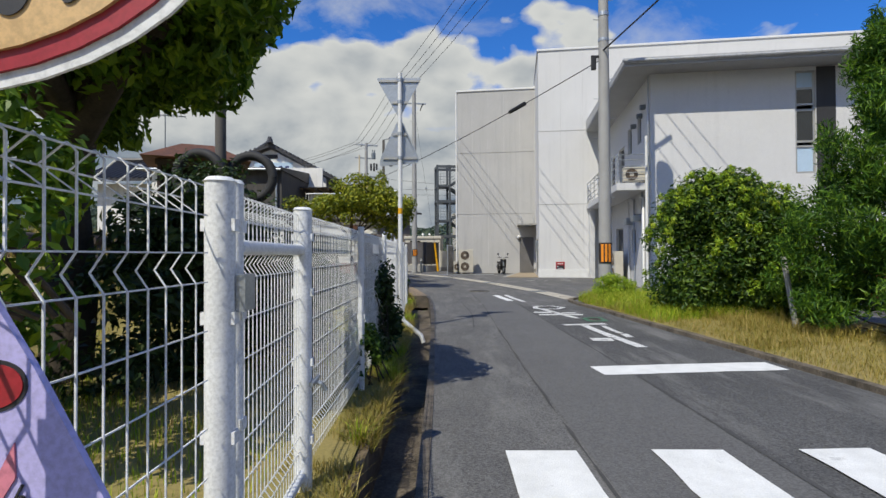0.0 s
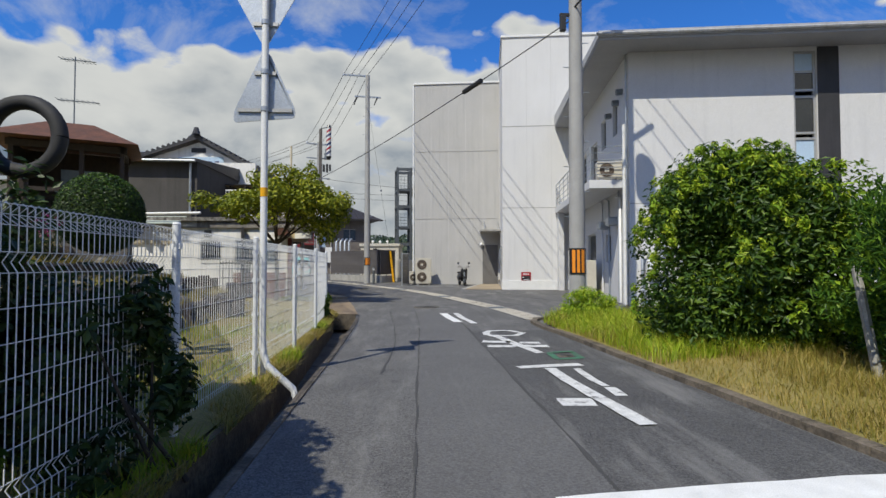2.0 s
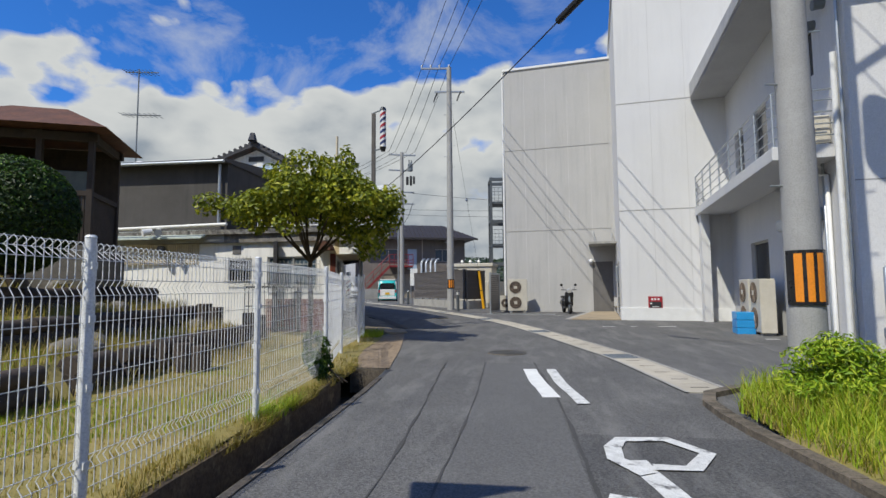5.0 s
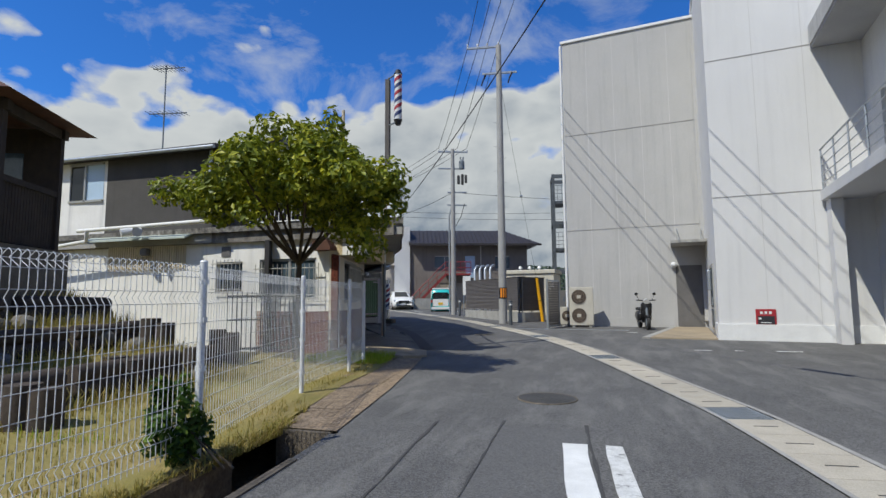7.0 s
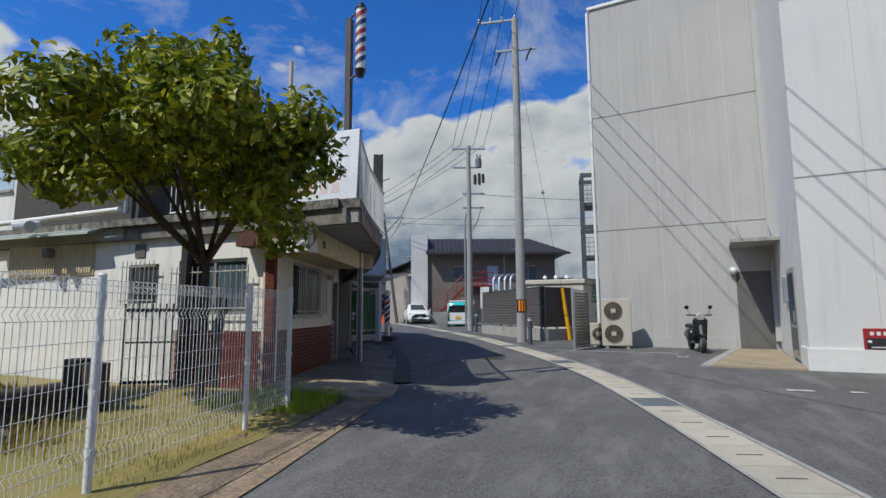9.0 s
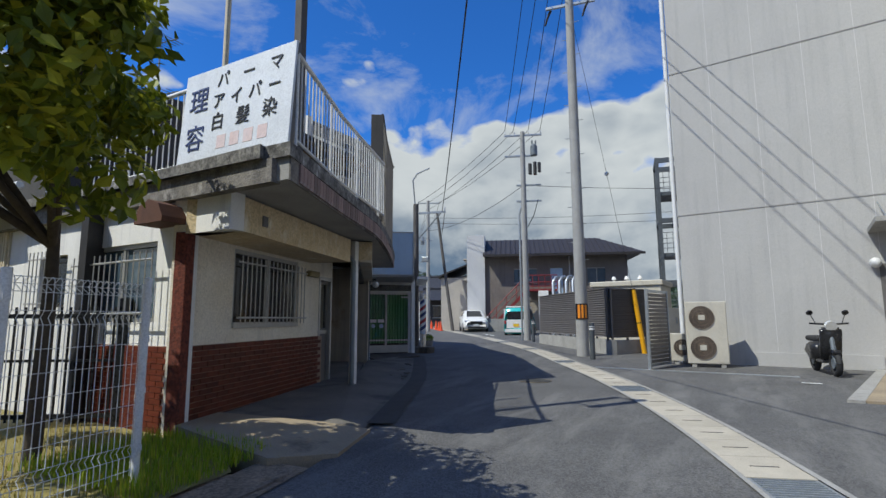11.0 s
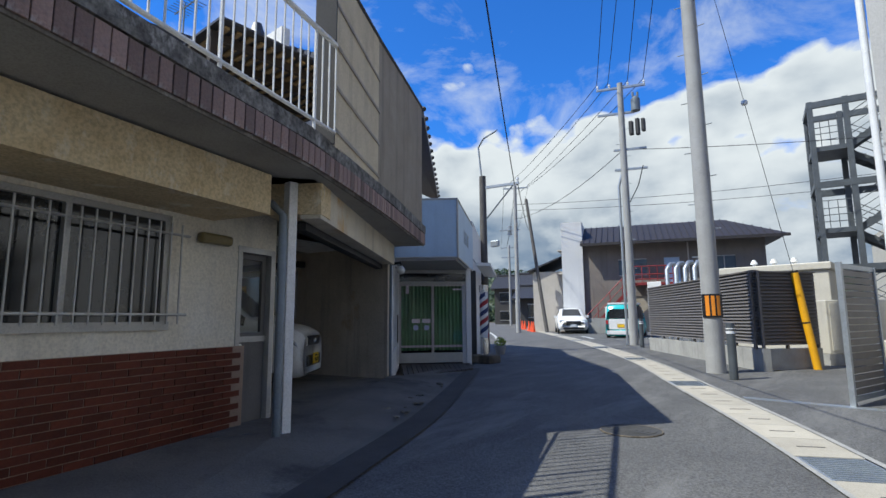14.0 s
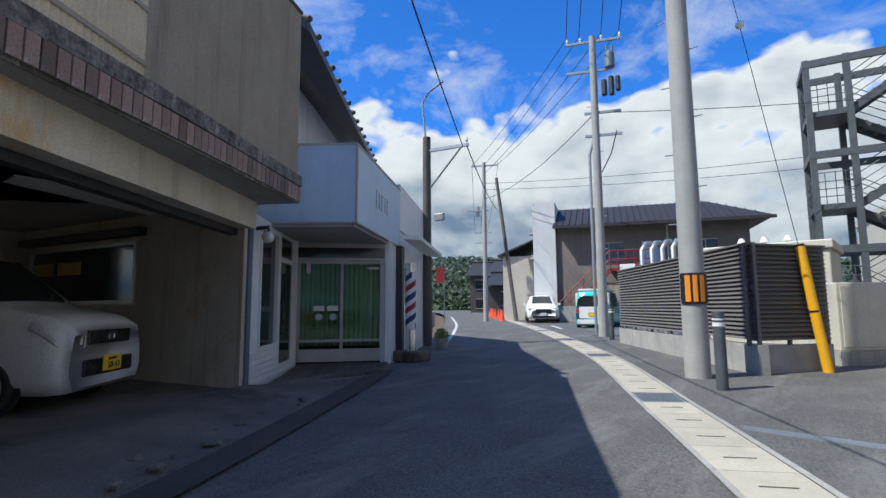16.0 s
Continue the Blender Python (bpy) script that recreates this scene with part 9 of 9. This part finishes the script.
part("post", T(([(0, 0, 0), (0, 0, 2.0)], 0.03)), steel_galv, pb)
part("board", B((-0.05, -0.03, 1.2, 0.45, 0.0, 2.35), bevel=0.01), white_mat, pb)


def far_house(x, y, w, d, h, rot, label, wall, roof_m, rise=1.6, wins=2, flat=False):
    th = thing("far_house" if not flat else "far_building", label, "house", pose(x, y, 0.4, 0, 0, rot))
    part("wall", B((0, 0, -0.6, w, d, h)), wall, th)
    if flat:
        part("parapet", B((-0.15, -0.15, h, w + 0.15, d + 0.15, h + 0.35)), wall, th)
    else:
        bm = bmesh.new()
        e0 = [bm.verts.new(p) for p in ((-0.6, -0.7, h - 0.1), (w + 0.6, -0.7, h - 0.1), (w + 0.6, d + 0.7, h - 0.1), (-0.6, d + 0.7, h - 0.1))]
        r0, r1 = bm.verts.new((0.2, d / 2, h + rise)), bm.verts.new((w - 0.2, d / 2, h + rise))
        for f in ((e0[0], e0[1], r1, r0), (e0[1], e0[2], r1), (e0[2], e0[3], r0, r1), (e0[3], e0[0], r0), (e0[3], e0[2], e0[1], e0[0])):
            bm.faces.new(f)
        rf = part("roof", bm, roof_m, th)
        part("ridge", T(([(0.0, d / 2, h + rise + 0.05), (w, d / 2, h + rise + 0.05)], 0.16), n=6), roof_m, rf)
    n = wins
    for i in range(n):
        for zz in ([h - 1.9] if h < 4.5 else [h - 1.9, h - 4.5]):
            x0 = w * (i + 0.25) / n
            wn_ = part("window", B((x0, -0.06, zz, x0 + w * 0.5 / n, 0.0, zz + 1.2)), dark_glass, th)
            part("window_frame", B((x0 - 0.06, -0.08, zz - 0.08, x0 + w * 0.5 / n + 0.06, -0.02, zz), (x0 - 0.06, -0.08, zz + 1.2, x0 + w * 0.5 / n + 0.06, -0.02, zz + 1.28)), alu, wn_)
    return th


far_house(-33, 78, 7, 6, 4.6, 25, "white plastered old house with a grey tiled roof", plaster_old, tile_roof, 2.0)
far_house(-26.5, 72.5, 6, 5, 2.9, 25, "low dark timber house with a tiled roof", house_dark, tile_roof, 1.5)
far_house(-27.5, 88, 9, 7, 3.4, 20, "low house with a wide grey tiled roof", house_dark, tile_roof, 2.1, 3)
far_house(-40, 84, 6, 5, 5.2, 30, "old two-storey timber house with a tiled roof", house_dark, tile_roof, 1.9)
far_house(-62, 140, 26, 9, 9.5, 20, "long grey apartment block under a dark roof", steel_grey, tile_roof, 2.2, 7)
far_house(2.5, 66, 12, 8, 6.4, 8, "cream flat-roofed building behind the stair", cream_metal, None, 0, 4, True)
far_house(9, 54, 10, 8, 3.6, 6, "low cream flat-roofed building", cream_metal, None, 0, 3, True)
far_house(-25.5, 66, 4, 4, 2.9, 30, "small dark gatehouse with a tiled roof", house_dark, tile_roof, 1.2, 1)
bw = thing("block_wall", "grey concrete block wall along the lane", "wall", along((-12.2, 40.2), (-18.0, 48.2), 0.2))
for i in range(12):
    for k in range(4):
        part("block", B((i * 0.8, 0, k * 0.2, i * 0.8 + 0.79, 0.12, k * 0.2 + 0.19)), concrete, bw)
aw = thing("shop_banner", "faded red cloth banner hanging at a far doorway", "banner", pose(-18.6, 49.1, 0.3, 0, 0, 36))
part("cloth", B((0, 0, 2.35, 0.45, 0.02, 3.2)), red_mat, aw)
part("pole", T(([(0.45, 0.03, 0), (0.45, 0.03, 3.3)], 0.02)), steel_grey, aw)
stroke("edge_line", [(-9.0, 37.2), (-11.5, 41.0), (-16.4, 48.0), (-26, 60.5)], 0.12, paint_worn, "white painted edge line on the lane")
# wooded hills
for nm, pts, seed in (("a", [(-150, 230, 25, 70), (-95, 250, 22, 60), (-40, 280, 18, 60)], 1), ("b", [(20, 190, 14, 45), (70, 180, 24, 60), (130, 170, 28, 60)], 2)):
    hl = struct(thing("backdrop_hill", "low wooded hill on the skyline", "hill"), "low wooded hill on the skyline", "hill")
    bm = bmesh.new()
    for x, y, h, w in pts:
        bmesh.ops.create_uvsphere(bm, u_segments=32, v_segments=16, radius=1, matrix=Matrix.Translation((x, y, -4)) @ Matrix.Diagonal((w, 40, h, 1)))
    part("slope", bm, hill_mat, hl)
    wd_ = leaves("woods", [(x, y - 2, -3, w, 41, h + 1.5) for x, y, h, w in pts], 60000, 1.7, hazy_green, hl, "dense far woodland with haze in its colour", 90 + seed, 0.93, -0.3, 0.8)
    tagged(wd_, kind="stuff")
